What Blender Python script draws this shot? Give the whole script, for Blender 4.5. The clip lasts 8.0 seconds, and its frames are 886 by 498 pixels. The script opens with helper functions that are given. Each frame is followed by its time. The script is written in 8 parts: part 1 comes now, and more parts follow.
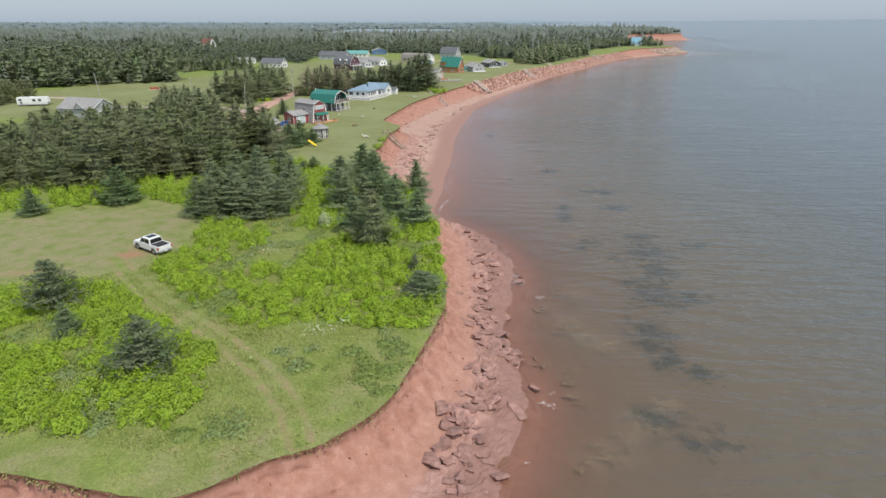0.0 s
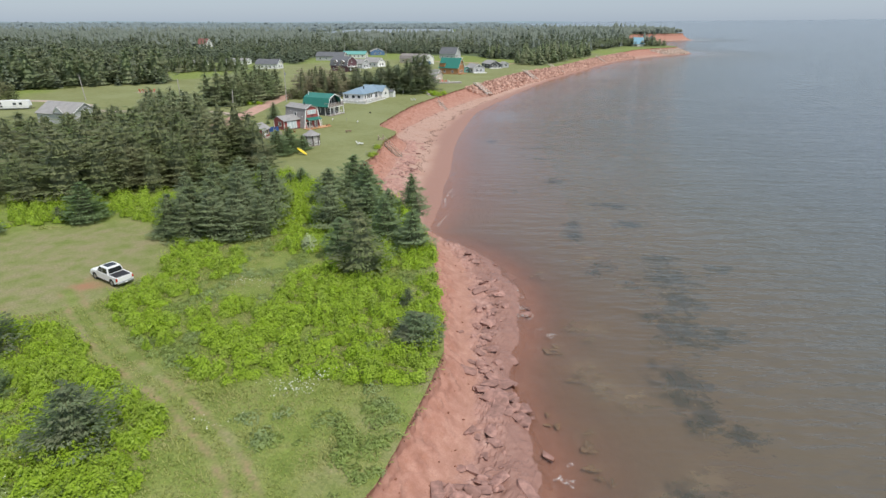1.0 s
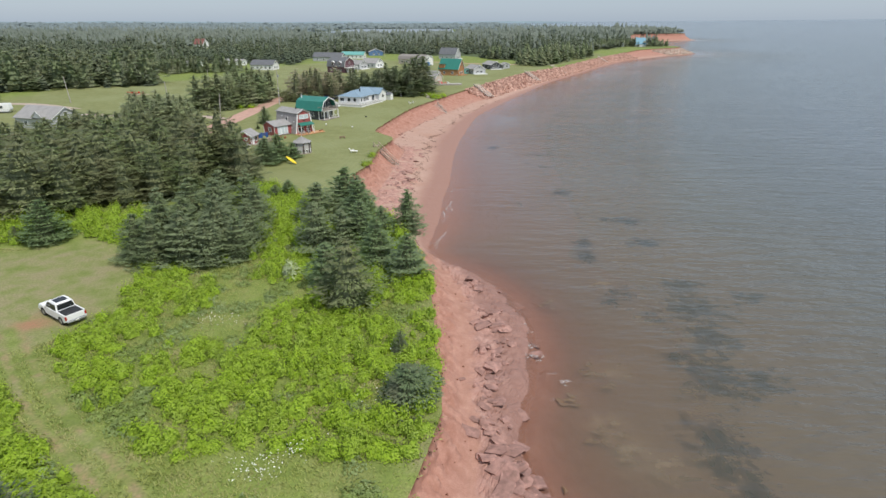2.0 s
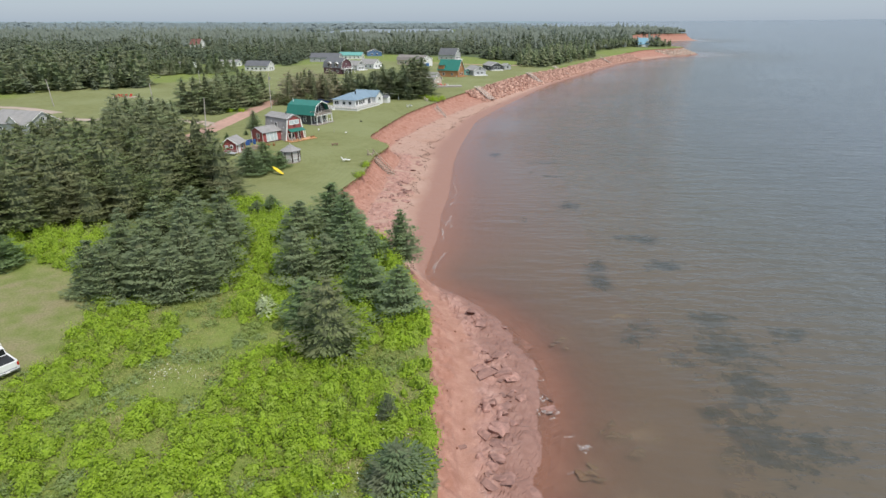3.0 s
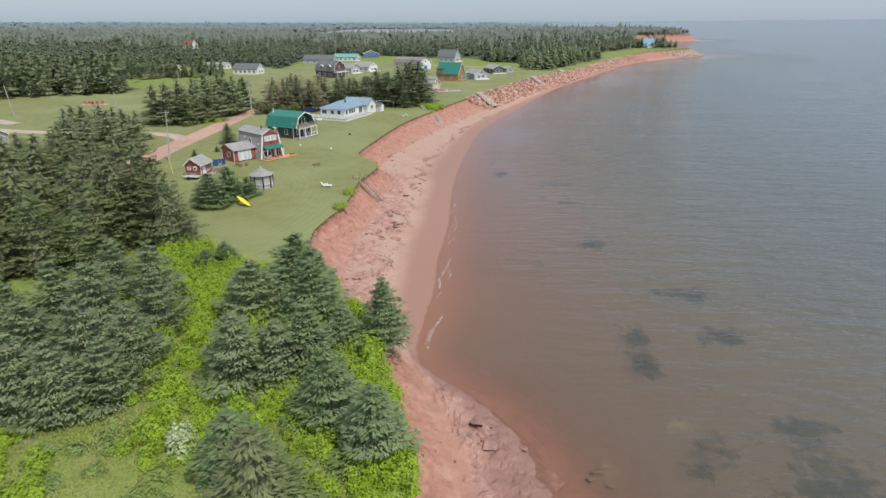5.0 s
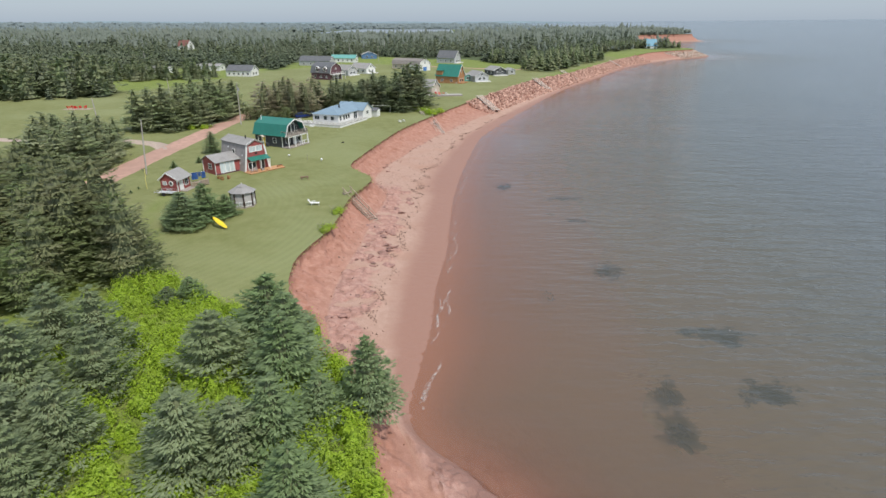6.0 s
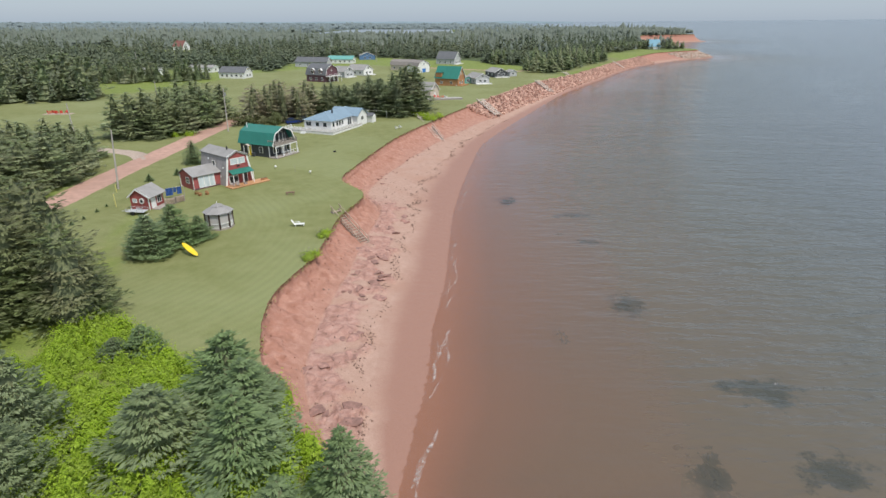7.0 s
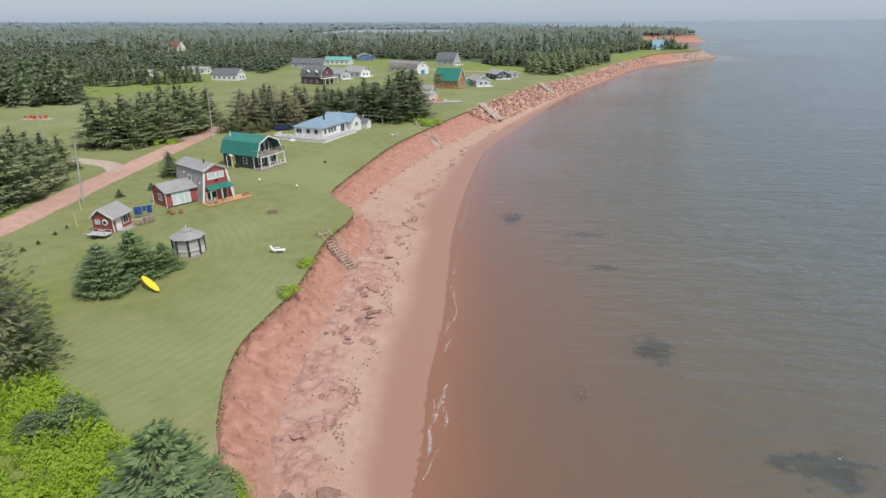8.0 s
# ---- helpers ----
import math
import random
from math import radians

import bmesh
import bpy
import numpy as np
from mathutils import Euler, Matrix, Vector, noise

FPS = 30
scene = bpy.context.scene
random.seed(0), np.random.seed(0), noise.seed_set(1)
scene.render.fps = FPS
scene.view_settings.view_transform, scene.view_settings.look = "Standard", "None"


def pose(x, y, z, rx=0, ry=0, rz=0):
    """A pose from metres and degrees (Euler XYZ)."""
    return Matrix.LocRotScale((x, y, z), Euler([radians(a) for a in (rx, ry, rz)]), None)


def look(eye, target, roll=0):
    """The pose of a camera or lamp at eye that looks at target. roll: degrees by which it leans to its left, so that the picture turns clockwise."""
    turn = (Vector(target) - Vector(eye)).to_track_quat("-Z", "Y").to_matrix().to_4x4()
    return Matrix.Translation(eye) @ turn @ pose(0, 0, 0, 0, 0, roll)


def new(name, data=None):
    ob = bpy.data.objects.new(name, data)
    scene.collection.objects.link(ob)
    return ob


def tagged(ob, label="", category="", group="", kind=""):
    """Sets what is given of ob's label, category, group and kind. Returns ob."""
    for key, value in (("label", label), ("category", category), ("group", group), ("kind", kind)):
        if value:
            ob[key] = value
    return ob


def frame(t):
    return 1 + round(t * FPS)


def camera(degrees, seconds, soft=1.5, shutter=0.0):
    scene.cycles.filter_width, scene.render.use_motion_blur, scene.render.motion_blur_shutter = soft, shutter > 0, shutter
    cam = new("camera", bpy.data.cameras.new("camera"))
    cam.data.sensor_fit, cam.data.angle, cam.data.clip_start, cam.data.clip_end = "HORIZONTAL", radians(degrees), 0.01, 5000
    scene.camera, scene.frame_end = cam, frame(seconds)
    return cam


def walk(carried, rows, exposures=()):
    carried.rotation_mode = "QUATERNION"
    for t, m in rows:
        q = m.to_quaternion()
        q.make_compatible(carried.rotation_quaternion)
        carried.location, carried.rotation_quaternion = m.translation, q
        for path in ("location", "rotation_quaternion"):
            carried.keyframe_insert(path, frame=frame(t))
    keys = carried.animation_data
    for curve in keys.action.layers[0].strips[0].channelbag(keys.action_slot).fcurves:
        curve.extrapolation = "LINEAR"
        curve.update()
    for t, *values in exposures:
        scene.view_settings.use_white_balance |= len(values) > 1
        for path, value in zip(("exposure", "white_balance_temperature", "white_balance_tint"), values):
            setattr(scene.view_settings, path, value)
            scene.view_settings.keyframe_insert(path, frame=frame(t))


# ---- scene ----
cam = camera(76.0, 8.0)
PATH = [
    (0.0, pose(0.679, 2.883, 33.337, 68.10, 0, 0.410)),
    (0.5, pose(0.795, 7.692, 33.340, 68.10, 0, 0.403)),
    (1.0, pose(0.881, 12.436, 33.340, 68.10, 0, 0.397)),
    (1.5, pose(0.930, 16.939, 33.330, 68.10, 0, 0.390)),
    (3.0, pose(1.170, 31.005, 33.200, 68.10, 0, 0.371)),
    (3.5, pose(1.250, 35.819, 33.220, 68.10, 0, 0.364)),
    (4.0, pose(1.310, 40.689, 33.280, 68.10, 0, 0.358)),
    (4.5, pose(1.380, 45.702, 33.360, 68.10, 0, 0.351)),
    (6.0, pose(1.550, 61.066, 33.660, 68.10, 0, 0.332)),
    (6.5, pose(1.634, 66.245, 33.740, 68.10, 0, 0.326)),
    (7.0, pose(1.710, 71.404, 33.800, 68.10, 0, 0.319)),
    (7.5, pose(1.800, 76.585, 33.850, 68.10, 0, 0.312)),
    (8.0, pose(1.920, 81.810, 33.890, 68.10, 0, 0.306)),
]
walk(cam, PATH)

# ---- world and sun ----
SUN_EL, SUN_AZ = 58.0, 138.0          # degrees above the horizon; degrees from +y towards +x
world = bpy.data.worlds.new("sky")
scene.world = world
world.use_nodes = True
wn = world.node_tree
sky = wn.nodes.new("ShaderNodeTexSky")
sky.sky_type = "NISHITA"
sky.sun_disc = False
sky.sun_elevation, sky.sun_rotation = radians(SUN_EL), radians(SUN_AZ)
sky.altitude, sky.air_density, sky.dust_density, sky.ozone_density = 20, 1.0, 0.8, 1.0
wn.nodes["Background"].inputs["Strength"].default_value = 0.13
haze = wn.nodes.new("ShaderNodeMix")
haze.data_type = "RGBA"
h_in = [i for i in haze.inputs if i.enabled]
h_in[0].default_value = 0.75
# thin bright cloud over the blue, brightest overhead
up = wn.nodes.new("ShaderNodeTexCoord")
axis_z = wn.nodes.new("ShaderNodeSeparateXYZ")
cloud = wn.nodes.new("ShaderNodeValToRGB")
cloud.color_ramp.elements[0].color, cloud.color_ramp.elements[1].color = (2.42, 3.08, 4.05, 1), (5.7, 6.25, 7.1, 1)
wn.links.new(up.outputs["Generated"], axis_z.inputs[0])
wn.links.new(axis_z.outputs["Z"], cloud.inputs["Fac"])
wn.links.new(cloud.outputs["Color"], h_in[2])
wn.links.new(sky.outputs["Color"], h_in[1])
wn.links.new([o for o in haze.outputs if o.enabled][0], wn.nodes["Background"].inputs["Color"])
sun = new("sun", bpy.data.lights.new("sun", "SUN"))
sun.data.energy, sun.data.angle, sun.data.color = 3.0, radians(2.5), (1.0, 0.95, 0.87)
sx, sy = math.sin(radians(SUN_AZ)) * math.cos(radians(SUN_EL)), math.cos(radians(SUN_AZ)) * math.cos(radians(SUN_EL))
sun.matrix_world = look((0, 0, 0), (-sx, -sy, -math.sin(radians(SUN_EL))))
scene.view_settings.exposure = 0.18

# ---- materials ----
class Nodes:
    """Short calls for a material's node tree."""

    def __init__(self, name):
        self.mat = bpy.data.materials.new(name)
        self.mat.use_nodes = True
        self.tree = self.mat.node_tree
        self.bsdf = self.tree.nodes["Principled BSDF"]
        self.out = self.tree.nodes["Material Output"]

    def add(self, kind, **sets):
        n = self.tree.nodes.new("ShaderNode" + kind)
        if "operation" in sets:
            n.operation = sets["operation"]
        if "data_type" in sets:
            n.data_type, n.blend_type = sets["data_type"], sets["blend_type"]
        if "attribute_name" in sets:
            n.attribute_name = sets["attribute_name"]
        if "feature" in sets:
            n.feature = sets["feature"]
        if "wave_type" in sets:
            n.wave_type, n.rings_direction = sets["wave_type"], sets["rings_direction"]
        return n

    def join(self, a, b):
        self.tree.links.new(a, b)

    def place(self, scale=(1, 1, 1), turn=0.0):
        g = self.add("NewGeometry")
        m = self.add("Mapping")
        m.inputs["Scale"].default_value = scale
        m.inputs["Rotation"].default_value = (0, 0, radians(turn))
        self.join(g.outputs["Position"], m.inputs["Vector"])
        return m.outputs["Vector"]

    def noise(self, scale, detail=4.0, where=None, rough=0.55):
        n = self.add("TexNoise")
        n.inputs["Scale"].default_value, n.inputs["Detail"].default_value = scale, detail
        n.inputs["Roughness"].default_value = rough
        self.join(where if where is not None else self.place(), n.inputs["Vector"])
        return n.outputs["Fac"]

    def ramp(self, fac, stops):
        r = self.add("ValToRGB")
        els = r.color_ramp.elements
        while len(els) < len(stops):
            els.new(0.5)
        for e, (p, c) in zip(els, stops):
            e.position, e.color = p, (*c, 1) if len(c) == 3 else c
        self.join(fac, r.inputs["Fac"])
        return r.outputs["Color"]

    def grey(self, fac, lo, hi):
        r = self.add("MapRange")
        r.inputs["From Min"].default_value, r.inputs["From Max"].default_value = lo, hi
        self.join(fac, r.inputs["Value"])
        return r.outputs["Result"]

    def mix(self, fac, a, b, how="MIX"):
        m = self.add("Mix", data_type="RGBA", blend_type=how)
        ins = [i for i in m.inputs if i.enabled]
        for sock, v in zip((ins[0], ins[1], ins[2]), (fac, a, b)):
            if isinstance(v, bpy.types.NodeSocket):
                self.join(v, sock)
            elif isinstance(v, (int, float)):
                sock.default_value = v
            else:
                sock.default_value = (*v, 1)
        return [o for o in m.outputs if o.enabled][0]

    def maths(self, how, a, b=0.0):
        m = self.add("Math", operation=how)
        for sock, v in zip(m.inputs, (a, b)):
            if isinstance(v, bpy.types.NodeSocket):
                self.join(v, sock)
            else:
                sock.default_value = v
        return m.outputs[0]

    def attr(self, name):
        return self.add("Attribute", attribute_name=name).outputs["Fac"]

    def bump(self, height, strength, dist):
        b = self.add("Bump")
        b.inputs["Strength"].default_value, b.inputs["Distance"].default_value = strength, dist
        self.join(height, b.inputs["Height"])
        return b.outputs["Normal"]

    def finish(self, color=None, rough=None, normal=None, metal=0.0, spec=None):
        if color is not None:
            self.join(color, self.bsdf.inputs["Base Color"])
        if isinstance(rough, bpy.types.NodeSocket):
            self.join(rough, self.bsdf.inputs["Roughness"])
        elif rough is not None:
            self.bsdf.inputs["Roughness"].default_value = rough
        if normal is not None:
            self.join(normal, self.bsdf.inputs["Normal"])
        if spec is not None:
            self.bsdf.inputs["Specular IOR Level"].default_value = spec
        self.bsdf.inputs["Metallic"].default_value = metal
        return self.mat


def weathered(name, base, rough=0.6, grain=8.0, stain=0.6, amount=0.25, bump=0.15, dist=0.01, metal=0.0, stretch=(1, 1, 1), rand=0.0):
    """A solid surface: fine grain, broad stains, slight relief; rand varies it from piece to piece."""
    n = Nodes(name)
    v = n.place(stretch)
    fine, broad = n.noise(grain, 5, v), n.noise(stain, 3)
    lo = tuple(c * (1 - amount) for c in base)
    hi = tuple(min(1, c * (1 + amount * 0.6)) for c in base)
    col = n.ramp(fine, [(0.3, lo), (0.7, hi)])
    col = n.mix(n.grey(broad, 0.45, 0.8), col, tuple(c * (1 - amount * 1.2) for c in base))
    if rand:
        r = n.add("ObjectInfo").outputs["Random"]
        col = n.mix(n.grey(r, 0, 1 / rand), col, tuple(c * 0.35 for c in base))
    return n.finish(col, rough, n.bump(fine, bump, dist), metal)


def leafy(name, dark, light, other=None, glow=0.25, rough=0.6, patch=0.12, clump=3.0, deep=0.6, soft=0.0):
    """Foliage: each leaf or spray has its own tone, clumps differ, some light passes through."""
    n = Nodes(name)
    isl = n.add("NewGeometry").outputs["Random Per Island"]
    obr = n.add("ObjectInfo").outputs["Random"]
    col = n.ramp(isl, [(0.0, dark), (1.0, light)])
    broad = n.noise(patch, 3)
    if other is not None:
        col = n.mix(n.grey(broad, 0.42, 0.66), col, other)
        col = n.mix(n.grey(obr, 0.0, 2.2), col, other)
    # random darker spots; on the shrubs they stand for shaded gaps between clumps
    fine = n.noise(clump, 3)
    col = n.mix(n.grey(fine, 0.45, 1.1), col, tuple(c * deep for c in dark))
    n.finish(col, rough, spec=0.25)
    if soft:
        # leaves of one clump are lit alike, as a rounded mass
        puff = n.add("VectorTransform")
        puff.vector_type, puff.convert_from, puff.convert_to = "NORMAL", "OBJECT", "WORLD"
        n.join(n.add("Attribute", attribute_name="puff").outputs["Vector"], puff.inputs[0])
        part_own = n.add("VectorMath", operation="SCALE")
        part_own.inputs["Scale"].default_value = 1.0 - soft
        n.join(n.add("NewGeometry").outputs["Normal"], part_own.inputs[0])
        both = n.add("VectorMath", operation="ADD")
        n.join(puff.outputs[0], both.inputs[0])
        n.join(part_own.outputs[0], both.inputs[1])
        even = n.add("VectorMath", operation="NORMALIZE")
        n.join(both.outputs[0], even.inputs[0])
        n.join(even.outputs[0], n.bsdf.inputs["Normal"])
    tr = n.add("BsdfTranslucent")
    n.join(col, tr.inputs["Color"])
    ms = n.add("MixShader")
    ms.inputs[0].default_value = glow
    n.join(n.bsdf.outputs[0], ms.inputs[1])
    n.join(tr.outputs[0], ms.inputs[2])
    n.join(ms.outputs[0], n.out.inputs["Surface"])
    return n.mat


def make_ground():
    n = Nodes("grassland")
    big, mid, fine = n.noise(0.05, 4), n.noise(0.45, 5), n.noise(5.0, 5)
    lawn = n.ramp(mid, [(0.3, (0.168, 0.180, 0.066)), (0.55, (0.205, 0.213, 0.087)), (0.8, (0.24, 0.24, 0.108))])
    lawn = n.mix(n.grey(big, 0.45, 0.75), lawn, (0.235, 0.25, 0.12))
    wave = n.add("TexWave", wave_type="RINGS", rings_direction="Z")
    wave.inputs["Scale"].default_value, wave.inputs["Distortion"].default_value = 0.26, 9.0
    wave.inputs["Detail Scale"].default_value = 0.15
    shift = n.add("VectorMath", operation="ADD")
    shift.inputs[1].default_value = (58, -146, 0)
    n.join(n.place(), shift.inputs[0])
    n.join(shift.outputs[0], wave.inputs["Vector"])
    lawn = n.mix(n.maths("MULTIPLY", n.maths("MULTIPLY", wave.outputs["Fac"], n.grey(big, 0.42, 0.62)), 0.2), lawn, (0.30, 0.33, 0.14))
    wild = n.ramp(mid, [(0.28, (0.155, 0.205, 0.04)), (0.5, (0.215, 0.268, 0.062)), (0.75, (0.295, 0.295, 0.11))])
    col = n.mix(n.attr("lawn"), wild, lawn)
    dry = n.ramp(mid, [(0.35, (0.24, 0.222, 0.108)), (0.6, (0.305, 0.258, 0.15)), (0.8, (0.29, 0.24, 0.138))])
    col = n.mix(n.maths("MULTIPLY", n.attr("worn"), n.grey(mid, 0.2, 0.6)), col, dry)
    scrub = n.ramp(n.noise(0.12, 4), [(0.3, (0.045, 0.06, 0.03)), (0.7, (0.085, 0.105, 0.05))])
    col = n.mix(n.attr("scrub"), col, scrub)
    red = n.ramp(fine, [(0.3, (0.34, 0.16, 0.10)), (0.7, (0.45, 0.24, 0.16))])
    col = n.mix(n.maths("MULTIPLY", n.attr("bare"), n.grey(mid, 0.3, 0.55)), col, red)
    col = n.mix(n.maths("MULTIPLY", n.grey(fine, 0.3, 0.95), n.maths("SUBTRACT", 1.0, n.maths("MULTIPLY", n.attr("lawn"), 0.6))), col, (0.08, 0.11, 0.03))
    tall = n.maths("ADD", fine, n.maths("MULTIPLY", mid, 2.0))
    return n.finish(col, 0.85, n.bump(tall, 0.5, 0.12), spec=0.2)


def make_shore():
    n = Nodes("red_shore")
    big, mid, fine = n.noise(0.16, 4), n.noise(1.1, 6), n.noise(9.0, 4)
    streak = n.noise(1.0, 5, n.place((0.9, 0.9, 0.25)))
    clay = n.ramp(streak, [(0.25, (0.29, 0.135, 0.095)), (0.5, (0.39, 0.20, 0.15)), (0.75, (0.49, 0.28, 0.215))])
    clay = n.mix(n.grey(mid, 0.5, 0.8), clay, (0.32, 0.15, 0.10))
    sand = n.ramp(mid, [(0.3, (0.40, 0.262, 0.205)), (0.7, (0.465, 0.318, 0.255))])
    sand = n.mix(n.grey(big, 0.5, 0.75), sand, (0.40, 0.245, 0.185))
    rock = n.ramp(mid, [(0.25, (0.28, 0.155, 0.125)), (0.5, (0.40, 0.235, 0.195)), (0.75, (0.49, 0.32, 0.27))])
    warp = n.add("VectorMath", operation="ADD")
    blur = n.add("TexNoise")
    blur.inputs["Scale"].default_value = 0.9
    n.join(n.place(), blur.inputs["Vector"])
    n.join(n.place(), warp.inputs[0])
    n.join(blur.outputs["Color"], warp.inputs[1])
    crack = n.add("TexVoronoi", feature="DISTANCE_TO_EDGE")
    crack.inputs["Scale"].default_value = 0.42
    n.join(warp.outputs[0], crack.inputs["Vector"])
    split = n.grey(crack.outputs["Distance"], 0.07, 0.0)
    rock = n.mix(n.maths("MULTIPLY", split, 0.3), rock, (0.10, 0.055, 0.045))
    col = n.mix(n.attr("sand"), clay, sand)
    col = n.mix(n.attr("rock"), col, rock)
    wet = n.maths("ADD", n.attr("wet"), n.maths("MULTIPLY", n.maths("SUBTRACT", big, 0.5), 0.55))
    wet = n.maths("MULTIPLY", n.attr("wet"), n.ramp(wet, [(0.16, (0.0,) * 3), (0.22, (0.5,) * 3), (0.85, (1.0,) * 3)]))
    wet = n.maths("POWER", wet, 0.9)
    col = n.mix(n.maths("MULTIPLY", wet, n.maths("SUBTRACT", 1.0, n.maths("MULTIPLY", n.attr("rock"), 0.6))), col, (0.315, 0.175, 0.132), "MIX")
    col = n.mix(n.maths("MULTIPLY", n.maths("MULTIPLY", wet, n.attr("rock")), 0.6), col, (0.20, 0.108, 0.088))
    lip = n.ramp(fine, [(0.3, (0.11, 0.055, 0.034)), (0.7, (0.23, 0.11, 0.07))])
    col = n.mix(n.maths("MULTIPLY", n.attr("lip"), n.grey(mid, 0.3, 0.5)), col, lip)
    col = n.mix(n.grey(fine, 0.35, 1.2), col, (0.24, 0.12, 0.08))
    tall = n.maths("ADD", mid, n.maths("MULTIPLY", fine, 0.25))
    rough = n.maths("SUBTRACT", 0.9, n.maths("MULTIPLY", wet, 0.35))
    return n.finish(col, rough, n.bump(tall, 0.6, 0.15), spec=0.3)


def make_sea():
    n = Nodes("sea_water")
    deep = n.attr("deep")
    swell = n.noise(0.42, 2, n.place((0.30, 1.0, 1.0), 8), 0.5)
    chop = n.noise(1.3, 2, n.place((0.40, 1.0, 1.0), -6), 0.5)
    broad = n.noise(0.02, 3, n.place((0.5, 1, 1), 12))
    tall = n.maths("ADD", swell, n.maths("MULTIPLY", chop, 0.3))
    normal = n.bump(tall, 1.0, 1.9)
    n.join(n.ramp(n.maths("ADD", deep, n.maths("MULTIPLY", n.maths("SUBTRACT", broad, 0.5), 0.5)), [(0.03, (0.07,) * 3), (0.17, (0.27,) * 3), (0.40, (0.66,) * 3), (0.70, (0.62,) * 3), (1.0, (0.4,) * 3)]), normal.node.inputs["Strength"])
    murk = n.ramp(deep, [(0.0, (0.33, 0.20, 0.158)), (0.05, (0.228, 0.15, 0.113)), (0.12, (0.185, 0.128, 0.094)), (0.24, (0.134, 0.113, 0.086)), (0.40, (0.105, 0.103, 0.086)), (0.62, (0.094, 0.104, 0.102)), (1.0, (0.096, 0.111, 0.119))])
    murk = n.mix(n.maths("MULTIPLY", n.attr("shoal"), 0.8), murk, (0.135, 0.105, 0.068))
    patchy = n.maths("ADD", n.attr("weed"), n.maths("MULTIPLY", n.maths("SUBTRACT", n.noise(0.55, 6, rough=0.7), 0.5), 2.2))
    weed = n.maths("MULTIPLY", n.ramp(n.attr("weed"), [(0.02, (0.0,) * 3), (0.12, (1.0,) * 3)]), n.ramp(patchy, [(0.30, (0.0,) * 3), (0.52, (0.75,) * 3), (0.8, (1.0,) * 3)]))
    murk = n.mix(n.maths("MULTIPLY", weed, 0.62), murk, (0.028, 0.042, 0.038))
    stones = n.maths("MULTIPLY", n.attr("reef"), n.ramp(n.noise(0.8, 4), [(0.36, (0.1,) * 3), (0.56, (1.0,) * 3)]))
    murk = n.mix(n.maths("MULTIPLY", stones, 0.5), murk, (0.30, 0.235, 0.15))
    lanes = n.noise(0.16, 4, n.place((0.10, 1.0, 1.0), 7), 0.6)
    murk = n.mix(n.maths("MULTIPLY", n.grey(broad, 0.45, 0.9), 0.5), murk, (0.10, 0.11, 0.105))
    n.finish(murk, n.ramp(lanes, [(0.35, (0.08,) * 3), (0.65, (0.14,) * 3)]), normal)
    n.bsdf.inputs["IOR"].default_value = 1.33
    clear = n.add("BsdfTransparent")
    clear.inputs["Color"].default_value = (0.93, 0.88, 0.83, 1)
    gloss = n.add("BsdfGlossy")
    gloss.inputs["Roughness"].default_value = 0.10
    n.join(normal, gloss.inputs["Normal"])
    fres = n.add("Fresnel")
    fres.inputs["IOR"].default_value = 1.33
    n.join(normal, fres.inputs["Normal"])
    thin = n.add("MixShader")
    n.join(fres.outputs[0], thin.inputs[0])
    n.join(clear.outputs[0], thin.inputs[1])
    n.join(gloss.outputs[0], thin.inputs[2])
    both = n.add("MixShader")
    n.join(n.ramp(deep, [(0.0, (0.0,) * 3), (0.012, (0.04,) * 3), (0.028, (0.17,) * 3), (0.055, (0.40,) * 3), (0.12, (0.66,) * 3), (0.25, (0.84,) * 3), (0.45, (1.0,) * 3)]), both.inputs[0])
    n.join(thin.outputs[0], both.inputs[1])
    n.join(n.bsdf.outputs[0], both.inputs[2])
    n.join(both.outputs[0], n.out.inputs["Surface"])
    return n.mat


def soft_foam():
    """White froth with holes through which the water shows."""
    n = Nodes("sea_foam")
    n.finish(n.ramp(n.noise(4.0, 4), [(0.3, (0.55, 0.49, 0.46)), (0.7, (0.72, 0.68, 0.66))]), 0.7)
    holes = n.add("BsdfTransparent")
    ms = n.add("MixShader")
    n.join(n.ramp(n.noise(2.6, 5), [(0.42, (0.0,) * 3), (0.72, (0.7,) * 3)]), ms.inputs[0])
    n.join(holes.outputs[0], ms.inputs[1])
    n.join(n.bsdf.outputs[0], ms.inputs[2])
    n.join(ms.outputs[0], n.out.inputs["Surface"])
    return n.mat


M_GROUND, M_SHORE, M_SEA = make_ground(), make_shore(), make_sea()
M_BED = weathered("sea_bed_sand", (0.24, 0.195, 0.13), 0.9, 1.5, 0.1, 0.4)
M_WEED = weathered("seaweed_bed", (0.03, 0.035, 0.025), 0.9, 2.0, 0.4, 0.5)
M_REEF = weathered("submerged_sandstone", (0.30, 0.20, 0.13), 0.9, 2.5, 0.5, 0.4)
M_FOAM = soft_foam()
M_ROCK = weathered("red_sandstone", (0.395, 0.222, 0.182), 0.85, 2.2, 0.5, 0.45, 0.5, 0.06, rand=0.45)
M_ROAD = weathered("red_dirt_road", (0.45, 0.275, 0.215), 0.9, 0.8, 0.12, 0.2, 0.15, 0.04)
M_GRAVEL = weathered("pale_gravel", (0.43, 0.34, 0.28), 0.9, 3.0, 0.3, 0.25, 0.4, 0.05)
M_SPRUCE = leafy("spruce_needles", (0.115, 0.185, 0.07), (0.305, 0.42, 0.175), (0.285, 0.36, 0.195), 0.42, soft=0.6)
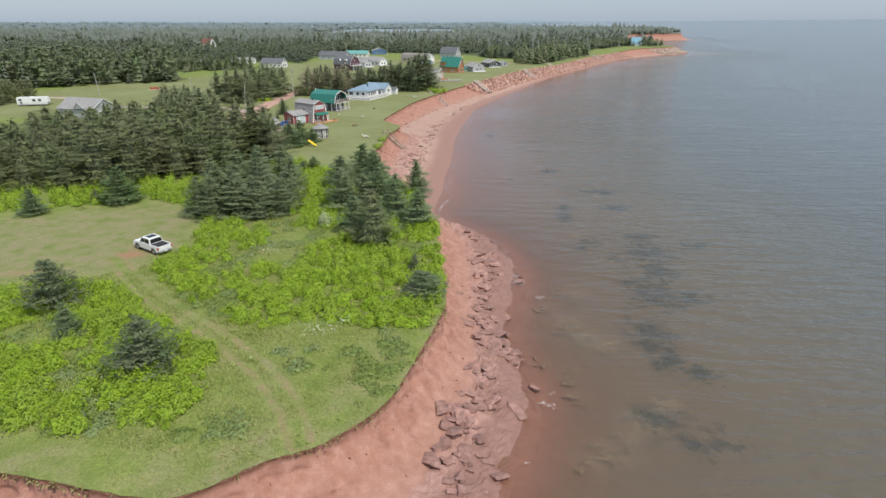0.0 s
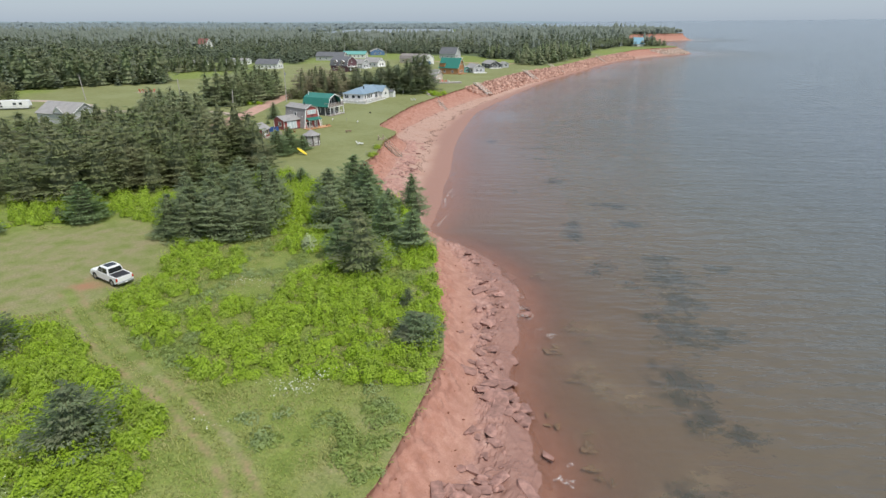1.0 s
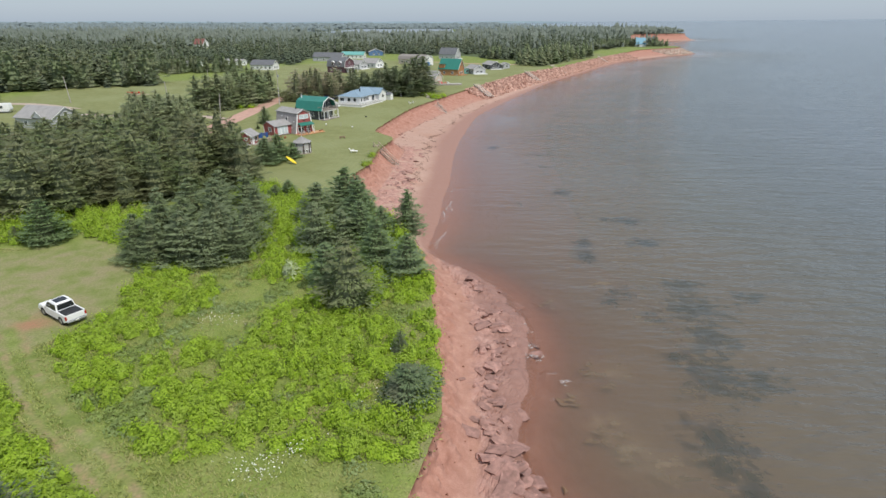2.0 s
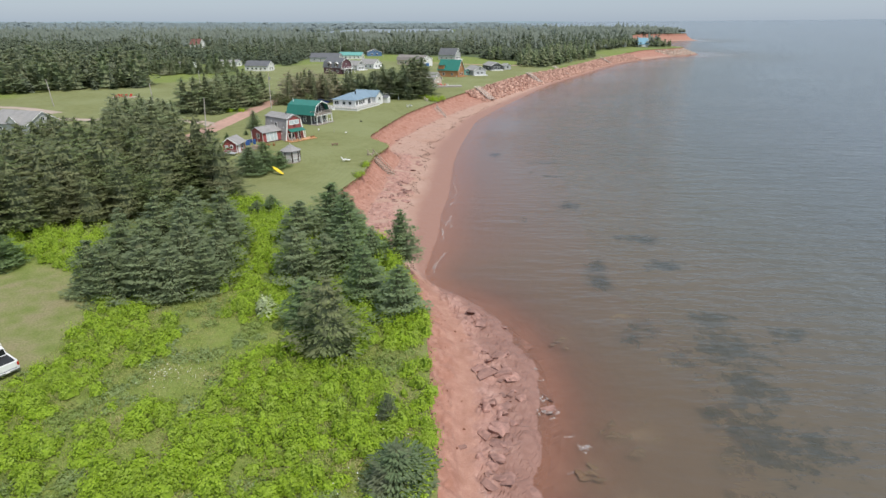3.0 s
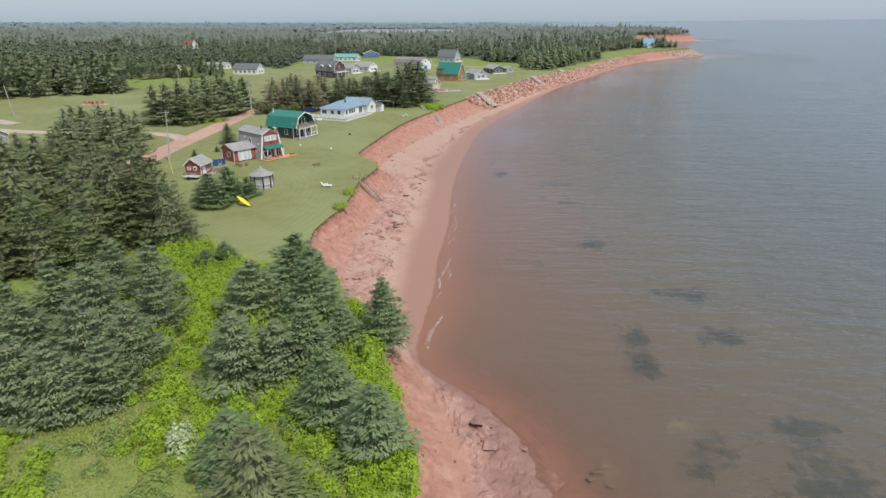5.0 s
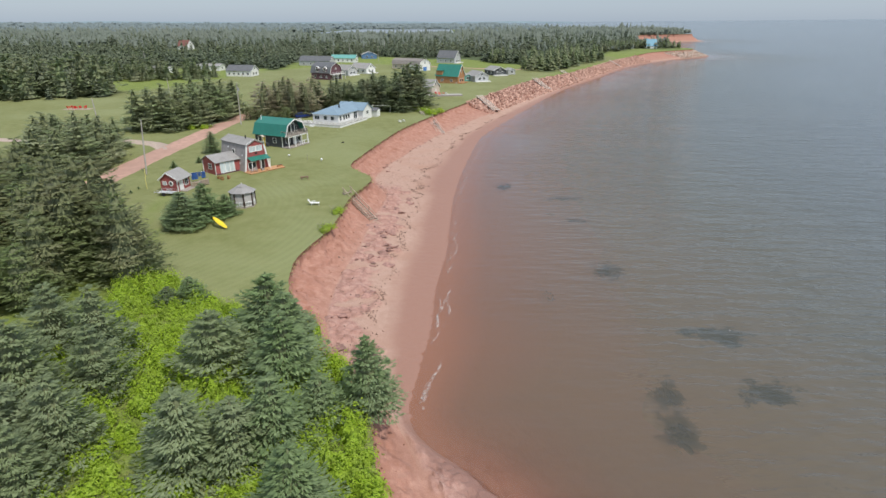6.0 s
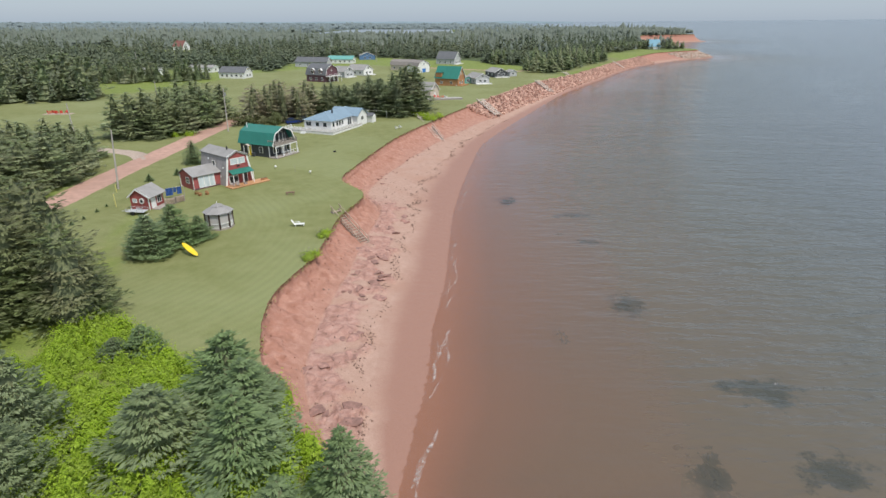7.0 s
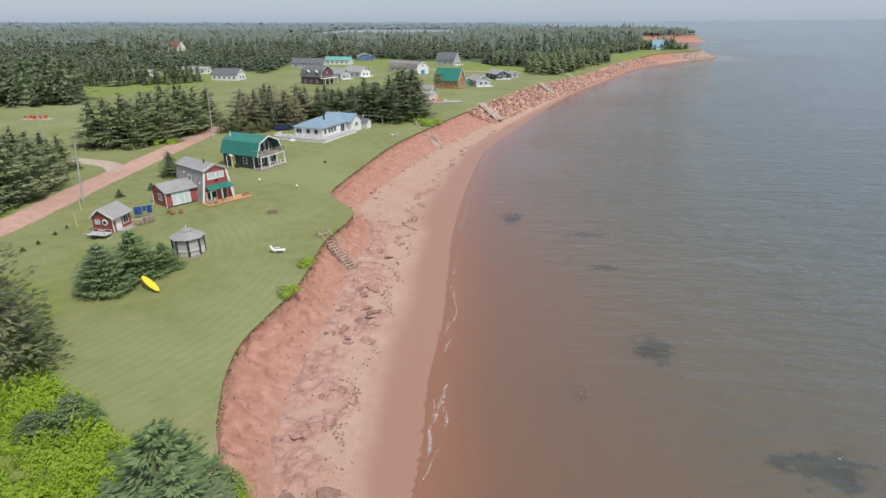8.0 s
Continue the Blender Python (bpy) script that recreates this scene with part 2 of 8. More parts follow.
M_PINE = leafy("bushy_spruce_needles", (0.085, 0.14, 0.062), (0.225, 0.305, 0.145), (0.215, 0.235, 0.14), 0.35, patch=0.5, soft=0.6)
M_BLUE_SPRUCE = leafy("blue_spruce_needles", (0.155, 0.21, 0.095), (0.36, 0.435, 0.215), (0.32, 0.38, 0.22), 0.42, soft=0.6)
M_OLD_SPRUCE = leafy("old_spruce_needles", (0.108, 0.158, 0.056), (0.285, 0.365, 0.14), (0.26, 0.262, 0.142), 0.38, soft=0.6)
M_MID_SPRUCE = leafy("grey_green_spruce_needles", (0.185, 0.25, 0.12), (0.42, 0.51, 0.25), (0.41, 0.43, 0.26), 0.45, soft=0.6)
# from far to skyline, foliage grows paler and bluer: painted distance haze
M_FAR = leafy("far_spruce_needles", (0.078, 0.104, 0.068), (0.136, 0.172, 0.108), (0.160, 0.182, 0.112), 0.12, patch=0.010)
M_DISTANT = leafy("hazy_distant_foliage", (0.118, 0.148, 0.122), (0.140, 0.170, 0.136), (0.160, 0.182, 0.144), 0.10, patch=0.006)
M_SKYLINE = leafy("hazy_skyline_foliage", (0.150, 0.190, 0.195), (0.172, 0.212, 0.212), (0.185, 0.222, 0.215), 0.05, patch=0.003)
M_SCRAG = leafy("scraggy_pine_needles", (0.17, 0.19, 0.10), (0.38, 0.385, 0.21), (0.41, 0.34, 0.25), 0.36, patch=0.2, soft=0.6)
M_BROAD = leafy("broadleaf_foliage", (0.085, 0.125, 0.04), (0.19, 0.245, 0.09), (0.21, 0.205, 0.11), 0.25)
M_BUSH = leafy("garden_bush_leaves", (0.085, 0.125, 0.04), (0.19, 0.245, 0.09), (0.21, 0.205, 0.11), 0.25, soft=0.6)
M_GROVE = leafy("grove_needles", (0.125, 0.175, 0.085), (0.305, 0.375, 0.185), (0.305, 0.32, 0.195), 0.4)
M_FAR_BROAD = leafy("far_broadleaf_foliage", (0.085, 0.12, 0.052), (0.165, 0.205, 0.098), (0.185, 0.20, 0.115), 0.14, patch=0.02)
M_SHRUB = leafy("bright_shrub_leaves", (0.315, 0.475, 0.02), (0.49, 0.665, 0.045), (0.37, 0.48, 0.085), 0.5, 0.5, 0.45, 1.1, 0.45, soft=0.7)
# darker inner fill: paints the shade seen between the shrub leaves
M_SHRUB_SHADE = weathered("shrub_stems", (0.215, 0.32, 0.022), 0.9, 4, 0.8, 0.4)
M_HERB = leafy("meadow_herbs", (0.24, 0.33, 0.085), (0.38, 0.46, 0.15), (0.34, 0.42, 0.22), 0.45, soft=0.7)
M_GRASS = leafy("long_grass", (0.24, 0.31, 0.06), (0.38, 0.44, 0.11), (0.43, 0.39, 0.19), 0.4, patch=0.25, clump=0.5, deep=0.8)
M_FLOWER = weathered("white_blossom", (0.75, 0.76, 0.68), 0.7, 9, 1, 0.1)
M_SILVER = leafy("silvery_willow_leaves", (0.32, 0.39, 0.19), (0.58, 0.64, 0.40), None, 0.25, soft=0.7)
M_TWIG = weathered("bare_inner_twigs", (0.17, 0.19, 0.095), 0.95, 5, 1, 0.4)
M_BARK = weathered("grey_brown_bark", (0.16, 0.11, 0.08), 0.9, 6, 1, 0.5, 0.5, 0.03, stretch=(1, 1, 0.2))

# ---- the coast in plan: cliff top, cliff foot and waterline, from west to north ----
TOP = [(-420, 160), (-160, 62), (-60, 36), (-29.7, 32.9), (-17.5, 30.8), (-12, 34.2), (-8.4, 35.9), (-4.3, 40.7), (-2.2, 47), (-0.3, 54), (0.6, 59), (-0.1, 67), (-0.4, 74), (-1.2, 82), (-3.2, 91.5), (-5.5, 100), (-12.2, 110), (-16.2, 118.3), (-18.1, 129), (-15.8, 142), (-15.4, 157), (-13.3, 170), (-18.9, 180.3), (-18, 192), (-12.1, 222.5), (-5.9, 242), (11.5, 288), (46, 367), (79, 421), (140, 542), (198, 634), (258, 686), (236, 762), (322, 1070), (446, 1160), (425, 1270), (330, 1700), (300, 4900)]
FOOT = [(-420, 152), (-160, 57), (-60, 32), (-29.5, 29), (-16, 27), (-9, 30.5), (-4.5, 33), (-1, 39.1), (1, 46), (2.4, 53), (2.9, 59.5), (2.4, 67.6), (2.7, 76), (2.3, 84), (0.8, 91), (-2.8, 101), (-8.8, 110), (-12.3, 118.6), (-13, 130), (-12, 144), (-11.4, 157), (-10.5, 171.5), (-14.3, 183), (-12.5, 196), (-5.5, 221), (1, 240), (20, 284), (57, 363.5), (88.5, 424.5), (149, 541), (208, 617), (268, 682), (245, 763), (332, 1066), (457, 1155), (438, 1272), (345, 1700), (315, 4900)]
WATER = [(-420, 140), (-160, 50), (-60, 26), (-29, 23), (-13, 21), (-3, 25), (3, 30), (6.2, 38), (9.4, 47.5), (8.3, 55.5), (8.1, 62), (10.2, 69.5), (11.4, 77), (10.4, 86), (6.2, 94.5), (-1.3, 102), (-1.2, 111), (-0.2, 119), (0.2, 130), (1.6, 143), (2.2, 156), (3, 172), (4, 182), (5.5, 195), (9.5, 222), (13, 240), (27, 279), (60, 363), (90.5, 424), (151, 540), (209.5, 615), (274, 683), (252, 765), (340, 1062), (466, 1152), (449, 1274), (360, 1700), (330, 4900)]
LAND_Z = 4.8


def land_z(x, y):
    """Height of the plateau."""
    rise = 2.2 * bell(y, 680, 9999, 120) * bell(x, 190, 9999, 80) + 5.0 * bell(y, 1080, 9999, 160) * bell(x, 330, 9999, 160)
    return LAND_Z + rise + 0.16 * noise.noise(Vector((x * 0.03, y * 0.03, 3.1)))


def curve_at(pts, i, f):
    """A point on the smooth line through pts, between point i and the next."""
    p = [Vector(pts[min(max(k, 0), len(pts) - 1)]) for k in (i - 1, i, i + 1, i + 2)]
    t1, t2 = (p[2] - p[0]) * 0.5, (p[3] - p[1]) * 0.5
    d = (p[2] - p[1]).length
    for tan in (t1, t2):
        if tan.length > d:
            tan *= d / tan.length
    a, b = f * f * f, f * f
    return (2 * a - 3 * b + 1) * p[1] + (a - 2 * b + f) * t1 + (-2 * a + 3 * b) * p[2] + (a - b) * t2


STATIONS = []
for i in range(len(TOP) - 1):
    gap = (Vector(TOP[i + 1]) - Vector(TOP[i])).length
    step = 0.3 if 3 <= i <= 22 else 0.6 if i <= 26 and i > 1 else 3.0 if i < 33 else 12.0
    count = max(2, int(gap / step))
    for k in range(count):
        STATIONS.append((i + k / count, curve_at(TOP, i, k / count), curve_at(FOOT, i, k / count), curve_at(WATER, i, k / count)))


def bell(s, lo, hi, soft=1.0):
    """1 between lo and hi, falling to 0 over soft outside."""
    return max(0.0, min(1.0, (s - lo) / soft + 1, (hi - s) / soft + 1))


def turb(x, y, z, octaves=4):
    return noise.fractal(Vector((x, y, z)), 1.0, 2.0, octaves)


def grid_mesh(name, rows, mat, attrs, smooth=False):
    """A sheet from rows of points; attrs: name -> one value per point, row by row."""
    n, m = len(rows), len(rows[0])
    verts = [p for r in rows for p in r]
    faces = [(i * m + j, i * m + j + 1, (i + 1) * m + j + 1, (i + 1) * m + j) for i in range(n - 1) for j in range(m - 1)]
    me = bpy.data.meshes.new(name)
    me.from_pydata(verts, [], faces)
    for key, vals in attrs.items():
        me.attributes.new(key, "FLOAT", "POINT").data.foreach_set("value", vals)
    me.polygons.foreach_set("use_smooth", [smooth] * len(faces))
    me.materials.append(mat)
    return me


def build_shore():
    rows, at = [], {k: [] for k in ("sand", "rock", "wet", "lip")}
    bed_dirs = []
    raw = [(w - t).normalized() for _, t, _, w in STATIONS]
    for k in range(len(raw)):
        win = raw[max(0, k - 40):k + 41]
        d = sum(win, Vector((0, 0)))
        bed_dirs.append(d.normalized())
    for k, (s, top, foot, water) in enumerate(STATIONS):
        out = raw[k]
        zt = land_z(top.x, top.y)
        rocky = bell(s, 4.5, 14.4, 0.8)              # rock ledges of the point
        rubble = bell(s, 16.2, 21.2, 0.6)            # ledges and rubble under the lawn
        near = s < 27
        row = []

        def put(p, z, sand=0.0, rock=0.0, wet=0.0, lip=0.0):
            row.append((p.x, p.y, z))
            for key, v in (("sand", sand), ("rock", rock), ("wet", wet), ("lip", lip)):
                at[key].append(min(1.0, max(0.0, v)))

        put(top - out * 0.9, zt - 0.12, lip=1)
        rag = 0.22 * turb(top.x * 0.9, top.y * 0.9, 5.0, 3)
        put(top + out * (0.02 + rag * 0.3), zt - 0.07, lip=1)
        put(top + out * (0.0 + rag * 0.5), zt - 0.22, lip=1)
        under = 0.05 + 0.16 * max(0, turb(top.x * 0.5, top.y * 0.5, 9.0, 3))
        put(top + out * (rag * 0.6 - under), zt - 0.42, lip=0.8)
        base = foot
        zf = 1.25 + 0.25 * turb(foot.x * 0.15, foot.y * 0.15, 2.0, 2)
        # cliff face
        cols = 20
        for c in range(1, cols + 1):
            f = c / cols
            drop = f
            if f < 0.3:
                run = f * 0.35
            else:
                run = 0.105 + (f - 0.3) / 0.7 * 0.895
            z = zt - 0.42 + (zf - zt + 0.42) * (1 - (1 - drop) ** 1.12)
            p = top.lerp(base, run)
            gully = turb(p.x * 0.55 + 3, p.y * 0.55, z * 0.12, 4)
            crumble = turb(p.x * 1.9, p.y * 1.9, z * 1.4, 3)
            amp = math.sin(math.pi * min(1, f * 1.05))
            p = p + out * ((0.75 * gully + 0.34 * crumble) * amp)
            z += 0.2 * crumble * amp
            put(p, z, sand=0.55 * max(0, f - 0.6), rock=0.0, lip=0.5 * (1 - f / 0.12) if f < 0.12 else 0)
        # beach, ledges
        cols = 36
        for c in range(1, cols + 1):
            f = c / cols
            p = base.lerp(water, f)
            z = zf * (1 - f) ** 1.15 if not rocky else zf * (1 - f) ** 0.9 + 0.05
            ledge = turb(p.x * 0.24, p.y * 0.24, 4.0, 4)
            fine = turb(p.x * 1.3, p.y * 1.3, 7.0, 3)
            ridge = abs(turb(p.x * 0.75 + 9, p.y * 0.5, 3.0, 3))
            lev = ledge * 3.0 + fine * 0.3 - ridge * 0.5
            step = (math.floor(lev) + min(1.0, (lev - math.floor(lev)) * 2.2) ** 2 * 0.95) / 4.0
            band_r = rocky * bell(f, 0.22 + 0.12 * fine, 0.98, 0.12)
            band_b = rubble * bell(f, -0.05, 0.27 + 0.24 * ledge, 0.08) * bell(ledge, -0.25, 2, 0.2)
            rough = max(band_r, band_b)
            z += band_r * (1.05 * step + 0.16 * fine + 0.12) * (1.05 - 0.7 * f) + band_b * (0.75 * step + 0.14 * fine + 0.1)
            z += 0.03 * fine * (1 - rough)
            if rocky:
                z = max(z - 0.75 * rocky * max(0.0, (f - 0.66) / 0.34) ** 1.6, -0.55 + 0.1 * fine)
            wet = bell(f, (0.74 - 0.10 * bell(s, 26.6, 99, 2.2)) + 0.05 * ledge if not rocky else 0.52 + 0.25 * ledge, 2, 0.25)
            soft = bell(f, 0.02, 2, 0.12) * (1 - 0.75 * rocky)
            put(p, z, sand=soft, rock=rough, wet=wet)
        # sea bed
        for c in range(1, 11):
            f = c / 10
            reach = (26 if near else 12) * f ** 1.5
            p = water + bed_dirs[k] * reach
            fine = turb(p.x * 0.5, p.y * 0.5, 7.0, 3)
            z = -0.03 - 0.4 * rocky - 1.6 * f ** 1.3 + (0.3 * turb(p.x * 0.2, p.y * 0.2, 7.0, 2) * rocky * (1 - f) if near else 0)
            put(p, min(z, -0.02), sand=0.6, rock=rocky * (1 - 0.7 * f), wet=1)
        rows.append(row)
    me = grid_mesh("shore", rows, M_SHORE, at, True)
    rocky_at = at["rock"]
    me.polygons.foreach_set("use_smooth", [rocky_at[p.vertices[0]] < 0.35 for p in me.polygons])
    return tagged(new("shore", me), "eroding red clay cliff, sand beach and sandstone ledges", "shore", kind="structure")


build_shore()


# regions of the plateau, in plan
CLEARING = [(-92, 70), (-75, 84), (-62, 88.5), (-47, 95), (-40.5, 89.5), (-36.5, 84), (-35.3, 76), (-36.5, 69), (-41, 65), (-52, 62), (-70, 57), (-92, 52)]
TRACK = [(-42, 70), (-38.5, 66), (-33, 60), (-27, 55), (-20.5, 50), (-15, 44.5), (-11.5, 39.5), (-10, 36)]
LAWN = [(-36, 126), (-29, 117.5), (-22, 113), (-14, 113), (-10, 150), (-8, 175), (-10, 215), (2, 262), (30, 330), (60, 400), (150, 570), (140, 590), (40, 440), (-10, 470), (-60, 500), (-110, 430), (-130, 330), (-175, 290), (-170, 190), (-108, 175), (-75, 188), (-62, 150), (-42, 140)]

RANK_GRASS = [(-48.5, 158.0), (-46.2, 147.8), (-44.8, 142.8), (-44.2, 138.3)]


def inside(x, y, poly):
    hit, j = False, len(poly) - 1
    for i in range(len(poly)):
        (xi, yi), (xj, yj) = poly[i], poly[j]
        if (yi > y) != (yj > y) and x < (xj - xi) * (y - yi) / (yj - yi) + xi:
            hit = not hit
        j = i
    return hit


def line_gap(x, y, line):
    """Distance in plan from a point to a broken line."""
    best = 1e9
    for (ax, ay), (bx, by) in zip(line, line[1:]):
        dx, dy = bx - ax, by - ay
        f = max(0.0, min(1.0, ((x - ax) * dx + (y - ay) * dy) / (dx * dx + dy * dy)))
        best = min(best, math.hypot(x - ax - f * dx, y - ay - f * dy))
    return best


def soft_in(x, y, poly, soft):
    gap = line_gap(x, y, poly + poly[:1])
    return min(1.0, max(0.0, 0.5 + (gap if inside(x, y, poly) else -gap) / soft))


# open ground inside the far woods
GLADES = [
    [(-176, 372), (-155, 368), (-100, 395), (-60, 360), (-10, 300), (10, 290), (60, 400), (64, 448), (50, 468), (20, 545), (-15, 548), (-52, 580), (-104, 560), (-112, 500), (-106, 440), (-150, 404)],
    [(-137, 300), (-60, 262), (-40, 300), (-60, 365), (-100, 398), (-178, 372), (-190, 345), (-150, 322)],
    [(-330, 210), (-198, 262), (-140, 296), (-80, 262), (-60, 200), (-90, 170), (-130, 165), (-330, 160)],
]
GLADES += [
    [(48, 425), (128, 520), (150, 565), (205, 630), (262, 680), (250, 696), (200, 688), (150, 625), (118, 548), (60, 470), (30, 515), (20, 470)],
    [(-300, 540), (-215, 548), (-215, 575), (-300, 570)],
    [(-302, 676), (-258, 676), (-255, 735), (-302, 735)],
    [(-420, 660), (-270, 690), (-270, 706), (-420, 690)],
    [(-330, 1250), (20, 1250), (40, 2260), (-360, 2260)],
    [(-290, 600), (-222, 600), (-258, 700), (-302, 700)],
    [(-250, 610), (-120, 640), (-110, 662), (-250, 640)],
    [(-620, 760), (-380, 790), (-370, 830), (-620, 800)],
    [(-130, 900), (20, 930), (30, 960), (-140, 940)],
    [(-190, 386), (-120, 384), (-112, 446), (-190, 446)],
    [(-1500, 1500), (-700, 1560), (-700, 1640), (-1500, 1600)],
    [(-600, 1050), (-330, 1090), (-330, 1130), (-600, 1100)],
    [(-2600, 2700), (-900, 2800), (-900, 3000), (-2600, 2950)],
]


TOP_LINE = np.array([(t.x, t.y) for _, t, _, _ in STATIONS[::6]])


def top_gap(x, y):
    return float(((TOP_LINE - (x, y)) ** 2).sum(axis=1).min()) ** 0.5


def build_ground():
    from mathutils.geometry import delaunay_2d_cdt
    edge = []
    last = None
    for s, top, foot, water in STATIONS:
        if last is None or (top - last).length > (0.45 if 3 <= s <= 26 else 2.5):
            j = 0.10 * turb(top.x * 2.1, top.y * 2.1, 1.5, 3)
            edge.append(top + (water - top).normalized() * (0.06 + j))
            last = top
    outline = edge + [Vector((-4900, 4900)), Vector((-4900, 1400)), Vector((-420, 300))]
    poly = [(p.x, p.y) for p in outline]
    pts = list(outline)
    rnd = random.Random(4)
    for x0, x1, y0, y1, st in ((-46, -8, 34, 76, 0.45), (-110, 40, 28, 300, 1.6), (-330, 200, 30, 640, 7), (-900, 560, 100, 1500, 30), (-4900, 600, 200, 4900, 200)):
        for ix in range(int((x1 - x0) / st)):
            for iy in range(int((y1 - y0) / st)):
                x, y = x0 + (ix + rnd.random() * 0.8) * st, y0 + (iy + rnd.random() * 0.8) * st
                if st < 1 and line_gap(x, y, TRACK) > 2.6:
                    continue
                if st > 1.6 and -110 < x < 40 and 28 < y < 300 or st > 7 and -330 < x < 200 and 30 < y < 640 or st > 30 and -900 < x < 560 and 100 < y < 1500:
                    continue
                pts.append(Vector((x, y)))
    co = np.array([(p.x, p.y) for p in pts])
    n = len(outline)
    keep = np.zeros(len(co), bool)
    a = np.array(poly)
    b = np.roll(a, 1, axis=0)
    for (xi, yi), (xj, yj) in zip(a, b):
        if yi == yj:
            continue
        cross = ((yi > co[:, 1]) != (yj > co[:, 1])) & (co[:, 0] < (xj - xi) * (co[:, 1] - yi) / (yj - yi) + xi)
        keep ^= cross
    keep[:n] = True
    pts = [p for p, ok in zip(pts, keep) if ok]
    v, e, f, *_ = delaunay_2d_cdt(pts, [], [list(range(n))], 1, 1e-4)
    verts, lawn, worn, bare, scrub = [], [], [], [], []
    for p in v:
        x, y = p
        far = max(0.0, math.hypot(x, y) - 2200) / 2700
        verts.append((x, y, land_z(x, y) + 9 * far ** 1.6))
        scrub.append(0.0 if y < 300 and x > -330 or any(inside(x, y, g) for g in GLADES) or top_gap(x, y) < 14 else 1.0)
        wob = 1.2 * turb(x * 0.2, y * 0.2, 8.0, 2)
        rank = 0.45 * bell(line_gap(x + wob * 0.5, y, RANK_GRASS), -1, 0.4, 0.9) if y < 180 else 0.0
        lawn.append((soft_in(x + wob, y + wob, LAWN, 2.0) if y < 620 and x > -250 else 0.25) * (1 - rank))
        w = 0.0
        if y < 120 and x > -110:
            w = 0.95 * soft_in(x + wob, y, CLEARING, 5.0)
            t = line_gap(x, y, TRACK)
            rut = 0.6 + 0.6 * turb(x * 0.5, y * 0.5, 2.0, 2)
            w = max(w * (1 - 0.8 * bell(t, -1, 0.35, 0.3)), bell(abs(t - 0.85), -1, 0.12, 0.3) * min(1, rut + 0.3), 0.22 * bell(t, -1, 1.6, 0.8))
            w = max(w, 0.9 * bell(top_gap(x, y), -1, 2.0, 4.5) * min(1.0, max(0.0, 0.55 + 1.4 * turb(x * 0.25, y * 0.25, 6.0, 2))))
        worn.append(w)
        b = max(bell(math.hypot((x + 41.0) / 1.5, y - 71.6), -1, 0.5, 1.2), 0.5 * bell(math.hypot((x + 50) / 4, y - 66), -1, 0.3, 0.8)) if y < 100 else 0.0
        if y < 80 and -46 < x < -8:
            rut_bare = 0.34 * bell(abs(line_gap(x, y, TRACK) - 0.85), -1, 0.1, 0.22) * bell(turb(x * 0.3, y * 0.3, 5.0, 2), -0.1, 9, 0.3)
            b = max(b, rut_bare)
        bare.append(b)
    me = bpy.data.meshes.new("ground")
    me.from_pydata(verts, [], [t for t in f])
    for key, vals in (("lawn", lawn), ("worn", worn), ("bare", bare), ("scrub", scrub)):
        me.attributes.new(key, "FLOAT", "POINT").data.foreach_set("value", vals)
    me.polygons.foreach_set("use_smooth", [True] * len(me.polygons))
    me.materials.append(M_GROUND)
    return tagged(new("ground", me), "flat coastal plateau of mown lawn and rough meadow", "ground", kind="structure")


build_ground()


WEED_BEDS = ((25, 136.4, 2.4, 2.6), (33.6, 118, 3.0, 2.2), (30.2, 118.8, 1.5, 1.3), (23, 107, 1.4, 2.8), (22.2, 101.5, 1.8, 2.6), (33, 107.3, 2.8, 2.0), (24.2, 89, 1.8, 2.2), (21.8, 86.6, 1.3, 1.6), (32.6, 91.3, 3.2, 2.6), (32, 84.5, 4.5, 4.5), (31, 77.5, 3.2, 4.2), (28.3, 69.5, 4.0, 4.5), (32.6, 69.2, 3, 3), (26.3, 73.5, 2.4, 2.2), (24, 60, 3.2, 4.2), (24.3, 54.6, 2.6, 3), (26.7, 52, 2.2, 2), (19.6, 45, 2.8, 2), (23, 42, 3, 2), (25.6, 82.5, 2.2, 2), (40.4, 87.5, 3, 2), (25.4, 159, 2.4, 1.2), (25.8, 172.5, 3.4, 1.5), (21.2, 163, 1.3, 0.8), (15.2, 128.6, 0.7, 1.8), (14, 182, 2.0, 3.2))


REEF_STONES = ((14.8, 62.6, 1.5), (16.6, 58.7, 1.7), (18.5, 57.5, 1.3), (12.8, 40, 1.5), (15.2, 40.5, 1.2), (12.8, 52, 1.1), (13.4, 48, 1.0), (10.7, 53.6, 0.9), (16.1, 62.3, 1.2), (12.9, 66, 1.2), (18, 70.8, 1.4), (16, 71, 1.0), (14.6, 86.5, 1.0), (17.5, 44, 1.5), (21, 47, 1.3), (12, 34, 1.3), (24.5, 82, 1.1), (22.4, 92, 1.0))


